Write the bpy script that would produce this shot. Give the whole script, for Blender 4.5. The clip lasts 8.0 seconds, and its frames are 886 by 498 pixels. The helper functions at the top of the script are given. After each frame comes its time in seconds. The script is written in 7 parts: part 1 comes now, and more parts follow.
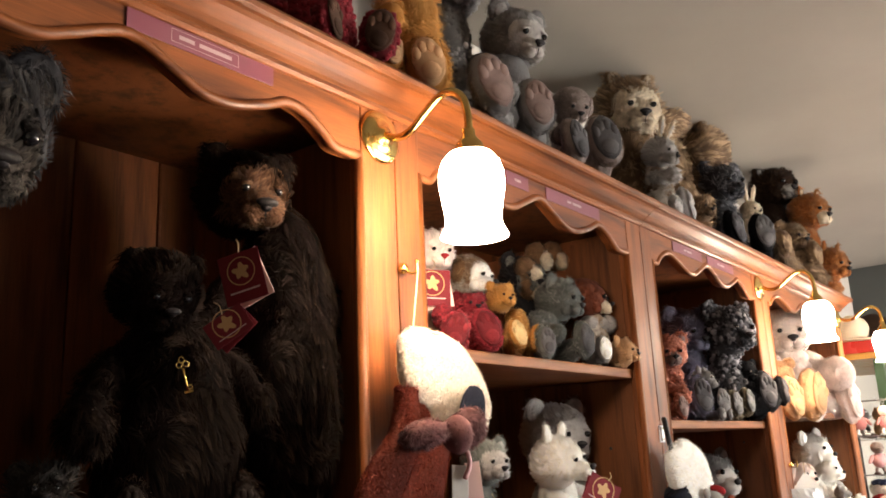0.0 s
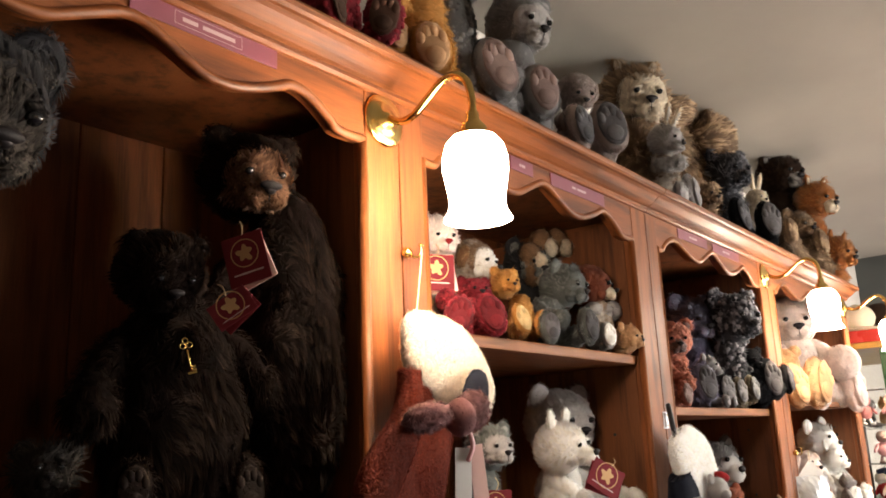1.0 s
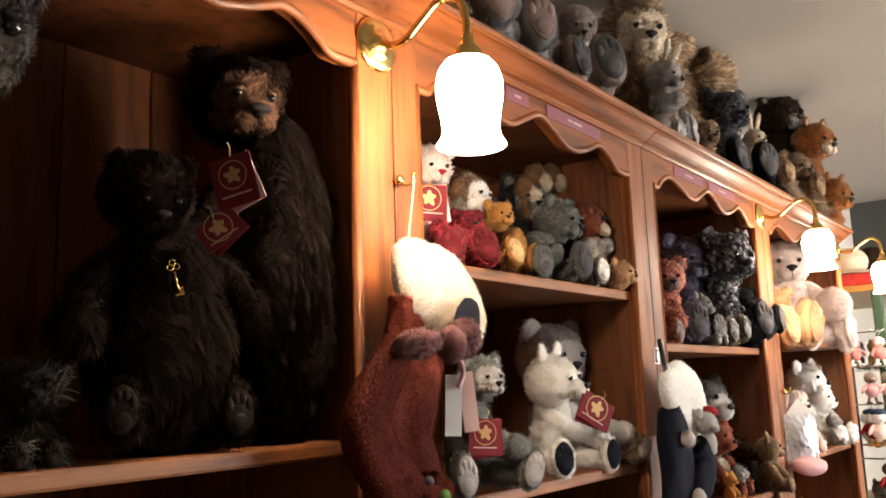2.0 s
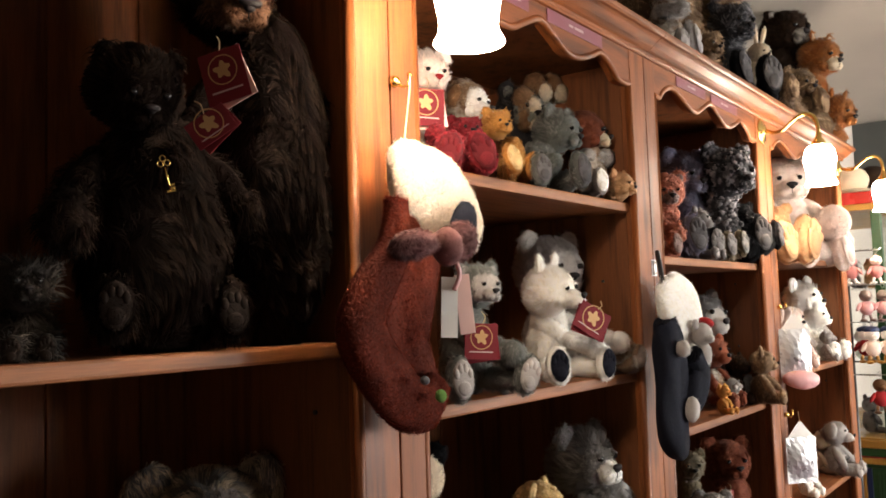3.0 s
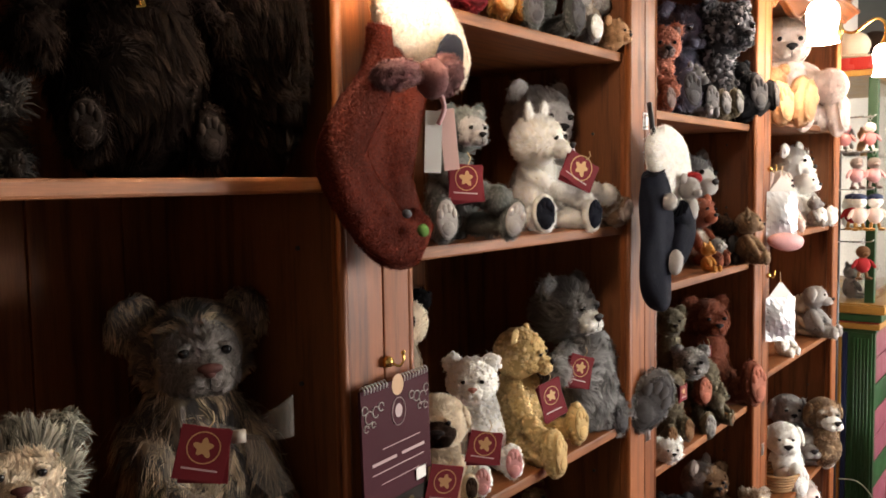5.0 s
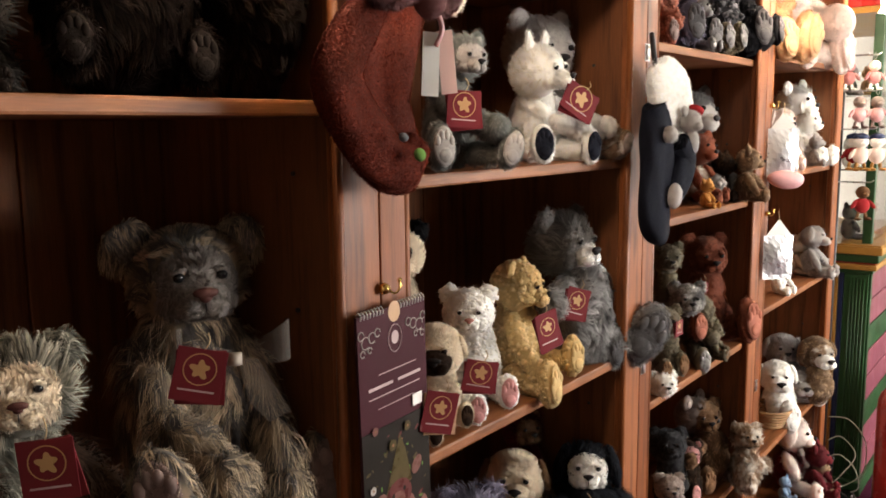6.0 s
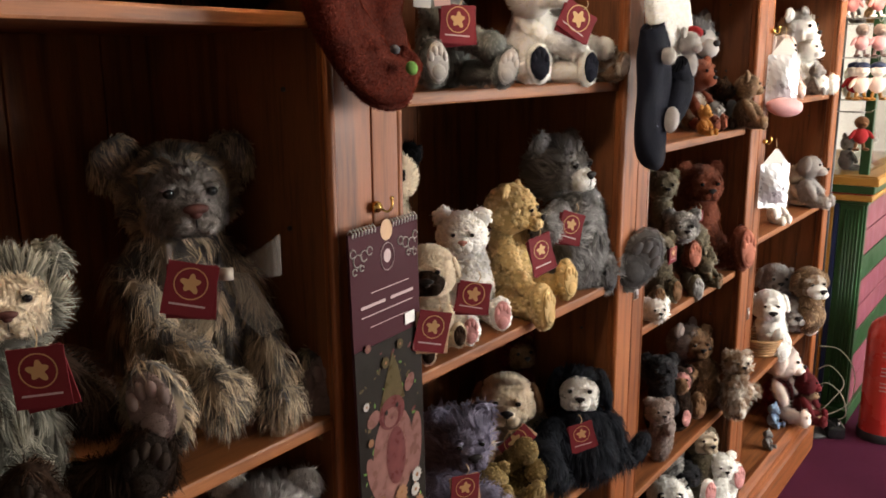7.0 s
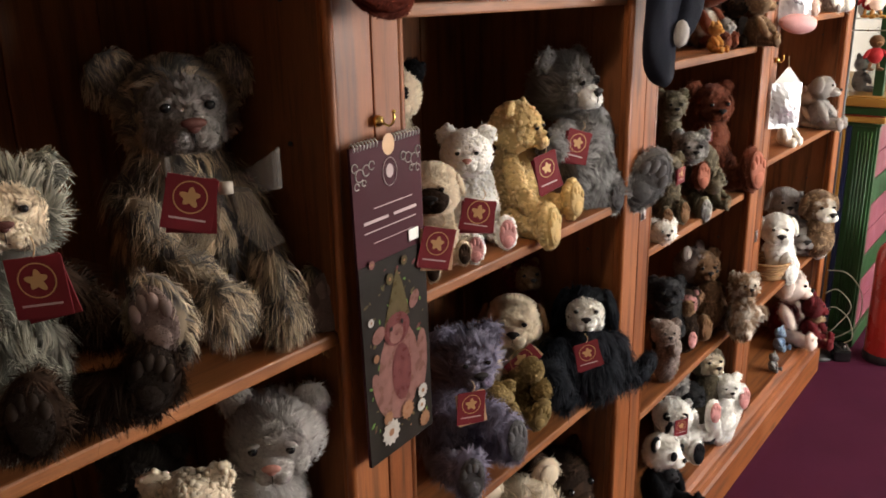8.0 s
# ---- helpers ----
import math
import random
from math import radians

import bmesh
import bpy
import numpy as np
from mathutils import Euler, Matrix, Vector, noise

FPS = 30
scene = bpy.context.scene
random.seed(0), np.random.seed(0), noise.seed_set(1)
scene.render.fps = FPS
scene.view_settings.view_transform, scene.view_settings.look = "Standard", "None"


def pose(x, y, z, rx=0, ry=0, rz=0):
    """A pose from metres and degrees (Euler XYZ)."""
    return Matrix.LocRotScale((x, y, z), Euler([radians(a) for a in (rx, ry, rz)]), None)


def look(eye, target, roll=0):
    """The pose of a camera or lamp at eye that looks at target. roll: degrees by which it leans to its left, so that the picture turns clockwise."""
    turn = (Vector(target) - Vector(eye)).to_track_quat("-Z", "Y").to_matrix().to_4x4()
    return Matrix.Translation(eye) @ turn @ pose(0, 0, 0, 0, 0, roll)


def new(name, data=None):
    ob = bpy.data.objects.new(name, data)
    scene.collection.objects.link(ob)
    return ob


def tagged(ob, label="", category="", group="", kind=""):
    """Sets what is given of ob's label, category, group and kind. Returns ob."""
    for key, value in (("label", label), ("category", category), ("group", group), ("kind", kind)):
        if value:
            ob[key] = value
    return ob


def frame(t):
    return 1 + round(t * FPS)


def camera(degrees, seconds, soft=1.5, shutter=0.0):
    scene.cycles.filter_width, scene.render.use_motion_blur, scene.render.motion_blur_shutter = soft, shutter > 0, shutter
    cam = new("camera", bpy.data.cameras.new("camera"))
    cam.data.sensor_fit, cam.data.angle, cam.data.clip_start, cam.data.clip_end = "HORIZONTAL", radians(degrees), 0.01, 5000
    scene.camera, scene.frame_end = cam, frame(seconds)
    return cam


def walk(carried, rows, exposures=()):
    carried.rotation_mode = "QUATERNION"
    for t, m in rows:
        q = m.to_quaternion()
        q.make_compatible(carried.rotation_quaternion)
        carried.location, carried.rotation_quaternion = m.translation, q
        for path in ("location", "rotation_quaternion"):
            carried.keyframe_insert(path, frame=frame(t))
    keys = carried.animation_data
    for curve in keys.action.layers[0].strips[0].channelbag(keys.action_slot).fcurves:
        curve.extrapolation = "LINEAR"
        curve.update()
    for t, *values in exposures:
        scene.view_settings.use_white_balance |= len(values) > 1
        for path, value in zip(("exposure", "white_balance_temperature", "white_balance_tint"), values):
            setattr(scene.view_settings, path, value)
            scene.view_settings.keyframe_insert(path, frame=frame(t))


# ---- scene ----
cam = camera(55.4, 8.0, 1.7)
PATH = [
    (0, (-0.816, -0.703, 1.573), (0.738, 0.462, 2.053), -2.8),
    (0.5, (-0.817, -0.705, 1.569), (0.726, 0.472, 2.053), -2.7),
    (1, (-0.813, -0.704, 1.565), (0.735, 0.476, 2.023), -2.6),
    (2.5, (-0.79, -0.691, 1.536), (0.793, 0.508, 1.777), -1.9),
    (3, (-0.784, -0.688, 1.524), (0.804, 0.519, 1.675), -1.9),
    (3.5, (-0.78, -0.69, 1.514), (0.809, 0.523, 1.584), -1.7),
    (4, (-0.773, -0.689, 1.503), (0.819, 0.523, 1.496), -1.5),
    (4.5, (-0.77, -0.687, 1.493), (0.825, 0.518, 1.411), -1.2),
    (6, (-0.761, -0.683, 1.463), (0.823, 0.504, 1.177), -0.6),
    (6.5, (-0.761, -0.684, 1.453), (0.813, 0.497, 1.096), -0.4),
    (7, (-0.756, -0.685, 1.442), (0.81, 0.48, 1.005), -0.4),
    (7.5, (-0.751, -0.686, 1.431), (0.794, 0.473, 0.913), -0.7),
    (8, (-0.748, -0.685, 1.418), (0.773, 0.472, 0.828), -1.1),
]
walk(cam, [(t, look(eye, target, roll)) for t, eye, target, roll in PATH], [(0, 0.0), (1.2, 0.0), (3, 0.0), (4.5, 0.1), (6, 0.25), (8, 0.25)])

# power of the window's daylight, glow of the lamp glass
WINDOW_W, LAMP_GLOW = 212.0, 91.0


# ---- light ----
world = bpy.data.worlds.new("world")
scene.world = world
world.use_nodes = True
wn = world.node_tree.nodes
sky = wn.new("ShaderNodeTexSky")
sky.sky_type, sky.sun_disc, sky.sun_elevation, sky.sun_rotation = "NISHITA", False, radians(35), radians(160)
world.node_tree.links.new(sky.outputs[0], wn["Background"].inputs[0])
wn["Background"].inputs[1].default_value = 0.08

FLOOR, CEIL = 0.0, 2.56
ROOM_X0, ROOM_X1, ROOM_Y0, ROOM_Y1 = -2.4, 6.2, -3.2, 0.36


def area_lamp(name, eye, target, sx, sy, power, colour):
    data = bpy.data.lights.new(name, "AREA")
    data.shape, data.size, data.size_y, data.energy, data.color = "RECTANGLE", sx, sy, power, colour
    ob = new(name, data)
    ob.matrix_world = look(eye, target)
    return ob


# daylight that comes in at the shop window across the room
area_lamp("window_light", (3.3, ROOM_Y0 + 0.06, 1.45), (2.6, 0.0, 1.2), 3.6, 1.4, WINDOW_W, (1.0, 0.95, 0.90))

# ---- materials ----
MATS = {}


def node_mat(name):
    m = bpy.data.materials.new(name)
    m.use_nodes = True
    MATS[name] = m
    return m, m.node_tree.nodes, m.node_tree.links, m.node_tree.nodes["Principled BSDF"]


def mix_rgb(nodes, links, fac, a, b, mode="MIX"):
    n = nodes.new("ShaderNodeMix")
    n.data_type, n.blend_type = "RGBA", mode
    for sock, v in ((n.inputs[0], fac), (n.inputs[6], a), (n.inputs[7], b)):
        if hasattr(v, "links"):
            links.new(v, sock)
        elif isinstance(v, (int, float)):
            sock.default_value = v
        else:
            sock.default_value = (*v[:3], 1)
    return n.outputs[2]


def ramp(nodes, links, src, stops):
    n = nodes.new("ShaderNodeValToRGB")
    links.new(src, n.inputs[0])
    els = n.color_ramp.elements
    while len(els) < len(stops):
        els.new(0.5)
    for e, (p, c) in zip(els, stops):
        e.position = p
        e.color = (*c, 1) if isinstance(c, tuple) else (c, c, c, 1)
    return n.outputs[0]


def tex(nodes, links, kind, scale, stretch=(1, 1, 1), detail=4.0, coord="Object", rough=0.55):
    tc = nodes.new("ShaderNodeTexCoord")
    mp = nodes.new("ShaderNodeMapping")
    mp.inputs["Scale"].default_value = stretch
    links.new(tc.outputs[coord], mp.inputs[0])
    n = nodes.new("ShaderNodeTexNoise" if kind == "noise" else "ShaderNodeTexVoronoi" if kind == "voronoi" else "ShaderNodeTexWave")
    links.new(mp.outputs[0], n.inputs["Vector"])
    n.inputs["Scale"].default_value = scale
    if kind == "noise":
        n.inputs["Detail"].default_value, n.inputs["Roughness"].default_value = detail, rough
    return n


def bump(nodes, links, bsdf, height, strength, distance=0.002):
    b = nodes.new("ShaderNodeBump")
    b.inputs["Strength"].default_value, b.inputs["Distance"].default_value = strength, distance
    links.new(height, b.inputs["Height"])
    links.new(b.outputs[0], bsdf.inputs["Normal"])


def pine(name, along, dark=(0.118, 0.036, 0.010), light=(0.268, 0.085, 0.0215), gloss=0.46):
    """Orange waxed pine with its grain along one axis, soft knots and worn patches."""
    m, n, l, b = node_mat(name)
    st = {"x": (0.7, 9, 9), "z": (9, 9, 0.7), "y": (9, 0.7, 9)}[along]
    st2 = {"x": (3, 60, 60), "z": (60, 60, 3), "y": (60, 3, 60)}[along]
    grain = tex(n, l, "noise", 6.0, st, 6.0)
    fine = tex(n, l, "noise", 9.0, st2, 3.0)
    info = n.new("ShaderNodeObjectInfo")
    g = ramp(n, l, grain.outputs[0], [(0.32, dark), (0.52, light), (0.72, tuple(c * 1.12 for c in light))])
    c = mix_rgb(n, l, 0.30, g, ramp(n, l, fine.outputs[0], [(0.35, 0.35), (0.65, 1.0)]), "MULTIPLY")
    knots = tex(n, l, "voronoi", 7.5, {"x": (0.5, 1.2, 1.2), "z": (1.2, 1.2, 0.5), "y": (1.2, 0.5, 1.2)}[along])
    k = ramp(n, l, knots.outputs["Distance"], [(0.05, 0.16), (0.10, 0.6), (0.17, 1.0)])
    c = mix_rgb(n, l, 0.75, c, k, "MULTIPLY")
    worn = tex(n, l, "noise", 3.1, (1, 1, 1), 3.0)
    c = mix_rgb(n, l, 0.5, c, ramp(n, l, worn.outputs[0], [(0.35, (0.62, 0.52, 0.46)), (0.62, (1.0, 1.0, 1.0))]), "MULTIPLY")
    tone = ramp(n, l, info.outputs["Random"], [(0.0, (0.84, 0.80, 0.78)), (1.0, (1.06, 1.04, 1.02))])
    c = mix_rgb(n, l, 1.0, c, tone, "MULTIPLY")
    l.new(c, b.inputs["Base Color"])
    r = ramp(n, l, worn.outputs[0], [(0.3, gloss - 0.08), (0.7, gloss + 0.16)])
    l.new(r, b.inputs["Roughness"])
    b.inputs["Specular IOR Level"].default_value = 0.32
    bump(n, l, b, fine.outputs[0], 0.12, 0.0006)
    return m


def fur(name, root, tip, patch=None, scale=9.0, sheen=0.2, streak=False):
    """Plush pile: darker at the root than at the tip, partly the coat's own tone and partly shade between hairs put
    into the colour; uneven from tuft to tuft, with patches of a second colour.
    """
    m, n, l, b = node_mat(name)
    at = n.new("ShaderNodeAttribute")
    at.attribute_name = "along"
    geo = n.new("ShaderNodeNewGeometry")
    tu = n.new("ShaderNodeAttribute")
    tu.attribute_name = "tuft"
    big = tex(n, l, "noise", scale, (1, 1, 1), 3.0)
    sm = tex(n, l, "noise", 90.0, (1, 1, 1), 2.0)
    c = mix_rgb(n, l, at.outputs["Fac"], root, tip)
    if streak:
        mx = n.new("ShaderNodeMath")
        mx.operation = "MULTIPLY_ADD"
        l.new(tu.outputs["Fac"], mx.inputs[0])
        mx.inputs[1].default_value = 0.42
        l.new(big.outputs[0], mx.inputs[2])
        c = mix_rgb(n, l, ramp(n, l, mx.outputs[0], [(0.62, 0.0), (0.76, 1.0)]), patch, c)
    elif patch:
        f = ramp(n, l, big.outputs[0], [(0.46, 0.0), (0.60, 1.0)])
        c = mix_rgb(n, l, f, c, patch)
    pale = min(1.0, max(0.0, (max(tip) - 0.3) / 0.45))
    v = ramp(n, l, geo.outputs["Random Per Island"], [(0.0, 0.58 + 0.30 * pale), (1.0, 1.28)])
    c = mix_rgb(n, l, 0.85, c, v, "MULTIPLY")
    c = mix_rgb(n, l, 0.8, c, ramp(n, l, tu.outputs["Fac"], [(0.0, 0.66 + 0.22 * pale), (1.0, 1.18)]), "MULTIPLY")
    c = mix_rgb(n, l, 0.45, c, ramp(n, l, sm.outputs[0], [(0.3, 0.74 + 0.18 * pale), (0.7, 1.05)]), "MULTIPLY")
    l.new(c, b.inputs["Base Color"])
    b.inputs["Roughness"].default_value = 0.85
    b.inputs["Sheen Weight"].default_value = (0.02 if name == "stocking_red" else sheen) * min(1.0, 2.5 * max(tip))
    b.inputs["Sheen Tint"].default_value = (*[min(1.0, 0.3 + 0.9 * c_) for c_ in tip], 1)
    b.inputs["Sheen Roughness"].default_value = 0.5
    b.inputs["Specular IOR Level"].default_value = min(0.25, 1.2 * max(tip))
    # thin hairs let light through
    tr = n.new("ShaderNodeBsdfTranslucent")
    l.new(c, tr.inputs["Color"])
    both = n.new("ShaderNodeMixShader")
    both.inputs[0].default_value = 0.32
    l.new(b.outputs[0], both.inputs[1])
    l.new(tr.outputs[0], both.inputs[2])
    l.new(both.outputs[0], [q for q in n if q.bl_idname == "ShaderNodeOutputMaterial"][0].inputs["Surface"])
    return m


def plain(name, colour, rough=0.6, metal=0.0, vary=0.25, scale=18.0, grain=0.15, coat=0.0, spec=0.5):
    m, n, l, b = node_mat(name)
    t = tex(n, l, "noise", scale, (1, 1, 1), 5.0)
    f = tex(n, l, "noise", scale * 12, (1, 1, 1), 2.0)
    c = mix_rgb(n, l, vary, colour, ramp(n, l, t.outputs[0], [(0.3, tuple(0.45 * x for x in colour)), (0.7, tuple(min(1, 1.2 * x) for x in colour))]))
    l.new(c, b.inputs["Base Color"])
    l.new(ramp(n, l, t.outputs[0], [(0.3, max(0.03, rough - 0.08)), (0.7, min(1, rough + 0.1))]), b.inputs["Roughness"])
    b.inputs["Metallic"].default_value = metal
    b.inputs["Coat Weight"].default_value = coat
    b.inputs["Specular IOR Level"].default_value = 0.08 if name.startswith("print") else 0.2 if name.startswith(("nose", "felt")) else spec
    if grain:
        bump(n, l, b, f.outputs[0], grain, 0.001)
    return m


pine("pine_across", "x")
pine("pine_upright", "z")
# same pine as the fronts, darkened: the units' inner shade is in its colour
pine("pine_shaded", "z", (0.100, 0.034, 0.011), (0.225, 0.080, 0.025), 0.55)
pine("pine_depth", "x", (0.145, 0.050, 0.015), (0.30, 0.112, 0.035), 0.50)
plain("plaster", (0.33, 0.30, 0.255), 0.75, 0, 0.25, 2.2, 0.2)
plain("wall_paint", (0.58, 0.53, 0.46), 0.8, 0, 0.25, 2.0, 0.2)
plain("beam_paint", (0.07, 0.075, 0.07), 0.6, 0, 0.3, 4.0, 0.2)
plain("brass", (0.80, 0.55, 0.18), 0.18, 1.0, 0.35, 30.0, 0.05)
plain("maroon_plate", (0.20, 0.055, 0.075), 0.42, 0, 0.15, 12.0, 0.03)
plain("maroon_card", (0.150, 0.013, 0.019), 0.7, 0, 0.15, 20.0, 0.03, 0.0, 0.2)
plain("kraft_card", (0.56, 0.36, 0.21), 0.7, 0, 0.2, 25.0, 0.1)
plain("pink_card", (0.72, 0.47, 0.42), 0.6, 0, 0.1, 25.0, 0.05)
plain("white_card", (0.78, 0.76, 0.72), 0.55, 0, 0.1, 25.0, 0.03)
plain("gold_ink", (0.46, 0.27, 0.11), 0.45, 0.2, 0.1, 25.0, 0.0)
plain("pale_ink", (0.46, 0.34, 0.33), 0.5, 0, 0.05, 25.0, 0.0)
plain("black_plastic", (0.012, 0.012, 0.013), 0.12, 0, 0.1, 20.0, 0.0)
plain("rubber_black", (0.02, 0.02, 0.022), 0.45, 0, 0.2, 20.0, 0.1)
plain("nose_black", (0.014, 0.011, 0.011), 0.55, 0, 0.2, 60.0, 0.5)
plain("nose_brown", (0.085, 0.03, 0.025), 0.55, 0, 0.2, 60.0, 0.5)
plain("nose_pink", (0.50, 0.24, 0.20), 0.55, 0, 0.2, 60.0, 0.5)
plain("green_paint", (0.0126, 0.0595, 0.0154), 0.38, 0, 0.3, 9.0, 0.15)
plain("blue_paint", (0.0112, 0.0224, 0.0770), 0.4, 0, 0.3, 9.0, 0.15)
plain("yellow_paint", (0.3850, 0.1890, 0.0315), 0.4, 0, 0.3, 9.0, 0.15)
plain("red_paint", (0.42, 0.028, 0.022), 0.28, 0, 0.2, 9.0, 0.05, 0.4)
plain("steel", (0.55, 0.55, 0.55), 0.3, 1.0, 0.3, 30.0, 0.1)
plain("white_cable", (0.55, 0.56, 0.50), 0.5, 0, 0.1, 30.0, 0.0)
plain("wicker", (0.33, 0.18, 0.07), 0.7, 0, 0.4, 40.0, 0.4)
plain("felt_navy", (0.006, 0.007, 0.014), 0.95, 0, 0.4, 30.0, 0.5)
plain("felt_green", (0.10, 0.20, 0.045), 0.95, 0, 0.3, 30.0, 0.4)
plain("felt_red", (0.30, 0.02, 0.022), 0.95, 0, 0.3, 30.0, 0.4)
plain("ribbon_cream", (0.48, 0.42, 0.35), 0.45, 0, 0.2, 30.0, 0.2)
plain("ribbon_pink", (0.62, 0.32, 0.32), 0.5, 0, 0.2, 30.0, 0.2)
plain("ribbon_gold", (0.52, 0.36, 0.12), 0.5, 0, 0.2, 30.0, 0.2)
plain("string", (0.62, 0.45, 0.26), 0.9, 0, 0.2, 90.0, 0.3)
plain("print_dark", (0.020, 0.016, 0.013), 0.5, 0, 0.6, 22.0, 0.0, 0.0)
plain("print_maroon", (0.055, 0.014, 0.020), 0.5, 0, 0.15, 12.0, 0.0, 0.0)
plain("print_pink", (0.20, 0.098, 0.082), 0.3, 0, 0.5, 60.0, 0.0, 0.4)
plain("print_rose", (0.125, 0.040, 0.038), 0.3, 0, 0.5, 50.0, 0.0, 0.4)
plain("print_olive", (0.085, 0.068, 0.030), 0.3, 0, 0.5, 60.0, 0.0, 0.4)
plain("print_white", (0.42, 0.39, 0.35), 0.3, 0, 0.2, 60.0, 0.0, 0.4)
plain("print_orange", (0.26, 0.135, 0.075), 0.3, 0, 0.2, 60.0, 0.0, 0.4)
plain("foil", (0.85, 0.87, 0.90), 0.32, 0.7, 0.2, 30.0, 0.2)

# carpet, with its pile
m, n, l, b = node_mat("carpet")
t1, t2 = tex(n, l, "noise", 5.0, (1, 1, 1), 4.0), tex(n, l, "noise", 420.0, (1, 1, 1), 2.0)
c = mix_rgb(n, l, 0.7, (0.060, 0.010, 0.027), ramp(n, l, t2.outputs[0], [(0.3, (0.032, 0.005, 0.014)), (0.7, (0.085, 0.016, 0.040))]))
c = mix_rgb(n, l, 0.5, c, ramp(n, l, t1.outputs[0], [(0.3, 0.7), (0.7, 1.1)]), "MULTIPLY")
l.new(c, b.inputs["Base Color"])
b.inputs["Roughness"].default_value = 0.95
b.inputs["Specular IOR Level"].default_value = 0.05
bump(n, l, b, t2.outputs[0], 0.6, 0.004)

# lit opal glass, clear glass, pane of the window
m, n, l, b = node_mat("opal_glass")
b.inputs["Base Color"].default_value = (0.9, 0.85, 0.75, 1)
b.inputs["Emission Color"].default_value = (1.0, 0.80, 0.62, 1)
b.inputs["Emission Strength"].default_value = LAMP_GLOW
b.inputs["Roughness"].default_value = 0.3
m, n, l, b = node_mat("clear_glass")
b.inputs["Base Color"].default_value = (0.95, 0.98, 0.97, 1)
b.inputs["Transmission Weight"].default_value, b.inputs["Roughness"].default_value, b.inputs["IOR"].default_value = 1.0, 0.03, 1.45
m, n, l, b = node_mat("mirror")
b.inputs["Base Color"].default_value = (0.75, 0.78, 0.78, 1)
b.inputs["Metallic"].default_value, b.inputs["Roughness"].default_value = 1.0, 0.06
m, n, l, b = node_mat("gauze")
b.inputs["Base Color"].default_value = (0.20, 0.17, 0.14, 1)
b.inputs["Alpha"].default_value, b.inputs["Roughness"].default_value = 0.30, 0.6

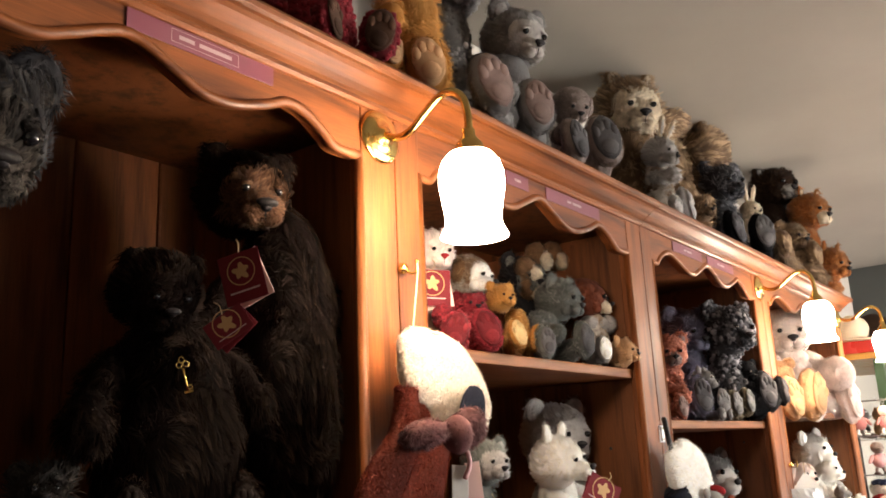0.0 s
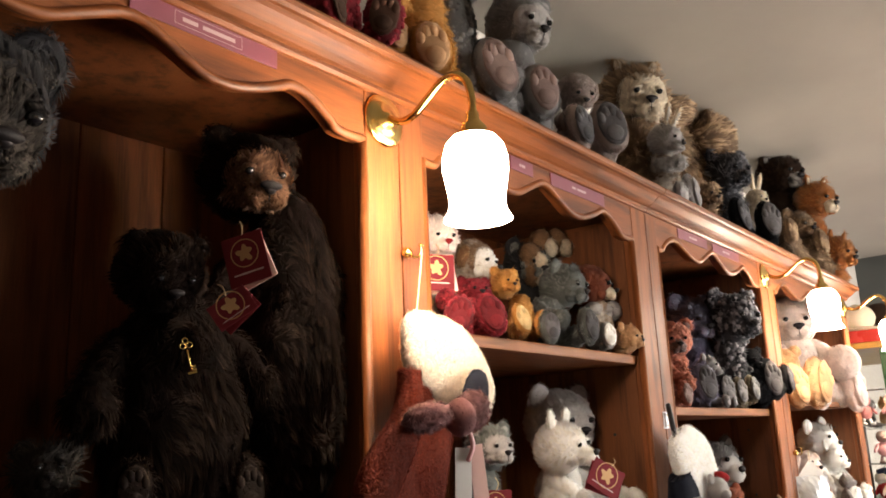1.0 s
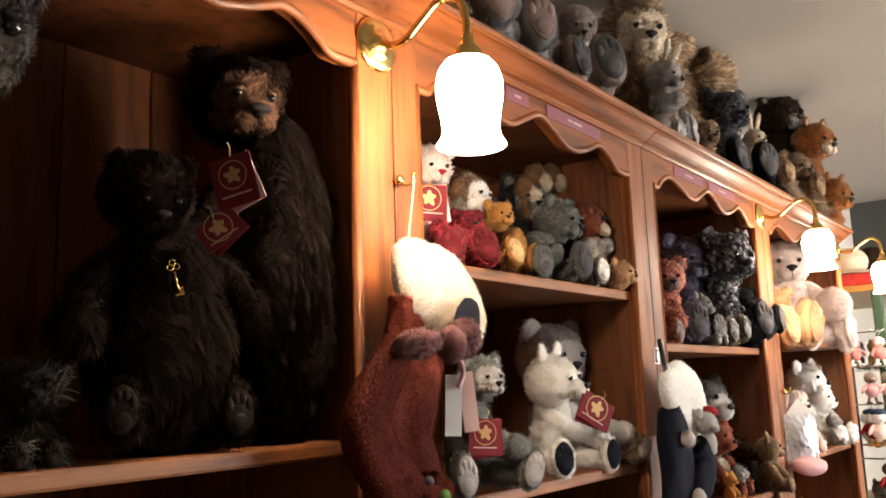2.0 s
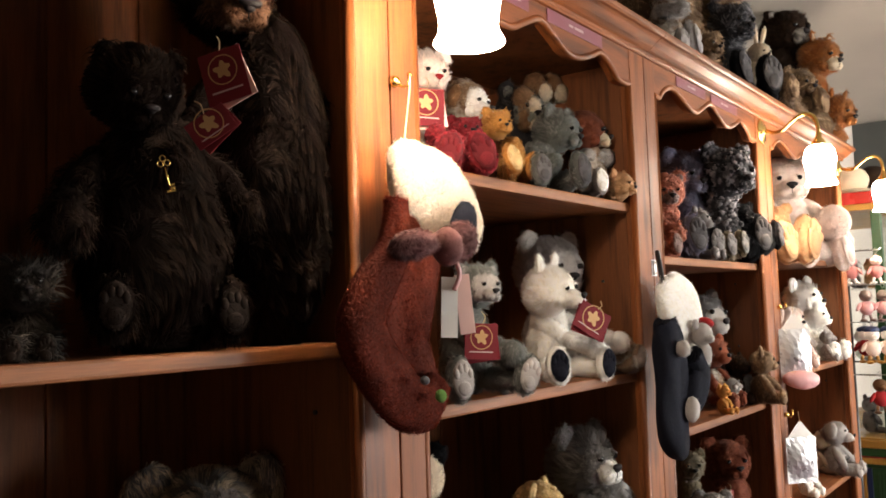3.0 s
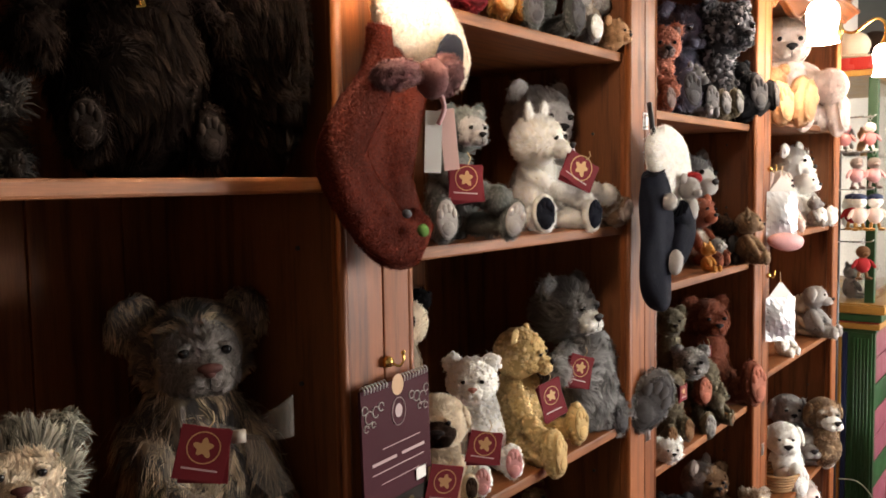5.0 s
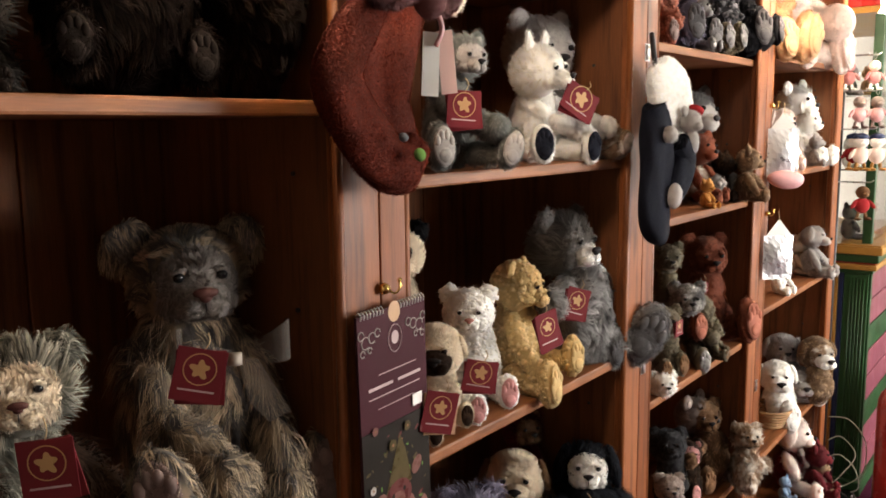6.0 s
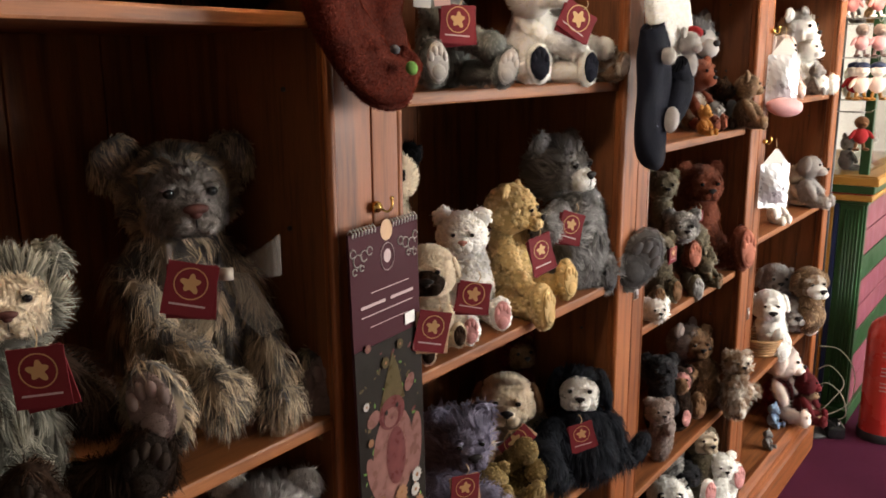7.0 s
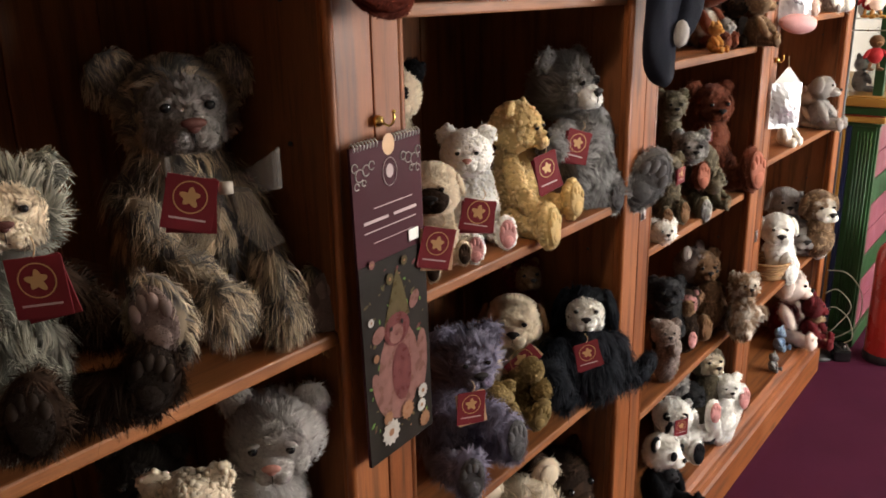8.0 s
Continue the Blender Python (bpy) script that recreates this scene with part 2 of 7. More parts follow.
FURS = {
    # name: root (darkened for depth between the hairs), tip, patch
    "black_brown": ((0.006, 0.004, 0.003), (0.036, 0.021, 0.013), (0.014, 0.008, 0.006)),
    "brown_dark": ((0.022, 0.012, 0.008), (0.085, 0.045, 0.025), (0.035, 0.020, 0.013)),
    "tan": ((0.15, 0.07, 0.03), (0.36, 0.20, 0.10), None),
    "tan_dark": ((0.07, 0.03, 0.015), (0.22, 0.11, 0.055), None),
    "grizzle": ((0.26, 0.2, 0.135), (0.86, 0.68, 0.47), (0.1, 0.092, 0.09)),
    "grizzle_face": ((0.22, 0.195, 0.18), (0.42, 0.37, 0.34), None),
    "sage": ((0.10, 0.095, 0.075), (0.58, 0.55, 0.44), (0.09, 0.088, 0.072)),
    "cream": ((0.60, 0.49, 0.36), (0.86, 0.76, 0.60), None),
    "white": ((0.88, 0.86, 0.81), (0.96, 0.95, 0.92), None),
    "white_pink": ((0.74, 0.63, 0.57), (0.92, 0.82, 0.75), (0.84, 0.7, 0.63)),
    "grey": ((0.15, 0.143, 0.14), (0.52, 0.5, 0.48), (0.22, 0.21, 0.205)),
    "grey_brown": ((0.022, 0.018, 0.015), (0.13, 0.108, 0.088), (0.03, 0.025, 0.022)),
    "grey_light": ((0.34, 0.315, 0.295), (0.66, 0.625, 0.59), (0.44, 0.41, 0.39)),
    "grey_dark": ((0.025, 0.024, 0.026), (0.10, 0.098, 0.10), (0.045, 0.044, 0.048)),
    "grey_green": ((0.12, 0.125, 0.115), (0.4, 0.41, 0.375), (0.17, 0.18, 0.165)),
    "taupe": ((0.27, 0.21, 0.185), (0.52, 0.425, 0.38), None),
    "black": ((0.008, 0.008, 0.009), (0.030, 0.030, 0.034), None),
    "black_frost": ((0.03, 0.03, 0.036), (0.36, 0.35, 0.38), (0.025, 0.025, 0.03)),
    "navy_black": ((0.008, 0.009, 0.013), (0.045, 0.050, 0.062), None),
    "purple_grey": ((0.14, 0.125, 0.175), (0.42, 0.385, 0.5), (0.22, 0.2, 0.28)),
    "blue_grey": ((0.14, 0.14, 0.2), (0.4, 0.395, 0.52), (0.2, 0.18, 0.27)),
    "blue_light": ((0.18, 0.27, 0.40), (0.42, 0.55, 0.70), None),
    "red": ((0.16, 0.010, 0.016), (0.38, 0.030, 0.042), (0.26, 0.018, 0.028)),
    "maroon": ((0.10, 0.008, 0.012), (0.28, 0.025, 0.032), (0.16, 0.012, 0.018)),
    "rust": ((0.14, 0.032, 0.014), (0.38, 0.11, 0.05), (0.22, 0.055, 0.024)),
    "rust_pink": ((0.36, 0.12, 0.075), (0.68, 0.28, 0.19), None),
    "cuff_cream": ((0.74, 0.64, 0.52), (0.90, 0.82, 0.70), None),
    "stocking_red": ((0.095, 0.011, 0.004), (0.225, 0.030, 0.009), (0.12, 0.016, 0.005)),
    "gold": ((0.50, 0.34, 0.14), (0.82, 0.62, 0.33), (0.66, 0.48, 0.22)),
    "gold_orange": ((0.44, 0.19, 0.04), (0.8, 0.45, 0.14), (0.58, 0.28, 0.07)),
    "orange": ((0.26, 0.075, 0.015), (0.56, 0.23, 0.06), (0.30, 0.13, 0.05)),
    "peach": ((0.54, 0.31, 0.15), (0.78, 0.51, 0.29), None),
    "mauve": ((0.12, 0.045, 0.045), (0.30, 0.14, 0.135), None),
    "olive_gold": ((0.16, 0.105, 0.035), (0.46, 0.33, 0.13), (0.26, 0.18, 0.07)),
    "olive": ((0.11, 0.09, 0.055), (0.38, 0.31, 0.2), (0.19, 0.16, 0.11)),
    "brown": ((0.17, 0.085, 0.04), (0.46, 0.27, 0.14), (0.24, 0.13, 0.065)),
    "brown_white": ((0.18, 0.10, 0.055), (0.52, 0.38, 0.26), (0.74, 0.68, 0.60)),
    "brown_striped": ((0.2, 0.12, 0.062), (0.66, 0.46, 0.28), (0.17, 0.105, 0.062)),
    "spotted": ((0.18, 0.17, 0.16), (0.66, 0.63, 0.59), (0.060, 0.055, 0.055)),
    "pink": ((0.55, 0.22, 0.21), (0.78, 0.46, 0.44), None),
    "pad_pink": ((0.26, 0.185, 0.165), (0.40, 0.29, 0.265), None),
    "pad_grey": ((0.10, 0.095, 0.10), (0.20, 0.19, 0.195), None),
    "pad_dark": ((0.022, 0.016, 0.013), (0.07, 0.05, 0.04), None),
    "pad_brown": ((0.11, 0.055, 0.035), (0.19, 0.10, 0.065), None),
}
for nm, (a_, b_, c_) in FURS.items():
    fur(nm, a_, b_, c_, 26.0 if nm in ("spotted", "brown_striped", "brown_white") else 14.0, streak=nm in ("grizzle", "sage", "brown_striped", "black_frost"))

# ---- mesh helpers ----


def mesh_of(name, bm):
    me = bpy.data.meshes.new(name)
    bm.to_mesh(me)
    bm.free()
    return me


def thing(name, label, category, x=0.0, y=0.0, z=0.0, rz=0.0, group="", kind=""):
    ob = new(name)
    ob.empty_display_size = 0.02
    ob.matrix_basis = pose(x, y, z, 0, 0, rz)
    return tagged(ob, label, category, group, kind)


def link_part(name, me, material, parent, label=""):
    if material:
        me.materials.append(MATS[material])
    ob = new(name, me)
    ob.parent = parent
    return tagged(ob, label)


def part(name, bm, material, parent, label=""):
    return link_part(name, mesh_of(name, bm), material, parent, label)


def box(x0, x1, y0, y1, z0, z1, bevel=0.0015, bm=None):
    bm = bm or bmesh.new()
    got = bmesh.ops.create_cube(bm, size=1.0)
    for v in got["verts"]:
        v.co = Vector((x0 + (v.co.x + 0.5) * (x1 - x0), y0 + (v.co.y + 0.5) * (y1 - y0), z0 + (v.co.z + 0.5) * (z1 - z0)))
    if bevel:
        edges = list({e for v in got["verts"] for e in v.link_edges})
        bmesh.ops.bevel(bm, geom=edges, offset=bevel, segments=2, affect="EDGES", profile=0.6)
    return bm


def sheet(points, depth, bm=None, axis="y"):
    """A flat outline in x and z, made thick along y."""
    bm = bm or bmesh.new()
    front = [bm.verts.new((x, 0.0, z)) for x, z in points]
    back = [bm.verts.new((x, depth, z)) for x, z in points]
    bm.faces.new(front)
    bm.faces.new(back[::-1])
    k = len(points)
    for i in range(k):
        bm.faces.new((front[i], back[i], back[(i + 1) % k], front[(i + 1) % k]))
    bmesh.ops.recalc_face_normals(bm, faces=bm.faces)
    return bm


def lathe(profile, steps=24, bm=None, ruffle=None):
    """Turns (radius, z) pairs round the z axis. ruffle(angle, index) scales a radius."""
    bm = bm or bmesh.new()
    rings = []
    for k, (r, z) in enumerate(profile):
        ring = []
        for i in range(steps):
            a = 2 * math.pi * i / steps
            s = ruffle(a, k) if ruffle else 1.0
            ring.append(bm.verts.new((r * s * math.cos(a), r * s * math.sin(a), z)))
        rings.append(ring)
    for r0, r1 in zip(rings, rings[1:]):
        for i in range(steps):
            f = bm.faces.new((r0[i], r0[(i + 1) % steps], r1[(i + 1) % steps], r1[i]))
            f.smooth = True
    return bm


def tube(points, radius, sides=8, bm=None, taper=None):
    """A round rod along a line of points."""
    bm = bm or bmesh.new()
    pts = [Vector(p) for p in points]
    rings = []
    side = None
    for i, p in enumerate(pts):
        d = (pts[min(i + 1, len(pts) - 1)] - pts[max(i - 1, 0)]).normalized()
        if side is None:
            side = d.orthogonal().normalized()
        side = (side - d * side.dot(d)).normalized()
        up = d.cross(side)
        r = radius * (taper[i] if taper else 1.0)
        rings.append([bm.verts.new(p + r * (math.cos(2 * math.pi * k / sides) * side + math.sin(2 * math.pi * k / sides) * up)) for k in range(sides)])
    for a, b2 in zip(rings, rings[1:]):
        for k in range(sides):
            f = bm.faces.new((a[k], a[(k + 1) % sides], b2[(k + 1) % sides], b2[k]))
            f.smooth = True
    bm.faces.new(rings[0][::-1])
    bm.faces.new(rings[-1])
    return bm


def glide(points, steps):
    """A smooth line through points."""
    pts = [Vector(p) for p in points]
    out = []
    for i in range(len(pts) - 1):
        p0, p1, p2, p3 = pts[max(i - 1, 0)], pts[i], pts[i + 1], pts[min(i + 2, len(pts) - 1)]
        for k in range(steps):
            t = k / steps
            out.append(0.5 * ((2 * p1) + (p2 - p0) * t + (2 * p0 - 5 * p1 + 4 * p2 - p3) * t * t + (3 * p1 - p0 - 3 * p2 + p3) * t ** 3))
    out.append(pts[-1])
    return out


def extrude_x(profile, x0, x1, bm=None):
    """A moulding: an outline in y and z, run from x0 to x1."""
    bm = bm or bmesh.new()
    a = [bm.verts.new((x0, y, z)) for y, z in profile]
    b2 = [bm.verts.new((x1, y, z)) for y, z in profile]
    k = len(profile)
    for i in range(k):
        bm.faces.new((a[i], a[(i + 1) % k], b2[(i + 1) % k], b2[i]))
    bm.faces.new(a[::-1])
    bm.faces.new(b2)
    bmesh.ops.recalc_face_normals(bm, faces=bm.faces)
    return bm


def ellipse(cx, cz, rx, rz, k=20, turn=0.0):
    out = []
    for i in range(k):
        a = 2 * math.pi * i / k
        x, z = rx * math.cos(a), rz * math.sin(a)
        out.append((cx + x * math.cos(turn) - z * math.sin(turn), cz + x * math.sin(turn) + z * math.cos(turn)))
    return out


# ---- the room ----
room_floor = tagged(new("floor", mesh_of("floor", box(ROOM_X0, ROOM_X1, ROOM_Y0, ROOM_Y1, -0.1, FLOOR, 0))), "worn plum-purple shop carpet", "carpet", kind="structure")
room_floor.data.materials.append(MATS["carpet"])
ceiling = tagged(new("ceiling", mesh_of("ceiling", box(ROOM_X0, ROOM_X1, ROOM_Y0, ROOM_Y1, CEIL, CEIL + 0.1, 0))), "plain off-white plaster ceiling", "ceiling", kind="structure")
ceiling.data.materials.append(MATS["plaster"])


def wall(name, x0, x1, y0, y1, label, hole=None, material="wall_paint"):
    bm = bmesh.new()
    if hole:
        h0, h1, z0, z1 = hole
        for a, b2, c0, c1 in ((x0, h0, 0, CEIL), (h1, x1, 0, CEIL), (h0, h1, 0, z0), (h0, h1, z1, CEIL)):
            box(a, b2, y0, y1, c0, c1, 0, bm)
    else:
        box(x0, x1, y0, y1, 0, CEIL, 0, bm)
    ob = tagged(new(name, mesh_of(name, bm)), label, "wall", kind="structure")
    ob.data.materials.append(MATS[material])


wall("wall_north", ROOM_X0, ROOM_X1, ROOM_Y1, ROOM_Y1 + 0.12, "plain painted wall behind the shelf units")
wall("wall_south", ROOM_X0, ROOM_X1, ROOM_Y0 - 0.12, ROOM_Y0, "plain painted wall with the shop window", (1.4, 5.2, 0.7, 2.2))
wall("wall_west", ROOM_X0 - 0.12, ROOM_X0, ROOM_Y0, ROOM_Y1, "plain painted side wall")
wall("wall_east", ROOM_X1, ROOM_X1 + 0.12, ROOM_Y0, ROOM_Y1, "plain painted far wall")
beam = tagged(new("beam", mesh_of("beam", box(4.66, 4.95, ROOM_Y0, ROOM_Y1, 2.16, CEIL, 0.004))), "dark painted ceiling beam across the room", "beam", kind="structure")
beam.data.materials.append(MATS["beam_paint"])

# ---- the pine shelf units ----
# gap between neighbouring units, right-hand inner edge, tops of the shelves
UNITS = [
    (-0.775, 0.0, (1.494, 1.019, 0.60)),
    (0.0, 0.775, (1.722, 1.402, 1.018, 0.630)),
    (0.775, 1.55, (1.626, 1.266, 0.883, 0.495)),
    (1.55, 2.445, (1.655, 1.322, 0.938, 0.49)),
]
BASE, VALANCE_TOP, BACK = 0.155, 2.022, 0.32
SL, SR = 0.050, 0.064   # width of the left and the right stile
SCALLOP = [(0, 1.950), (0.03, 1.950), (0.045, 1.962), (0.085, 1.980), (0.125, 1.984), (0.175, 1.972), (0.23, 1.957), (0.275, 1.957),
           (0.315, 1.972), (0.375, 1.992), (0.435, 1.972), (0.475, 1.957), (0.52, 1.957), (0.575, 1.972), (0.61, 1.985), (0.645, 1.980), (0.68, 1.962), (0.70, 1.950), (0.75, 1.950)]


def shelf_unit(g0, g1, shelves):
    u = thing("shelf_unit", "tall waxed orange pine shelf unit with a scalloped valance", "shelf unit", (g0 + g1) / 2, 0.0, 0.0, group="row of pine shelf units")
    ox = -(g0 + g1) / 2
    e0, e1 = g0 + 0.0012 + ox, g1 - 0.0012 + ox
    i0, i1 = e0 + SL, e1 - SR
    for name, a, b2, inner in (("stile", e0, i0, 1), ("stile", i1, e1, -1)):
        bm = box(a, b2, -0.018, 0.004, 0.16, VALANCE_TOP, 0.002)
        part(name, bm, "pine_upright", u)
        xe = i0 if inner > 0 else i1
        part("bead", tube([(xe + inner * 0.001, -0.013, 0.165), (xe + inner * 0.001, -0.013, 1.955)], 0.007, 8), "pine_upright", u)
    for a, b2 in ((e0, e0 + 0.018), (e1 - 0.018, e1)):
        part("side_panel", box(a, b2, 0.005, BACK, 0.0, VALANCE_TOP, 0.001), "pine_shaded", u)
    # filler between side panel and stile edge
    part("side_lining", box(i1 + 0.002, e1 - 0.0185, 0.005, BACK - 0.002, BASE, 1.99, 0), "pine_shaded", u)
    part("side_lining", box(e0 + 0.0185, i0 - 0.002, 0.005, BACK - 0.002, BASE, 1.99, 0), "pine_shaded", u)
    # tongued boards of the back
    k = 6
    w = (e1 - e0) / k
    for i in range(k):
        part("back_board", box(e0 + i * w + 0.0008, e0 + (i + 1) * w - 0.0008, BACK, BACK + 0.012, 0.0, VALANCE_TOP, 0.003), "pine_shaded", u)
    part("top_board", box(e0 + 0.019, e1 - 0.019, 0.006, BACK - 0.001, VALANCE_TOP - 0.012, VALANCE_TOP + 0.004, 0), "pine_shaded", u)
    for z in shelves:
        part("shelf", box(i0 - 0.001, i1 + 0.001, -0.002, BACK - 0.002, z - 0.018, z, 0.0035), "pine_depth", u)
    part("bottom_board", box(i0 - 0.001, i1 + 0.001, -0.002, BACK - 0.002, BASE - 0.02, BASE, 0.002), "pine_depth", u)
    # peg holes along the right-hand lining
    for j in range(9):
        z = 0.42 + j * 0.165
        for yy in (0.06,):
            part("peg_hole", tube([(i1 + 0.0025, yy, z), (i1 - 0.0006, yy, z)], 0.003, 8), "rubber_black", u)
    # valance with its beaded lower edge
    s = (i1 - i0) / 0.75
    line = [(i0 + p.x * s, p.z) for p in glide([(a, 0, b2) for a, b2 in SCALLOP], 4)]
    bm = bmesh.new()
    top = [bm.verts.new((x, -0.0165, VALANCE_TOP)) for x, z in line]
    low = [bm.verts.new((x, -0.0165, z)) for x, z in line]
    topb = [bm.verts.new((x, 0.004, VALANCE_TOP)) for x, z in line]
    lowb = [bm.verts.new((x, 0.004, z)) for x, z in line]
    for i in range(len(line) - 1):
        bm.faces.new((low[i], low[i + 1], top[i + 1], top[i]))
        bm.faces.new((lowb[i + 1], lowb[i], topb[i], topb[i + 1]))
        bm.faces.new((lowb[i], lowb[i + 1], low[i + 1], low[i]))
    valance = part("valance", bm, "pine_across", u)
    part("bead_edge", tube([(x, -0.014, z + 0.001) for x, z in line], 0.0065, 8), "pine_across", valance, "rounded darker pine bead")
    return u


for g0, g1, sh in UNITS:
    shelf_unit(g0, g1, sh)

END = 2.445
cornice = thing("cornice", "moulded pine cornice running over the shelf units", "cornice", 0, 0, 0, kind="structure")
prof = [(0.006, 2.018), (-0.022, 2.018), (-0.026, 2.022), (-0.026, 2.027), (-0.032, 2.029), (-0.040, 2.034), (-0.052, 2.044), (-0.058, 2.047), (-0.064, 2.047), (-0.068, 2.050), (-0.069, 2.056), (-0.066, 2.061), (0.006, 2.061)]
for a, b2 in ((-0.775, 0.774), (0.776, END + 0.03)):
    part("cornice_board", extrude_x(prof, a, b2), "pine_across", cornice)
part("cover_board", box(-0.775, END + 0.03, 0.008, BACK + 0.012, 2.030, 2.0585, 0.001), "pine_depth", cornice)
plinth = thing("plinth", "moulded pine plinth along the carpet", "plinth", 0, 0, 0, kind="structure")
prof = [(0.004, 0.0), (-0.040, 0.0), (-0.040, 0.095), (-0.034, 0.103), (-0.030, 0.118), (-0.024, 0.122), (-0.022, 0.132), (-0.014, 0.140), (-0.006, 0.157), (0.004, 0.157)]
for a, b2 in ((-0.775, 0.774), (0.776, END)):
    part("plinth_board", extrude_x(prof, a, b2), "pine_across", plinth)

# ---- brass wall lamps ----


def sconce(x, y, z, label, reach=0.142):
    s = thing("wall_lamp", label, "wall lamp", x, y, z, group="brass wall lamps")
    bm = lathe([(0.0, 0.012), (0.010, 0.012), (0.013, 0.008), (0.024, 0.006), (0.033, 0.004), (0.0365, 0.002), (0.0365, 0.0)], 28)
    bm.transform(Matrix.Rotation(radians(90), 4, "X"))
    part("wall_plate", bm, "brass", s)
    path = glide([(0, -0.010, 0), (0, -0.030, -0.009), (0, -0.052, -0.006), (0, -0.078, 0.012), (0, -0.100, 0.026), (0, -0.120, 0.027), (0, -0.136, 0.013), (0, -reach, -0.012), (0, -reach, -0.032)], 6)
    part("arm", tube(path, 0.0052, 10), "brass", s)
    bm = lathe([(0.006, -0.016), (0.008, -0.018), (0.008, -0.026), (0.011, -0.030), (0.016, -0.036), (0.018, -0.046), (0.017, -0.050), (0.0, -0.050)], 20)
    bm.transform(Matrix.Translation((0, -reach, -0.012)))
    part("cup", bm, "brass", s)
    out = [(0.014, -0.046), (0.027, -0.050), (0.035, -0.060), (0.039, -0.075), (0.0392, -0.090), (0.0365, -0.106), (0.034, -0.120), (0.033, -0.131), (0.0345, -0.140), (0.0385, -0.148), (0.040, -0.151)]
    prof = out + [(r - 0.002, z2 + 0.0005) for r, z2 in out[::-1]]
    n_out = len(out)

    def frill(a, k):
        near = max(0.0, 1 - abs(k - n_out + 0.5) / 3.0)
        return 1 + 0.022 * near * math.cos(26 * a)

    bm = lathe(prof, 78, ruffle=frill)
    bm.transform(Matrix.Translation((0, -reach, -0.012)))
    shade = part("shade", bm, "opal_glass", s, "lit white opal glass tulip shade with a frilled rim")
    return s


LAMPS = [(-0.030, -0.019, 1.985), (1.535, -0.019, 1.985), (2.41, -0.019, 1.985)]
for lx, ly, lz in LAMPS:
    sconce(lx, ly, lz, "brass swan-neck wall lamp on the pine upright, lit")

# ---- plush toys ----
ICO = {}


def ico(level):
    if level not in ICO:
        bm = bmesh.new()
        bmesh.ops.create_icosphere(bm, subdivisions=level, radius=1.0)
        ICO[level] = (np.array([v.co[:] for v in bm.verts]), np.array([[v.index for v in f.verts] for f in bm.faces]))
        bm.free()
    return ICO[level]


def mesh_np(name, verts, tris, along, normals=None):
    me = bpy.data.meshes.new(name)
    me.vertices.add(len(verts))
    me.vertices.foreach_set("co", np.ascontiguousarray(verts, dtype=np.float32).ravel())
    me.loops.add(3 * len(tris))
    me.loops.foreach_set("vertex_index", np.ascontiguousarray(tris, dtype=np.int32).ravel())
    me.polygons.add(len(tris))
    me.polygons.foreach_set("loop_start", np.arange(0, 3 * len(tris), 3, dtype=np.int32))
    me.polygons.foreach_set("use_smooth", np.ones(len(tris), dtype=bool))
    me.update(calc_edges=True)
    if normals is not None:
        me.attributes.new("custom_normal", "FLOAT_VECTOR", "POINT").data.foreach_set("vector", np.ascontiguousarray(normals, dtype=np.float32).ravel())
    along = np.asarray(along)
    tuft = along[:, 1] if along.ndim == 2 else np.full(len(along), 0.7)
    me.attributes.new("along", "FLOAT", "POINT").data.foreach_set("value", np.ascontiguousarray(along[:, 0] if along.ndim == 2 else along, dtype=np.float32))
    me.attributes.new("tuft", "FLOAT", "POINT").data.foreach_set("value", np.ascontiguousarray(tuft, dtype=np.float32))
    return me


def wob(p, f, rng):
    """A smooth uneven field, one value a point."""
    k = rng.normal(size=(5, 3)) * f
    return np.sin(p @ k.T + rng.uniform(0, 6.3, 5)).mean(axis=1)


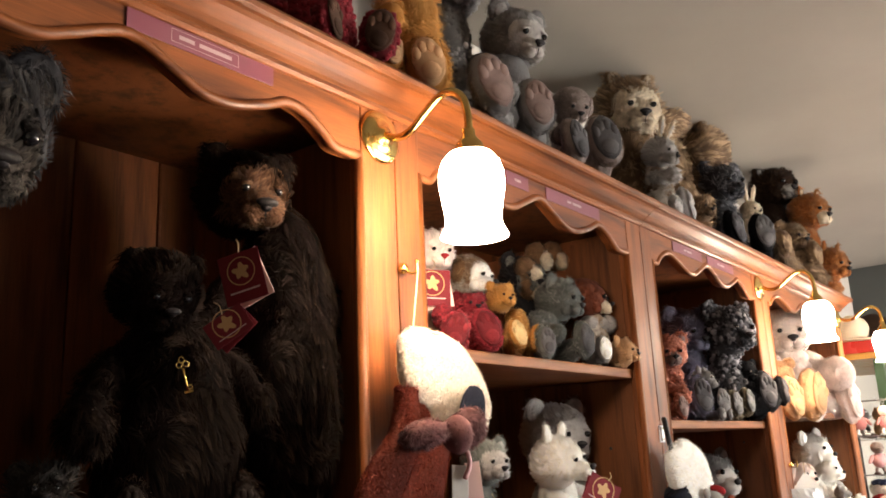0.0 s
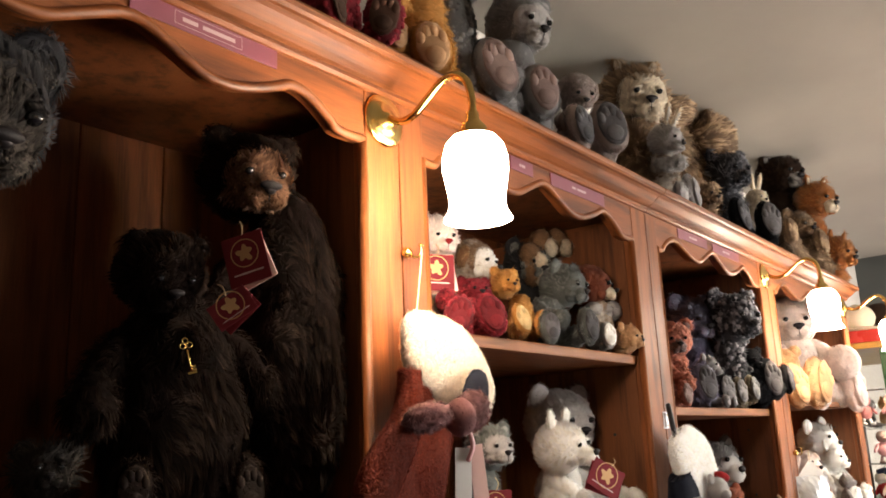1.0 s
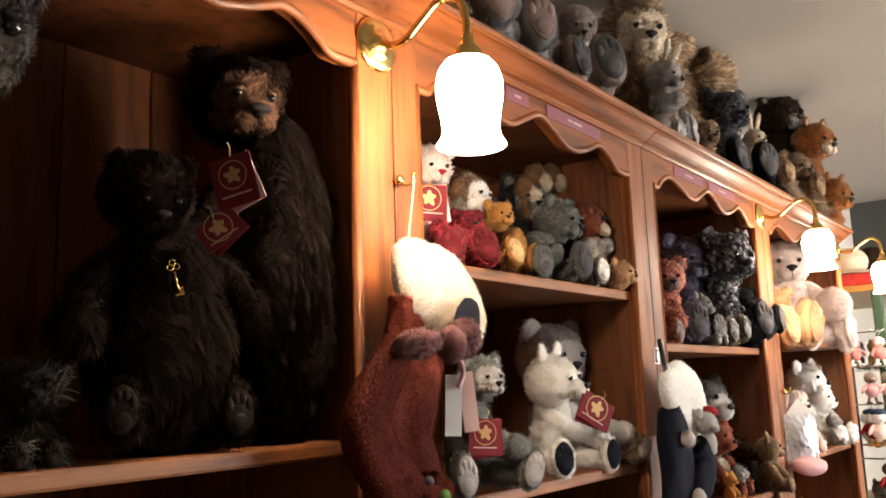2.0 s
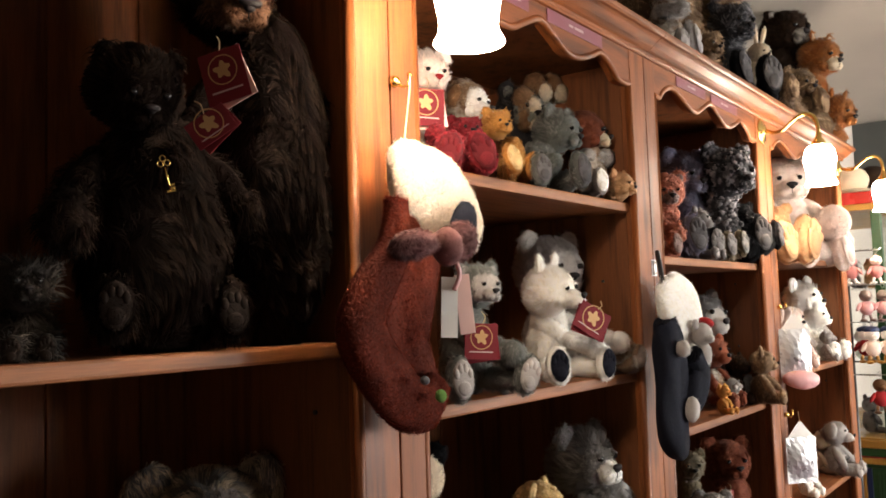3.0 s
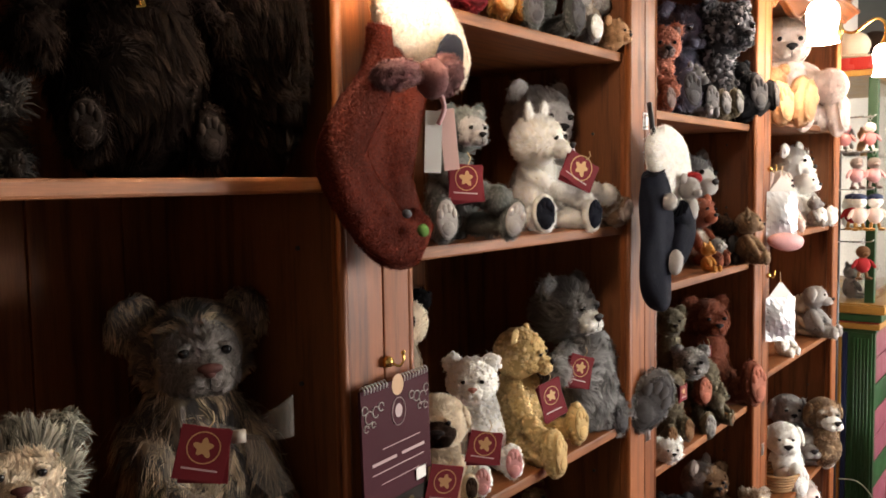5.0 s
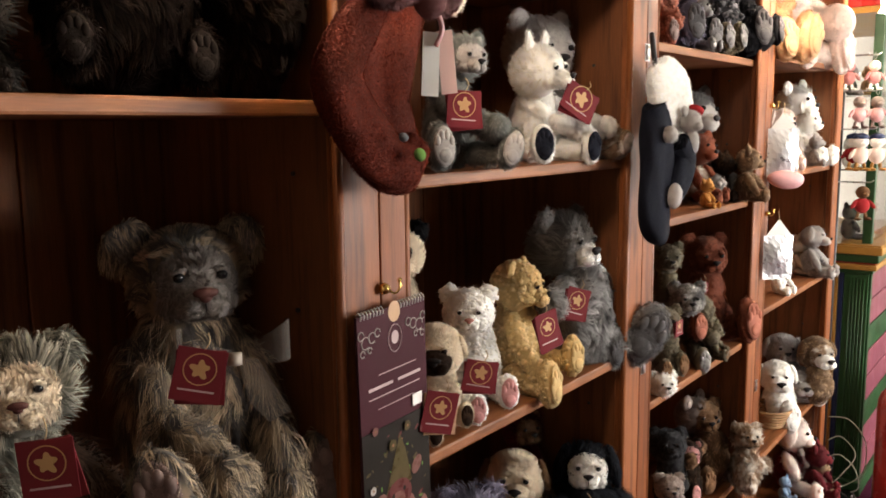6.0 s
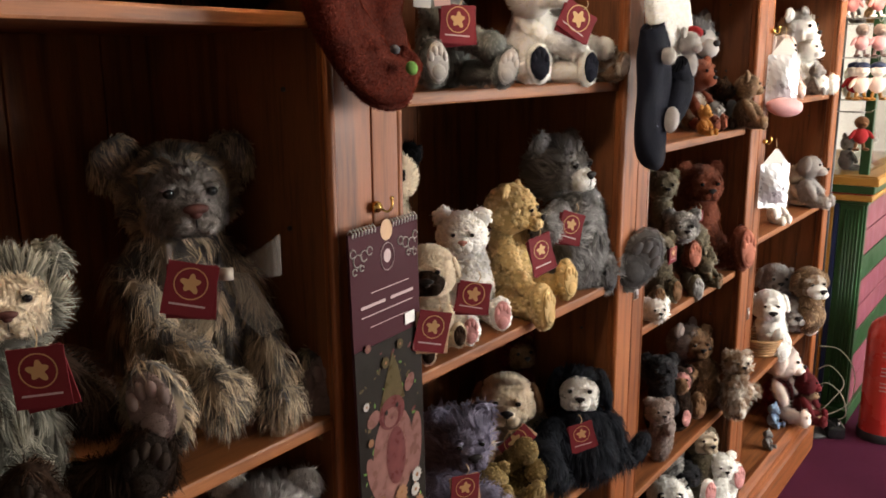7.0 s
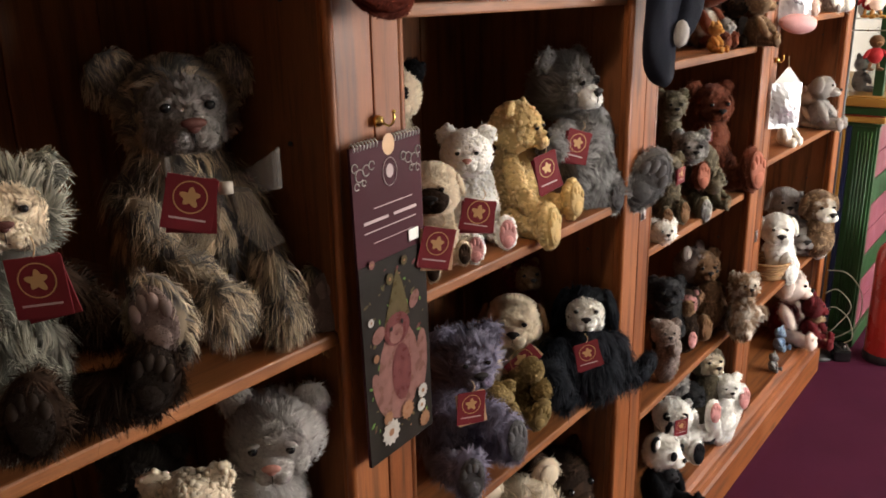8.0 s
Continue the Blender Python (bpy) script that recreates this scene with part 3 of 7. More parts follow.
def pile(centre, radii, rot, size, strands, length, seed, curl=0.0, droop=0.5, level=3, lump=0.05, width=0.05, two=True, keep=None, lay=0.8, comb=(0, 0, 0), lift=1.0, calm=0.0):
    """One stuffed, furry form: an uneven ellipsoid with tufts of hair. Lengths are fractions of size."""
    rng = np.random.default_rng(seed)
    v, f = ico(level)
    r = np.array(radii) * size
    R = np.array(Euler([radians(a) for a in rot]).to_matrix())
    bulge = 1 + lump * wob(v, 3.0, rng) + 0.35 * lump * wob(v, 9.0, rng) + 0.07 * curl * wob(v, 22.0, rng)
    body = (v * r * bulge[:, None]) @ R.T + np.array(centre) * size
    nb = (v / r) @ R.T
    nb /= np.linalg.norm(nb, axis=1)[:, None]
    # under long hair the form is near root colour: gap shade painted in
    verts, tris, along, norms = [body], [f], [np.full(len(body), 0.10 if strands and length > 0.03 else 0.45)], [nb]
    tuft = [np.full(len(body), 0.5)]
    if curl >= 0.4 and strands > 300:
        # curly pile: small locks all over the form
        rb = 0.021 * size
        k = min(900, int(4.5 * (r.prod() ** 0.3333 / rb) ** 2))
        s = rng.normal(size=(k, 3))
        s /= np.linalg.norm(s, axis=1)[:, None]
        if keep is not None:
            s = s[keep(s)]
        k = len(s)
        cn = (s / r) @ R.T
        cn /= np.linalg.norm(cn, axis=1)[:, None]
        cp = (s * r) @ R.T + np.array(centre) * size + cn * (rb * rng.uniform(-0.55, 0.05, k))[:, None]
        bv, bf = ico(1)
        sq = rng.uniform(0.65, 1.25, (k, 1, 3)) * rb
        loc = bv[None] * sq
        verts.append((cp[:, None] + loc).reshape(-1, 3))
        bn = bv[None] * 0.9 + cn[:, None] * 0.5
        norms.append((bn / np.linalg.norm(bn, axis=2)[:, :, None]).reshape(-1, 3))
        tris.append((bf[None] + (len(body) + len(bv) * np.arange(k))[:, None, None]).reshape(-1, 3))
        # crevice shade painted in: each lock falls to root colour on its inward side
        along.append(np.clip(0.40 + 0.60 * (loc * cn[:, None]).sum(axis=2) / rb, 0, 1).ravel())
        tuft.append(np.repeat(rng.uniform(0, 1, k), len(bv)))
        strands = strands // 3
    if strands:
        s = rng.normal(size=(strands, 3))
        s /= np.linalg.norm(s, axis=1)[:, None]
        if keep is not None:
            s = s[keep(s)]
        nrm = s / r
        nrm /= np.linalg.norm(nrm, axis=1)[:, None]
        p = (s * r * (1 + lump * 0.3)) @ R.T + np.array(centre) * size
        nrm = nrm @ R.T
        # tufts lean together: a smooth sideways field and a little of each hair's own
        fld = np.stack([wob(s, 5.0, rng) for _ in range(3)], axis=1)
        fld2 = np.stack([wob(s, 16.0, rng) for _ in range(3)], axis=1)
        d = nrm * lay + fld * 0.9 + fld2 * (0.7 - 0.45 * calm + 1.6 * curl) + rng.normal(size=s.shape) * (0.16 - 0.08 * calm + 0.5 * curl)
        d[:, 2] -= droop * 0.5
        d += np.array(comb)
        # hairs lie over the form and lift only a little from it
        d -= nrm * (d * nrm).sum(axis=1)[:, None]
        d /= np.linalg.norm(d, axis=1)[:, None] + 1e-9
        d += nrm * (lift * (rng.uniform(0.10, 0.80, len(s)) ** 1.3 + 0.40 * lay))[:, None]
        d /= np.linalg.norm(d, axis=1)[:, None]
        L = length * size * rng.uniform(0.55, 1.15, len(s)) * (1 + 0.35 * wob(s, 6.0, rng))
        # each hair is a thin ribbon that lies face outwards, shaded with the form under it
        w = np.cross(d, nrm)
        w /= np.linalg.norm(w, axis=1)[:, None]
        w *= (width * length * size * rng.uniform(0.7, 1.3, len(s)))[:, None]
        root = p - nrm * (0.05 * length * size)
        mid = root + d * (L * 0.55)[:, None]
        e = d + rng.normal(size=s.shape) * (0.15 + 0.9 * curl)
        e[:, 2] -= droop
        e /= np.linalg.norm(e, axis=1)[:, None]
        tip = mid + e * (L * 0.55)[:, None]
        # neighbours draw together into tufts
        cell = np.floor(s * (7.0 + 0.4 * wob(s, 4.0, rng)[:, None]) + rng.uniform(0, 1, 3)).astype(int) + 20
        _, cid = np.unique(cell[:, 0] * 10000 + cell[:, 1] * 100 + cell[:, 2], return_inverse=True)
        cid = cid.ravel()
        cnt = np.bincount(cid)
        for pt, pull in ((tip, 0.5 + 0.25 * calm), (mid, 0.25 + 0.15 * calm)):
            mean = np.stack([np.bincount(cid, pt[:, j]) / cnt for j in range(3)], axis=1)
            pt += (mean[cid] - pt) * pull
        lock = rng.uniform(0, 1, len(cnt))[cid]
        part_way = (0.24 * rng.normal(size=(len(cnt), 3)))[cid]
        k0, k = sum(len(q) for q in verts), len(s)
        i = np.arange(k)
        if two:
            verts += [root - w, root + w, mid - w * 0.8, mid + w * 0.8, tip]
            a, b2, c, d2, t = (k0 + j * k + i for j in range(5))
            tris += [np.stack([a, b2, d2], 1), np.stack([a, d2, c], 1), np.stack([c, d2, t], 1)]
            soft = nrm + part_way + 0.55 * (d - nrm * (d * nrm).sum(axis=1)[:, None]) + (0.22 - 0.12 * calm + 0.4 * curl) * rng.normal(size=s.shape)
            soft /= np.linalg.norm(soft, axis=1)[:, None]
            norms += [soft] * 5
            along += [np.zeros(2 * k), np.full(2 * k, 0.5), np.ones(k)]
            tuft += [lock] * 5
        else:
            verts += [root - w, root + w, (mid + tip) / 2]
            a, b2, t = (k0 + j * k + i for j in range(3))
            tris += [np.stack([a, b2, t], 1)]
            soft = nrm + part_way + 0.45 * (d - nrm * (d * nrm).sum(axis=1)[:, None]) + (0.22 - 0.12 * calm + 0.4 * curl) * rng.normal(size=s.shape)
            soft /= np.linalg.norm(soft, axis=1)[:, None]
            norms += [soft] * 3
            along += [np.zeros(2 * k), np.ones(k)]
            tuft += [lock] * 3
    return np.concatenate(verts), np.concatenate(tris), np.stack([np.concatenate(along), np.concatenate(tuft)], 1), np.concatenate(norms)


def limb(a, b2, r, size, strands, length, seed, fat=1.0, **kw):
    """A stuffed limb between two points."""
    a, b2 = Vector(a), Vector(b2)
    d = b2 - a
    q = Vector((0, 0, 1)).rotation_difference(d.normalized()).to_euler()
    return pile((a + b2) / 2, (r, r * fat, d.length / 2 + r * 0.75), [math.degrees(c) for c in q], size, strands, length, seed, **kw)


def joined(*pieces):
    vs, ts, al, ns, k = [], [], [], [], 0
    for v, t, a, nn in pieces:
        ns.append(nn)
        vs.append(v)
        ts.append(t + k)
        al.append(a)
        k += len(v)
    return np.concatenate(vs), np.concatenate(ts), np.concatenate(al), np.concatenate(ns)


SEED = [11]
EYE_BALL = mesh_np("eye", *[np.concatenate(c) if i == 0 else c for i, c in enumerate(([ico(2)[0]], ico(2)[1], np.zeros(len(ico(2)[0]))))])
EYE_BALL.materials.append(MATS["black_plastic"])


def plush(name, label, category, x, y, z, h, yaw=0.0, coat="grey", face=None, pad=None, ear="round", ears=1.0, turn=0.0, nod=0.0, lean=0.0,
          hair=0.05, n=1500, curl=0.0, droop=0.5, snout=1.0, nose="nose_black", spread=0.20, two=True, level=3, eye=1.0, head=1.0, tail=None, inner=None,
          foot=1.0, belly=None, foot_up=0.0, cheek=0.0, arms="rest", wide=0.05, lay=0.8, reach=0.38, ear_coat=None, patches=None, limbs=None, mask=None, mane=1.0, group="plush toys"):
    """A sitting stuffed toy that looks along -y. h: its height when seated; yaw turns it towards -x; turn and nod move the head."""
    SEED[0] += 17
    sd = SEED[0]
    t = thing(name, label, category, x, y, z, -yaw, group=group)
    face, pad, inner, belly = face or coat, pad or face or coat, inner or face or coat, belly or coat
    kw = dict(curl=curl, droop=droop, two=two, level=level, width=wide, lay=lay)

    def put(nm, geo, mat, parent, lab=""):
        return link_part(nm, mesh_np(nm, *geo), mat, parent, lab)

    put("torso", pile((0, 0.03, 0.27), (0.215, 0.185, 0.265), (lean, 0, 0), h, int(n * 0.26), hair, sd, **kw), belly, t)
    # head, built about its own middle and then turned
    q = 1.16 * head
    hd = put("head", pile((0, 0, 0), (0.210 * q, 0.192 * q, 0.185 * q), (0, 0, 0), h, int(n * 0.34), hair * mane, sd + 1,
                          keep=(lambda s: ~((s[:, 1] < -0.38) & (s[:, 2] < 0.55))) if hair > 0.03 else None, **{**kw, "comb": (0, 0.55 if hair > 0.06 else 0.2, 0.25), "droop": droop * 0.6}), coat, t)
    jit = np.random.default_rng(sd + 99).uniform(-1, 1, 12)
    hd.matrix_basis = pose(0, -0.02 * h, (0.575 + 0.19 * head) * h, nod + 5 * jit[0], 5 * jit[1], -turn + 9 * jit[2])
    put("muzzle", pile((0, -0.155 * q, -0.048 * q), (0.105 * q, 0.092 * q * snout, 0.080 * q), (10, 0, 0), h, int(n * 0.06), min(hair * 0.40, 0.022), sd + 2, curl=curl, droop=0.2, two=False, level=level, width=0.09), face, hd)
    put("face", pile((0, -0.105 * q, -0.005 * q), (0.15 * q, 0.09 * q, 0.125 * q), (0, 0, 0), h, int(n * 0.06), min(hair * 0.5, 0.028), sd + 3, curl=curl, droop=0.3, two=False, level=level, width=0.09), mask or face, hd)
    ny = -0.155 * q - 0.092 * q * snout
    put("nose", pile((0, ny + 0.006, -0.012 * q), (0.036 * q, 0.022 * q, 0.026 * q), (0, 0, 0), h, 0, 0, sd, level=2, lump=0.04), nose, hd)
    if n >= 1800:
        put("mouth", limb((0, ny + 0.004, -0.035 * q), (0, ny + 0.030, -0.085 * q), 0.005, h, 0, 0, sd, level=2), "nose_black", hd)
    for s in (-1, 1):
        eb = new("eye", EYE_BALL)
        eb.parent = hd
        eb.matrix_basis = Matrix.Translation((s * 0.082 * q * h, -0.172 * q * h, 0.058 * q * h)) @ Matrix.Scale(0.0205 * q * eye * h, 4)
        if ear == "round":
            e = pile((s * 0.165 * q, 0.02, 0.165 * q), (0.082 * ears * q, 0.036 * q, 0.085 * ears * q), (0, s * 35, 0), h, int(n * 0.035), min(hair * 0.8, 0.05), sd + 5 + s, **kw)
        elif ear == "point":
            e = pile((s * 0.135 * q, 0.02, 0.215 * q), (0.052 * ears * q, 0.030 * q, 0.115 * ears * q), (0, s * 22, 0), h, int(n * 0.035), min(hair * 0.8, 0.05), sd + 5 + s, **kw)
        elif ear == "flop":
            e = pile((s * 0.215 * q, -0.01, 0.06 * q), (0.045 * q, 0.075 * ears * q, 0.135 * ears * q), (0, -s * 22, 0), h, int(n * 0.035), min(hair * 0.8, 0.05), sd + 5 + s, **kw)
        else:
            e = pile((s * 0.09 * q, 0.03, 0.33 * q), (0.042 * q, 0.026 * q, 0.19 * ears * q), (0, s * 10, 0), h, int(n * 0.035), min(hair * 0.8, 0.05), sd + 5 + s, **kw)
        er = put("ear", e, ear_coat or coat, hd)
        if ear == "round":
            put("inner_ear", pile((s * 0.165 * q, -0.012, 0.165 * q), (0.055 * ears * q, 0.018 * q, 0.058 * ears * q), (0, s * 35, 0), h, 0, 0, sd, level=2), inner, er)
        if patches:
            put("eye_patch", pile((s * 0.088 * q, -0.158 * q, 0.045 * q), (0.048 * q, 0.030 * q, 0.058 * q), (0, s * 25, 0), h, int(n * 0.02), 0.02, sd + 7, level=2, two=False), patches, hd)
        # arm and its paw
        if arms == "rest":
            a0, a1 = (s * 0.19, -0.01, 0.50), (s * 0.255, -0.20, 0.24)
        elif arms == "out":
            a0, a1 = (s * 0.18, -0.03, 0.52), (s * 0.24, -0.42, 0.40)
        else:
            a0, a1 = (s * 0.20, 0.0, 0.50), (s * 0.30, -0.10, 0.14)
        a1 = (a1[0] + 0.035 * jit[3 + s], a1[1] + 0.05 * jit[5 + s], a1[2] + 0.05 * jit[7 + s])
        put("arm", limb(a0, a1, 0.078, h, int(n * 0.07), hair, sd + 9 + s, **kw), limbs or coat, t)
        # leg, foot and pad
        fx, fy, fz = s * spread + 0.03 * jit[9 + s], -reach + 0.06 * jit[6 + s], 0.125 * foot + foot_up
        lg = put("leg", joined(limb((s * 0.12, -0.05, 0.11), (fx, fy + 0.05, 0.10 + foot_up * 0.8), 0.092, h, int(n * 0.09), hair, sd + 13 + s, **kw),
                               pile((fx, fy, fz), (0.095 * foot, 0.065, 0.125 * foot), (-8, 0, s * 14), h, int(n * 0.05), hair * 0.7, sd + 15 + s,
                                    keep=lambda v: v[:, 1] > -0.35, **kw)), limbs or coat, t)
        put("foot_pad", joined(pile((fx, fy - 0.050, fz - 0.020), (0.058 * foot, 0.020, 0.066 * foot), (-8, 0, s * 14), h, int(n * 0.01), 0.012, sd, level=2, lump=0.02, two=False),
                               *[pile((fx + dx * foot, fy - 0.046, fz + dz * foot), (0.024 * foot, 0.018, 0.026 * foot), (-8, 0, s * 14), h, 0, 0, sd + 1, level=1 if level < 3 else 2, lump=0.02)
                                 for dx, dz in ((-0.045, 0.050), (0.0, 0.072), (0.045, 0.050))]), pad, lg)
    if tail:
        put("tail", joined(*[pile(c, r, (0, 0, 0), h, int(n * 0.14), hair * 1.5, sd + 30 + i, **kw) for i, (c, r) in enumerate(tail)]), coat, t)
    return t


def critter(name, label, category, at, head, body, hands=(), feet=(), coat="grey", face=None, mask=None, pad=None, belly=None, limbs=None, ear="round", ears=1.0, ear_coat=None, inner=None,
            snout=1.0, muzzle=1.0, nose="nose_black", eye=1.0, patches=None, hair=0.012, hw=0.0006, cover=1.8, curl=0.0, droop=0.5, two=False, level=3, mane=1.0, face_hair=0.4, lift=None, tail=None, group="plush toys"):
    """A stuffed toy in a pose of its own, about its seat at `at`, in metres. head: x, y, z, radius, yaw (0 looks out of the shelf, more turns towards -x), pitch, roll.
    body: x, y, half width, depth, height, yaw. hands: x, y, z, radius. feet: x, y, z, half length, yaw and roll of the sole."""
    SEED[0] += 17
    sd = SEED[0]
    t = thing(name, label, category, *at, group=group)
    face, inner, belly = face or coat, inner or face or coat, belly or coat
    pad = pad or face
    hx, hy, hz, r, yaw, pitch, roll = head
    S = r * 5.0
    jit = np.random.default_rng(sd + 5).uniform(-1, 1, 8)

    def form(c, rad, rot, seed, length, hairy=1.0, **kw):
        area = 4 * math.pi * ((rad[0] * rad[1]) ** 1.6 / 3 + (rad[0] * rad[2]) ** 1.6 / 3 + (rad[1] * rad[2]) ** 1.6 / 3) ** (1 / 1.6)
        k = int(hairy * cover * area / (length * hw * 1.3)) if length > 0 else 0
        opts = dict(curl=curl, droop=droop, two=two, level=level, width=hw / max(length, 1e-4), lay=0.6, lump=0.06, lift=lift or (0.95 if length < 0.017 else 0.6), calm=0.75)
        opts.update(kw)
        return pile([q / S for q in c], [q / S for q in rad], rot, S, k, length / S, seed, **opts)

    def between(a, b2, rad, seed, length, **kw):
        a, b2 = Vector(a), Vector(b2)
        q = Vector((0, 0, 1)).rotation_difference((b2 - a).normalized()).to_euler()
        return form((a + b2) / 2, (rad, rad, (b2 - a).length / 2 + rad * 0.6), [math.degrees(c) for c in q], seed, length, **kw)

    def put(nm, geo, mat, parent, lab=""):
        return link_part(nm, mesh_np(nm, *geo), mat, parent, lab)

    bx, by, bw, bd, bh, byaw = body
    side = Vector((math.cos(radians(byaw)), -math.sin(radians(byaw)), 0))
    out = Vector((-math.sin(radians(byaw)), -math.cos(radians(byaw)), 0))
    mid = Vector((bx, by, 0))
    put("torso", joined(form((bx, by, bh * 0.40), (bw, bd, bh * 0.41), (0, 0, -byaw), sd, hair),
                        form((bx, by, bh * 0.72), (bw * 0.80, bd * 0.8, bh * 0.30), (0, 0, -byaw), sd + 1, hair, hairy=0.7)), belly, t)
    hd = put("head", form((0, 0, 0), (r, 0.93 * r, 0.94 * r), (0, 0, 0), sd + 2, hair * mane, comb=(0, 0.8, 0.35), droop=droop * 0.5,
                          keep=(lambda s: ~((s[:, 1] < -0.35) & (s[:, 2] < 0.50) & (np.abs(s[:, 0]) < 0.75)))), coat, t)
    hd.matrix_basis = pose(hx, hy, hz, -pitch, roll, -yaw)
    fh = min(hair * face_hair, 0.20 * r)
    m, sn = muzzle, snout
    put("face", joined(form((0, -0.52 * r, 0.04 * r), (0.74 * r, 0.44 * r, 0.66 * r), (0, 0, 0), sd + 3, fh, comb=(0, 0, 0.5), droop=0.0),
                       form((-0.34 * r, -0.58 * r, -0.30 * r), (0.36 * r, 0.30 * r, 0.30 * r), (0, 0, 0), sd + 4, fh * 1.4, hairy=0.6),
                       form((0.34 * r, -0.58 * r, -0.30 * r), (0.36 * r, 0.30 * r, 0.30 * r), (0, 0, 0), sd + 5, fh * 1.4, hairy=0.6)), mask or face, hd)
    ny = -0.76 * r - 0.38 * r * sn * m
    put("muzzle", joined(form((0, -0.74 * r, -0.20 * r), (0.44 * m * r, 0.42 * sn * m * r, 0.34 * m * r), (8, 0, 0), sd + 6, fh * 0.8, droop=0.2),
                         form((-0.15 * m * r, ny + 0.16 * r, -0.34 * r), (0.22 * m * r, 0.20 * r, 0.19 * m * r), (0, 0, 0), sd + 7, fh * 0.7, hairy=0.6, droop=0.2),
                         form((0.15 * m * r, ny + 0.16 * r, -0.34 * r), (0.22 * m * r, 0.20 * r, 0.19 * m * r), (0, 0, 0), sd + 8, fh * 0.7, hairy=0.6, droop=0.2)), face, hd)
    nz = -0.04 * r
    put("nose", joined(form((0, ny - 0.06 * r, nz), (0.20 * m * r, 0.10 * r, 0.085 * m * r), (0, 0, 0), sd, 0, level=2, lump=0.03, curl=0),
                       form((0, ny - 0.05 * r, nz - 0.07 * m * r), (0.10 * m * r, 0.085 * r, 0.085 * m * r), (0, 0, 0), sd, 0, level=2, lump=0.03, curl=0)), nose, hd)
    put("mouth", joined(between((0, ny - 0.06 * r, nz - 0.12 * m * r), (0, ny - 0.05 * r, -0.40 * r), 0.014 * r, sd, 0, level=1, curl=0),
                        *[between((0, ny - 0.05 * r, -0.40 * r), (s * 0.20 * m * r, ny + 0.17 * r, -0.50 * r), 0.014 * r, sd, 0, level=1, curl=0) for s in (-1, 1)]), "nose_black", hd)
    for s in (-1, 1):
        eb = new("eye", EYE_BALL)
        eb.parent = hd
        eb.matrix_basis = Matrix.Translation((s * 0.37 * r, -0.925 * r, 0.20 * r)) @ Matrix.Scale(0.10 * eye * r, 4)
        tagged(eb)
        put("eyelid", form((s * 0.37 * r, -0.90 * r, 0.29 * r), (0.14 * r, 0.08 * r, 0.06 * r), (0, s * 14, 0), sd + 9, fh * 0.4, level=2, curl=0), mask or face, hd)
        e = ears * r
        c, rad, rot, flatc = {"round": ((s * 0.74 * r, 0.05 * r, 0.72 * r), (0.40 * e, 0.15 * e, 0.42 * e), (0, s * 38, 0), 0.62),
                              "wide": ((s * 1.00 * r, 0.15 * r, 0.62 * r), (0.46 * e, 0.15 * e, 0.42 * e), (0, s * 50, 0), 0.62),
                              "point": ((s * 0.58 * r, 0.05 * r, 1.00 * r), (0.27 * e, 0.13 * e, 0.50 * e), (0, s * 20, 0), 0.62),
                              "flop": ((s * 0.98 * r, -0.08 * r, 0.18 * r), (0.17 * e, 0.34 * e, 0.56 * e), (0, -s * 16, 0), 0.0),
                              "long": ((s * 0.42 * r, 0.1 * r, 1.55 * r), (0.20 * e, 0.11 * e, 0.80 * e), (0, s * 12, 0), 0.62)}[ear]
        er = put("ear", form(c, rad, rot, sd + 10 + s, min(hair, 0.30 * r)), ear_coat or coat, hd)
        if flatc:
            put("inner_ear", form((c[0], c[1] - rad[1] * 0.75, c[2] - 0.03 * r), (rad[0] * flatc, rad[1] * 0.5, rad[2] * flatc), rot, sd + 13, min(hair, 0.1 * r) * 0.5, level=2, curl=0), inner, er)
        if patches:
            put("eye_patch", form((s * 0.40 * r, -0.80 * r, 0.16 * r), (0.20 * r, 0.13 * r, 0.27 * r), (0, s * 28, 0), sd + 14, min(hair, 0.1 * r), level=2), patches, hd)
    for i, (x, y, z, hr) in enumerate(hands):
        s = -1 if i == 0 else 1
        sh = mid + side * (s * bw * 0.72) + Vector((0, 0, bh * 0.80))
        end = Vector((x, y, z))
        elbow = (sh + end) / 2 + side * (s * hr * 0.5) + out * (-0.2 * hr) + Vector((0, 0, -hr * 0.35))
        put("arm", joined(between(sh, elbow, hr * 0.88, sd + 20 + i, hair), between(elbow, end, hr * 0.85, sd + 22 + i, hair), form(end, (hr, hr, hr * 1.05), (0, 0, 0), sd + 24 + i, hair * 0.8)), limbs or coat, t)
    for i, (x, y, z, fl, fyaw, froll) in enumerate(feet):
        s = -1 if i == 0 else 1
        hip = mid + side * (s * bw * 0.55) + Vector((0, 0, max(bh * 0.16, fl * 0.45)))
        foot = Vector((x, y, z))
        fm = pose(0, 0, 0, -6, froll, -fyaw).to_3x3()
        rot = [math.degrees(c) for c in fm.to_euler()]
        heel = foot + fm @ Vector((0, fl * 0.30, -fl * 0.25))
        lg = put("leg", joined(between(hip, heel, fl * 0.60, sd + 30 + i, hair), form(foot, (fl * 0.66, fl * 0.40, fl), rot, sd + 32 + i, hair * 0.6, keep=lambda v: v[:, 1] > -0.45)), limbs or coat, t)
        at_ = lambda a, b2, c: foot + fm @ Vector((a * fl, b2 * fl, c * fl))
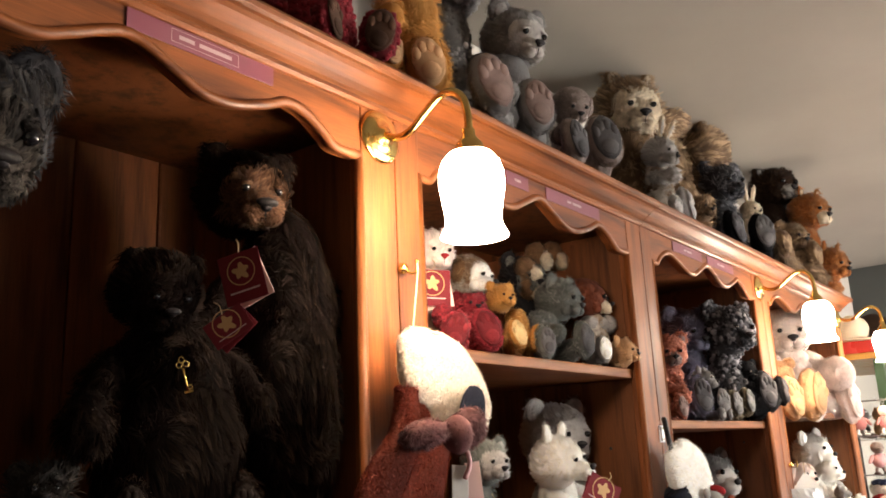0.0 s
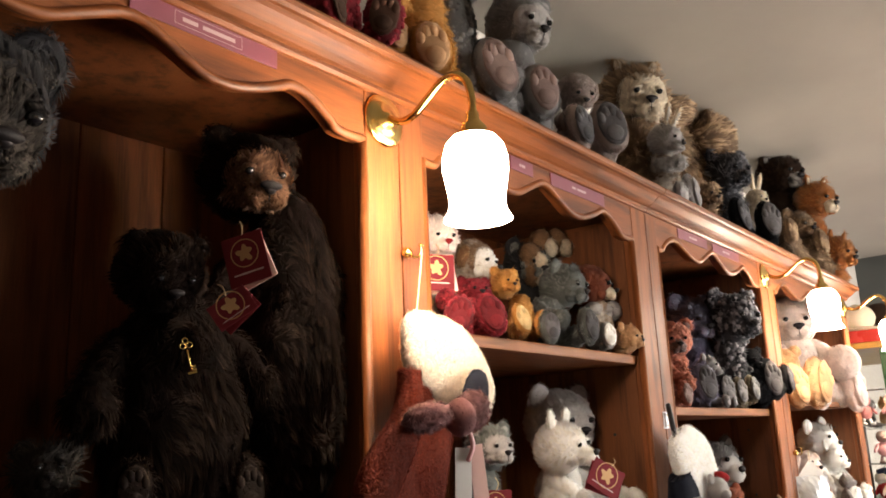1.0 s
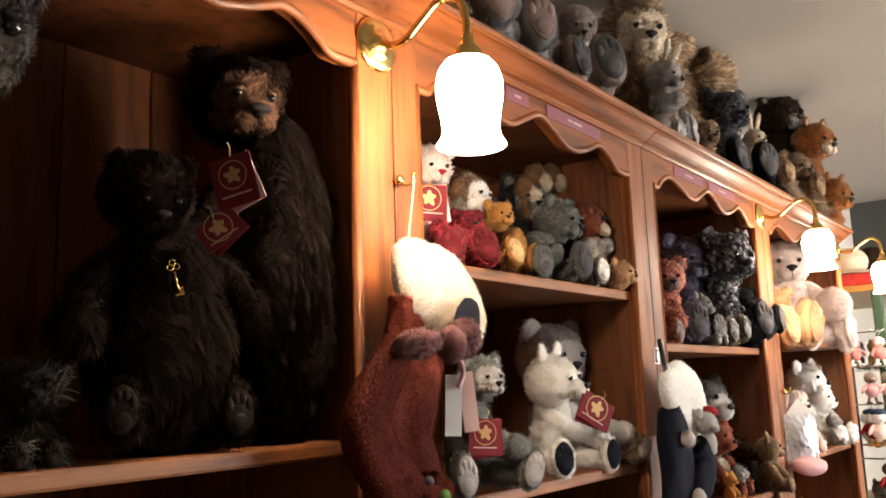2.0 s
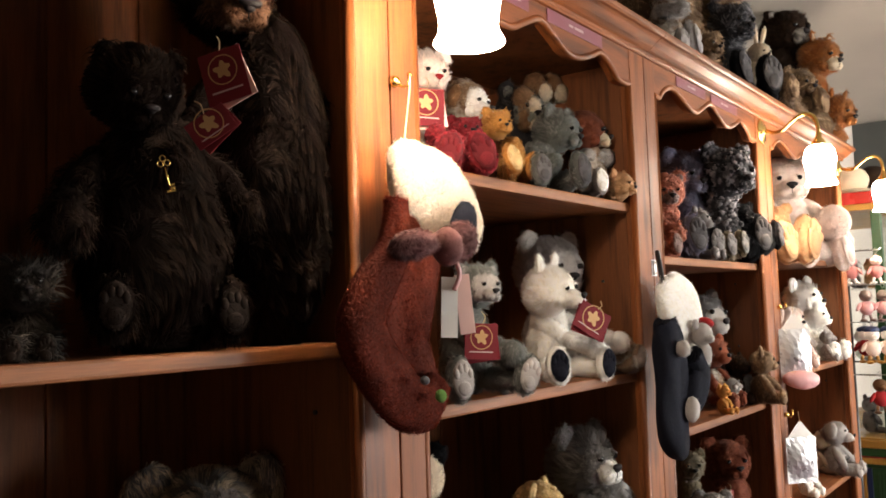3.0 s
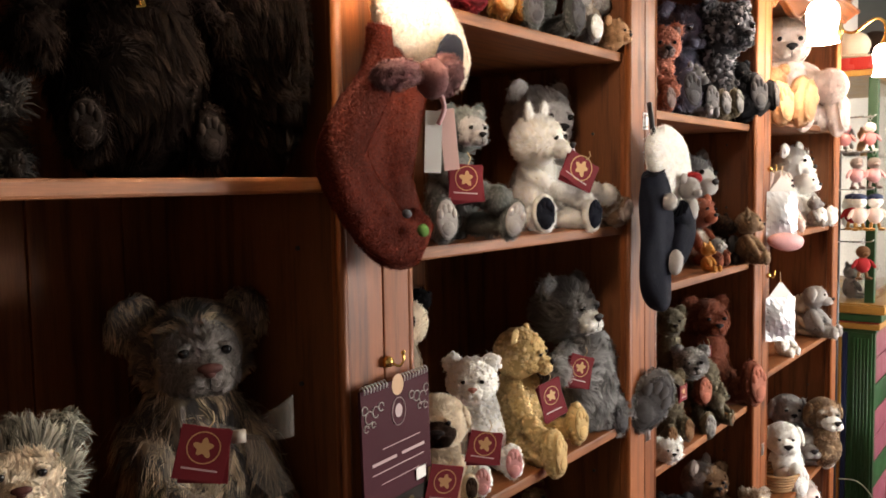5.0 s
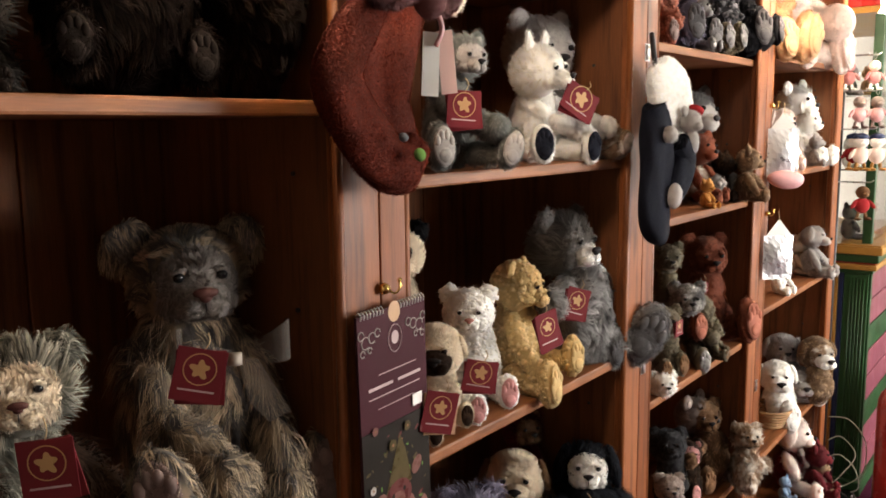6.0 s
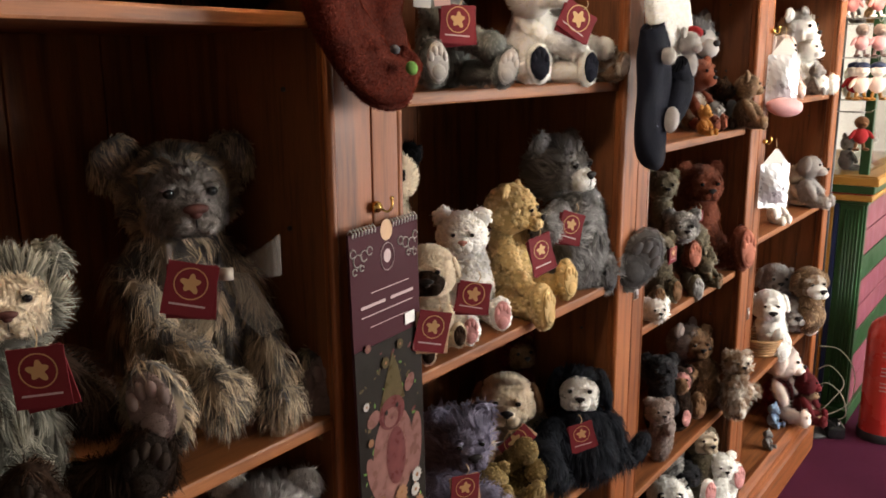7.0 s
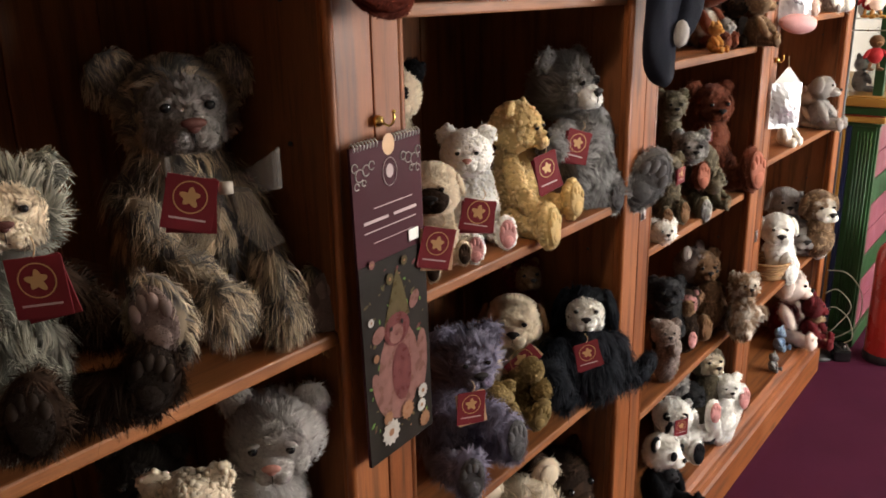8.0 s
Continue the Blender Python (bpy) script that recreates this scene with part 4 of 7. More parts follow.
        put("foot_pad", joined(form(at_(0, -0.33, -0.02), (fl * 0.53, fl * 0.10, fl * 0.86), rot, sd + 34, 0.0012, level=2, lump=0.03, curl=0, hairy=0.12),
                               form(at_(0, -0.36, -0.38), (fl * 0.34, fl * 0.13, fl * 0.34), rot, sd + 35, 0.0012, level=2, lump=0.06, curl=0, hairy=0.12),
                               *[form(at_(dx, -0.36, dz), (fl * 0.15, fl * 0.12, fl * 0.24), rot, sd + 36, 0, level=2, lump=0.04, curl=0) for dx, dz in ((-0.34, 0.22), (-0.12, 0.42), (0.12, 0.42), (0.34, 0.22))]), pad, lg)
    for nm, c, rad, rot, mat, long_ in tail or ():
        put(nm, form(c, rad, rot, sd + 40 + int(1000 * abs(c[0])), long_), mat, t)
    return t


def flat(points, y):
    bm = bmesh.new()
    bm.faces.new([bm.verts.new((px, y, pz)) for px, pz in points])
    return bm


def hang_tag(x, y, z, w=0.034, hh=0.045, yaw=20, tilt=0, back="maroon_card", label="dark red folded card swing tag with a gold emblem", group="swing tags"):
    """A folded card tag on a loop: cover, emblem ring and disc, a line of print, leaf behind."""
    t = thing("swing_tag", label, "swing tag", x, y, z, 0, group=group)
    t.matrix_basis = pose(x, y, z, 0, tilt, -yaw)
    part("cover", box(-w / 2, w / 2, -0.0012, 0, -hh / 2, hh / 2, 0.0003), "maroon_card", t)
    bm = box(-w / 2, w / 2, 0.0008, 0.002, -hh / 2 - 0.001, hh / 2, 0.0003)
    bm.transform(Matrix.Translation((0.002, 0.0015, -0.002)) @ Matrix.Rotation(radians(-9), 4, "Y") @ Matrix.Rotation(radians(-6), 4, "Z"))
    part("leaf", bm, back, t)
    cz = hh * 0.12
    bm = bmesh.new()
    ring0, ring1 = ellipse(0, cz, w * 0.34, w * 0.34, 24), ellipse(0, cz, w * 0.315, w * 0.315, 24)
    vo, vi = [bm.verts.new((px, -0.0016, pz)) for px, pz in ring0], [bm.verts.new((px, -0.0016, pz)) for px, pz in ring1]
    for i in range(24):
        bm.faces.new((vo[i], vi[i], vi[(i + 1) % 24], vo[(i + 1) % 24]))
    part("emblem_ring", bm, "gold_ink", t)
    lobes = [(0.17 + 0.045 * math.cos(5 * i * math.pi / 20) + 0.02 * math.sin(3 * i * math.pi / 20), i * math.pi / 20) for i in range(40)]
    part("emblem", flat([(q * w * math.sin(a), cz + q * w * math.cos(a)) for q, a in lobes], -0.0016), "gold_ink", t)
    part("print_bar", flat([(-w * 0.36, -hh * 0.30), (w * 0.36, -hh * 0.30), (w * 0.36, -hh * 0.265), (-w * 0.36, -hh * 0.265)], -0.0016), "pale_ink", t)
    part("loop", tube(glide([(0, 0, hh / 2 - 0.003), (0.004, -0.002, hh / 2 + 0.008), (0.001, 0.003, hh / 2 + 0.016)], 4), 0.0006, 5), "string", t)
    return t


# the toys that sit nearest or largest, each in its own pose
critter("teddy_bear", "large very dark brown long-pile bear with bowed head", "teddy bear", (-0.282, 0.060, 1.494), (-0.041, -0.030, 0.256, 0.043, 12, -31, 0.000), (0, 0, 0.073, 0.062, 0.237, 20),
        [(-0.111, -0.030, 0.120, 0.022), (0.086, -0.030, 0.143, 0.025)], [(-0.081, -0.060, 0.046, 0.026, 30, 0), (0.047, -0.060, 0.039, 0.028, 20, 0)], coat='black_brown', pad='pad_dark', face='black_brown', muzzle=0.95, ears=0.6, hair=0.0253, mane=0.45, droop=0.8, cover=2.2, hw=0.0005, two=True, level=3)
critter("teddy_bear", "tall dark brown bear with a tan muzzle", "teddy bear", (-0.137, 0.050, 1.494), (-0.035, 0.030, 0.403, 0.055, 16, -21, 0.000), (0, 0, 0.070, 0.059, 0.378, 10),
        [(-0.148, -0.020, 0.187, 0.021), (0.021, -0.020, 0.158, 0.028)], [(-0.089, -0.030, 0.050, 0.026, 30, 0), (0.010, -0.030, 0.050, 0.029, 20, 0)], coat='black_brown', face='tan_dark', mask='tan_dark', pad='pad_dark', muzzle=1.3, snout=1.0, ears=0.8, inner='black_brown', hair=0.0184, droop=0.8, face_hair=0.5, cover=2.2, hw=0.0005, two=True, level=3)
critter("teddy_bear", "large grey-brown plush bear at the shelf's end", "teddy bear", (-0.544, 0.060, 1.494), (0.011, -0.030, 0.372, 0.079, -8, -26, 0.000), (0, 0, 0.043, 0.037, 0.336, 10),
        [], [], coat='grey_dark', face='grey_brown', pad='pad_dark', hair=0.0203, hw=0.0005, two=True, level=3)
critter("teddy_bear", "grey fluffy bear low on the shelf", "teddy bear", (-0.402, 0.080, 1.494), (-0.012, -0.020, 0.065, 0.025, 20, -1, 0.000), (0, 0, 0.028, 0.024, 0.054, 20),
        [], [(-0.042, -0.060, 0.011, 0.013, 30, 0), (-0.013, -0.060, 0.011, 0.013, 30, 0)], coat='grey_brown', pad='pad_dark', hair=0.023, hw=0.0005, two=True, level=3)
critter("teddy_bear", "large grizzled grey and cream long-haired bear with gauze bow", "teddy bear", (-0.159, 0.150, 1.019), (0.006, 0.000, 0.271, 0.065, 24, -2, 0.000), (0, 0, 0.081, 0.069, 0.241, 34),
        [(-0.078, -0.160, 0.088, 0.026), (0.031, -0.130, 0.036, 0.022)], [(-0.170, -0.185, 0.115, 0.041, 50, -12), (0.101, -0.120, 0.028, 0.051, 22, 0)], coat='grizzle', face='grizzle_face', pad='pad_pink', nose='nose_brown', inner='grizzle_face', ear='wide', ears=1.0, muzzle=1.15, hair=0.042, mane=0.62, droop=1.3, face_hair=0.2, cover=3.4, lift=0.45, hw=0.0005, two=True, level=3)
critter("teddy_bear", "sage grey long-haired bear with a cream face and dark paws", "teddy bear", (-0.435, 0.040, 1.019), (0.011, -0.020, 0.227, 0.042, 28, 3, 0.000), (0, 0, 0.050, 0.042, 0.209, 28),
        [(-0.055, -0.070, 0.167, 0.016), (0.078, -0.020, 0.106, 0.021)], [(-0.028, -0.095, 0.079, 0.035, 45, 0), (0.089, -0.080, 0.063, 0.039, 38, 14)], coat='sage', face='cream', pad='pad_dark', limbs='brown_dark', nose='nose_brown', inner='sage', hair=0.032, mane=0.8, droop=0.7, face_hair=0.2, cover=3.2, lift=0.5, hw=0.0005, two=True, level=3)
critter("teddy_bear", "pale pinkish-grey short-pile bear sitting in shade", "teddy bear", (-0.139, 0.080, 0.600), (0.013, -0.025, 0.291, 0.060, 48, -5, 0.000), (0, 0, 0.074, 0.063, 0.264, 45),
        [], [], coat='grey_light', nose='nose_pink', hair=0.0145, ears=0.95, hw=0.00055, level=3)
critter("teddy_bear", "small curly tan bear sitting low", "teddy bear", (-0.283, 0.050, 0.600), (0.011, -0.010, 0.268, 0.045, 40, -1, 0.000), (0, 0, 0.046, 0.039, 0.247, 40),
        [], [], coat='cream', curl=0.6, hair=0.0174, hw=0.00055, level=3)
critter("teddy_bear", "grey-brown bear in the shade of the shelf", "teddy bear", (-0.265, 0.170, 0.600), (0.014, -0.010, 0.249, 0.048, 40, 8, 0.000), (0, 0, 0.057, 0.048, 0.227, 40),
        [], [], coat='grey_brown', hair=0.023, hw=0.00055, level=3)
critter("plush_cat", "pink-white fluffy cat with a red hat", "plush cat", (0.214, 0.110, 1.722), (0.007, -0.010, 0.170, 0.038, 22, -16, 0.000), (0, 0, 0.037, 0.032, 0.153, 5),
        [], [], coat='white_pink', ear='round', nose='felt_red', snout=1.1, hair=0.0174, hw=0.0009, level=2)
critter("plush_dog", "small white and brown husky dog", "plush dog", (0.349, 0.140, 1.722), (0.014, -0.010, 0.154, 0.041, -6, -13, 0.000), (0, 0, 0.041, 0.035, 0.135, 0),
        [], [], coat='brown_white', mask='white', face='white', ear='flop', ear_coat='brown', ears=0.9, snout=1.35, muzzle=1.1, hair=0.0174, hw=0.0009, level=2)
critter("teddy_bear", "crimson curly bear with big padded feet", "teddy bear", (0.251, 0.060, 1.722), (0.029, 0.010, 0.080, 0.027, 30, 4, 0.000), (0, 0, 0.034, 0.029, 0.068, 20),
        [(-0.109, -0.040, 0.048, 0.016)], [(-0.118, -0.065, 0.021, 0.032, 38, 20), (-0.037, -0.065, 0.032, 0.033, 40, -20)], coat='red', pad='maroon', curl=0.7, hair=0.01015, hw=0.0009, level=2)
critter("teddy_bear", "small golden bear with a cord", "teddy bear", (0.432, 0.080, 1.722), (-0.062, -0.010, 0.109, 0.025, 20, -6, 0.000), (0, 0, 0.030, 0.025, 0.098, 0),
        [], [(-0.128, -0.080, 0.035, 0.024, 20, -20), (-0.052, -0.070, 0.035, 0.024, 10, 30)], coat='gold_orange', pad='gold', hair=0.0087, hw=0.0009, level=2)
critter("teddy_bear", "dark grey-green plush bear", "teddy bear", (0.617, 0.180, 1.722), (-0.007, -0.010, 0.191, 0.048, 20, -12, 0.000), (0, 0, 0.048, 0.040, 0.170, 0),
        [], [], coat='grey_dark', face='grey_green', hair=0.01305, hw=0.0009, level=2)
critter("teddy_bear", "grey-green bear with a straw ribbon", "teddy bear", (0.554, 0.100, 1.722), (0.033, -0.020, 0.132, 0.045, 0, -14, 0.000), (0, 0, 0.042, 0.036, 0.112, 0),
        [(-0.072, -0.070, 0.054, 0.017)], [(-0.173, -0.105, 0.027, 0.028, 25, 0), (-0.032, -0.100, 0.042, 0.034, 10, 0)], coat='grey_green', pad='pad_grey', snout=1.0, ears=0.9, hair=0.0116, hw=0.0009, level=2)
critter("plush_donkey", "brown donkey with a cream nose", "plush donkey", (0.671, 0.055, 1.722), (-0.009, 0.010, 0.139, 0.045, -18, -10, 0.000), (0, 0, 0.035, 0.030, 0.119, 0),
        [(0.024, -0.020, 0.090, 0.018)], [(-0.073, -0.055, 0.031, 0.025, 30, 0)], coat='rust', face='cream', mask='rust', belly='brown_white', limbs='grey_light', pad='white', ear='flop', ears=0.6, snout=1.3, muzzle=0.9, eye=1.3, hair=0.0058, hw=0.0009, level=2)
critter("teddy_bear", "small tan ball-shaped bear", "teddy bear", (0.676, 0.010, 1.722), (0.001, -0.010, 0.029, 0.028, 0, -4, 0.000), (0, 0, 0.022, 0.018, 0.030, 0),
        [], [], coat='peach', hair=0.0058, hw=0.0009, level=2)
critter("plush_dog", "grey-green plush dog with floppy ears", "plush dog", (0.249, 0.060, 1.402), (0.006, -0.020, 0.159, 0.035, 16, -6, 0.000), (0, 0, 0.041, 0.035, 0.143, 10),
        [(0.001, -0.080, 0.058, 0.021)], [(-0.162, -0.105, 0.037, 0.030, 20, 0), (0.009, -0.100, 0.030, 0.030, 28, 20)], coat='grey_green', face='grey_light', mask='grey_light', pad='grey_light', ears=0.95, snout=1.2, hair=0.0145, hw=0.00055, level=3)
critter("teddy_bear", "white bear with navy heart foot pads", "teddy bear", (0.549, 0.090, 1.402), (-0.032, -0.020, 0.154, 0.048, -4, -5, -6.000), (0, 0, 0.047, 0.040, 0.133, 5),
        [(0.019, -0.080, 0.051, 0.019), (0.095, -0.090, 0.059, 0.018)], [(-0.166, -0.110, 0.034, 0.030, 40, 0), (0.016, -0.100, 0.026, 0.030, 20, 10)], coat='white', pad='felt_navy', ear='point', ears=0.85, snout=1.5, muzzle=1.05, hair=0.01305, cover=2.2, lift=1.0, hw=0.00055, level=3)
critter("teddy_bear", "grey fluffy bear behind the white one", "teddy bear", (0.640, 0.125, 1.402), (-0.002, 0.015, 0.200, 0.067, 18, -10, 0.000), (0, 0, 0.071, 0.061, 0.170, 5),
        [], [], coat='grey_light', snout=0.8, ears=0.9, hair=0.0203, hw=0.00055, level=3)
critter("plush_dog", "small cream and brown toy lying at the shelf's end", "plush dog", (0.682, 0.005, 1.402), (-0.001, 0.005, 0.033, 0.029, 5, -4, 0.000), (0, 0, 0.027, 0.023, 0.030, 0),
        [], [(-0.011, -0.030, 0.030, 0.023, 20, 20)], coat='brown_white', pad='taupe', hair=0.0116, hw=0.00055, level=3)
# the panda's white is set to cream: the shade at the back, as coat colour
critter("plush_panda", "black and white panda at the back, its white toned to cream for shade", "plush panda", (0.311, 0.230, 1.018), (-0.004, -0.010, 0.236, 0.050, 52, -4, 0.000), (0, 0, 0.057, 0.049, 0.214, 30),
        [], [], coat='cream', face='cream', ear_coat='black', inner='black', patches='black', limbs='black', belly='cream', hair=0.0116, hw=0.00055, level=3)
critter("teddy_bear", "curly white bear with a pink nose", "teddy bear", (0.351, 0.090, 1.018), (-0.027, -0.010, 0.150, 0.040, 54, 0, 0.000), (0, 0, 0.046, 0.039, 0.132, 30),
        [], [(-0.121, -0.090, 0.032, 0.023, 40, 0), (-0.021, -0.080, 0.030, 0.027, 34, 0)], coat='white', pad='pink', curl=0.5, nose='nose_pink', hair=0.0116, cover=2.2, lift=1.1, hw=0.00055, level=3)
critter("plush_dog", "tan pug dog with a dark muzzle", "plush dog", (0.193, 0.050, 1.018), (-0.023, -0.020, 0.130, 0.040, 56, 0, 0.000), (0, 0, 0.040, 0.034, 0.112, 35),
        [], [(-0.104, -0.080, 0.043, 0.017, 40, 0), (-0.020, -0.070, 0.043, 0.018, 30, 0)], coat='cream', mask='cream', face='brown_dark', ear='flop', ears=0.7, muzzle=1.4, hair=0.0087, hw=0.00055, level=3)
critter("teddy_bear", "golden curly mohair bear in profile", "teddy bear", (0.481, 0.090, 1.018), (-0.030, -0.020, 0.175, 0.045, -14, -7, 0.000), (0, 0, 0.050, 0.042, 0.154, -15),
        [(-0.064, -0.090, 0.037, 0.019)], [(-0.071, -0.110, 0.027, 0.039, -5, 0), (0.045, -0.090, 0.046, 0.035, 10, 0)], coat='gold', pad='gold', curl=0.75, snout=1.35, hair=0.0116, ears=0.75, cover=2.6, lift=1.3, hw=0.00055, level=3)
critter("teddy_bear", "tall grey long-haired bear with a pale muzzle", "teddy bear", (0.646, 0.045, 1.018), (-0.027, 0.030, 0.228, 0.061, 6, -2, 0.000), (0, 0, 0.061, 0.052, 0.200, 5),
        [(-0.147, -0.020, 0.139, 0.023), (0.056, -0.020, 0.037, 0.033)], [(0.046, -0.045, 0.018, 0.032, 20, 0), (0.114, -0.075, 0.040, 0.066, 48, 38)], coat='grey', face='white', mask='grey', pad='pad_grey', inner='grey', ears=0.95, snout=1.05, muzzle=1.1, hair=0.0207, mane=1.2, face_hair=0.3, cover=2.2, two=True, hw=0.0006, level=2)
critter("teddy_bear", "lavender-grey shaggy bear sitting", "teddy bear", (0.282, 0.080, 0.630), (0.007, -0.020, 0.204, 0.052, 34, 1, 0.000), (0, 0, 0.067, 0.057, 0.181, 20),
        [(-0.008, -0.080, 0.120, 0.026)], [(-0.140, -0.130, 0.101, 0.038, 40, 0), (0.005, -0.110, 0.088, 0.042, 12, 0)], coat='purple_grey', pad='pad_grey', muzzle=1.25, hair=0.03, mane=1.15, face_hair=0.2, cover=2.4, hw=0.0007, two=True, level=2)
critter("plush_dog", "cream dog with dark nose and a kraft tag", "plush dog", (0.613, 0.150, 0.630), (-0.054, -0.010, 0.160, 0.058, 58, 5, 0.000), (0, 0, 0.058, 0.050, 0.134, 38),
        [(-0.219, -0.070, 0.132, 0.018), (-0.023, -0.080, 0.048, 0.021)], [], coat='cream', ear='flop', ears=0.9, snout=1.0, muzzle=1.15, hair=0.01015, ear_coat='tan', hw=0.00055, level=3)
critter("plush_fox", "dark red-brown fox in the shade", "plush fox", (0.664, 0.175, 0.630), (0.002, 0.010, 0.214, 0.040, 30, 11, 0.000), (0, 0, 0.043, 0.036, 0.197, 20),
        [], [], coat='maroon', face='brown', hair=0.0145, hw=0.0009, level=2)
critter("plush_dog", "black shaggy spaniel with a white face", "plush dog", (0.636, 0.020, 0.630), (0.021, 0.015, 0.173, 0.051, 60, 9, 0.000), (0, 0, 0.074, 0.063, 0.150, 40),
        [(-0.170, -0.020, 0.103, 0.031), (0.104, -0.020, 0.025, 0.031)], [(-0.134, -0.030, 0.068, 0.029, 40, 0), (0.128, -0.070, 0.035, 0.035, 30, 40)], coat='navy_black', face='white', mask='white', pad='navy_black', ear='flop', ears=1.35, muzzle=1.0, hair=0.04, mane=0.9, face_hair=0.12, droop=1.3, cover=2.6, lift=0.35, hw=0.0008, two=True, level=2)
critter("teddy_bear", "olive gold curly bear lying forward", "teddy bear", (0.457, 0.060, 0.630), (-0.124, -0.030, 0.122, 0.029, 50, -4, 0.000), (0, 0, 0.044, 0.037, 0.109, 30),
        [(-0.027, -0.040, 0.139, 0.022), (-0.021, -0.060, 0.104, 0.020)], [(-0.155, -0.080, 0.119, 0.022, 40, 0), (-0.063, -0.080, 0.079, 0.029, 30, 30)], coat='olive_gold', curl=0.7, hair=0.01015, hw=0.00055, level=3)
critter("teddy_bear", "maroon curly bear with brown foot pads", "teddy bear", (-0.005, 0.120, 2.061), (0.002, -0.000, 0.338, 0.054, 10, -21, 0.000), (0, 0, 0.060, 0.051, 0.313, 10),
        [(-0.159, -0.080, 0.089, 0.020)], [(-0.111, -0.130, 0.063, 0.038, -20, 0), (0.004, -0.120, 0.090, 0.041, 45, 10)], coat='red', pad='pad_brown', curl=0.7, hair=0.0145, hw=0.00055, level=3)
critter("teddy_bear", "golden orange long-haired bear toy", "teddy bear", (0.251, 0.140, 2.061), (0.015, 0.000, 0.386, 0.064, 28, -19, 0.000), (0, 0, 0.065, 0.055, 0.357, 10),
        [(-0.157, -0.080, 0.180, 0.022)], [(-0.196, -0.110, 0.098, 0.033, 20, 0), (-0.148, -0.140, 0.080, 0.049, 40, -8)], coat='gold_orange', pad='peach', hair=0.028, lift=1.0, hw=0.00055, level=3)
critter("teddy_bear", "grey curly bear at the back", "teddy bear", (0.460, 0.220, 2.061), (0.011, -0.000, 0.464, 0.073, 28, -19, 0.000), (0, 0, 0.069, 0.059, 0.431, 0),
        [], [], coat='grey', curl=0.5, hair=0.02, lift=1.0, hw=0.00055, level=3)
critter("teddy_bear", "grey plush wolf with big pale foot pads", "teddy bear", (0.525, 0.120, 2.061), (0.017, -0.010, 0.332, 0.067, 14, -24, 0.000), (0, 0, 0.066, 0.056, 0.302, 5),
        [(-0.155, -0.090, 0.134, 0.024)], [(-0.265, -0.130, 0.100, 0.057, 28, -14), (-0.106, -0.120, 0.116, 0.053, 34, -4)], coat='grey', face='grey_light', mask='grey_light', pad='pad_pink', snout=1.1, hair=0.01885, hw=0.00055, level=3)
critter("plush_elephant", "taupe short-pile elephant folded forward", "plush elephant", (0.722, 0.100, 2.061), (-0.012, -0.020, 0.230, 0.044, 33, -34, 0.000), (0, 0, 0.049, 0.041, 0.210, 5),
        [(-0.155, -0.070, 0.110, 0.019)], [(-0.169, -0.100, 0.086, 0.047, 10, -8), (-0.037, -0.100, 0.123, 0.058, 42, -10)], coat='taupe', pad='pad_grey', ear='flop', ears=0.8, hair=0.0058, hw=0.0009, level=2)
critter("plush_cat", "brown and cream long-haired cat", "plush cat", (1.202, 0.180, 2.061), (0.012, -0.010, 0.399, 0.089, 38, -18, 0.000), (0, 0, 0.091, 0.077, 0.359, 0),
        [], [], coat='brown_striped', ear='point', ears=0.7, hair=0.035, hw=0.0009, two=True, level=2, lift=1.1, face='cream')
critter("teddy_bear", "tabby long-haired bear lying behind", "teddy bear", (1.646, 0.240, 2.061), (-0.084, -0.020, 0.503, 0.088, 150, -13, 0.000), (0, 0, 0.090, 0.076, 0.463, 0),
        [], [], coat='brown_striped', lift=1.1, hair=0.03, hw=0.0009, two=True, level=2)
critter("plush_mouse", "grey mouse with a cream furry chest", "plush mouse", (1.172, 0.090, 2.061), (-0.012, -0.020, 0.241, 0.043, 14, -21, 8.000), (0, 0, 0.052, 0.044, 0.221, -5),
        [(-0.023, -0.050, 0.173, 0.020)], [(-0.134, -0.090, 0.059, 0.029, 20, 0), (-0.072, -0.090, 0.072, 0.046, -10, 0)], coat='grey_light', belly='brown_white', ear='long', ears=0.9, ear_coat='cream', snout=1.5, hair=0.022, lift=0.9, hw=0.0009, level=2)
critter("plush_raccoon", "brown striped long-haired raccoon toy", "plush raccoon", (1.772, 0.180, 2.061), (-0.010, -0.010, 0.427, 0.088, 150, -11, 0.000), (0, 0, 0.091, 0.077, 0.388, 0),
        [], [], coat='brown_striped', hair=0.03, hw=0.0011, two=True, level=2, lift=1.0)
critter("teddy_bear", "slate blue shaggy bear toy", "teddy bear", (1.762, 0.130, 2.061), (-0.002, -0.010, 0.303, 0.072, 28, -10, 0.000), (0, 0, 0.075, 0.064, 0.271, 0),
        [], [], coat='black_frost', hair=0.024, lift=1.0, hw=0.0014, level=2)
critter("plush_rabbit", "small tan rabbit with upright ears", "plush rabbit", (1.861, 0.080, 2.061), (0.005, -0.010, 0.230, 0.036, 28, -9, 0.000), (0, 0, 0.036, 0.031, 0.214, 0),
        [], [], coat='cream', ear='long', ears=1.1, hair=0.0087, hw=0.0014, level=2)
critter("plush_badger", "dark brown and white badger", "plush badger", (2.364, 0.135, 2.061), (0.001, -0.015, 0.432, 0.085, 28, -9, 0.000), (0, 0, 0.093, 0.079, 0.394, 0),
        [], [], coat='brown_dark', face='spotted', mask='brown_dark', hair=0.03, lift=1.0, hw=0.0014, level=2)
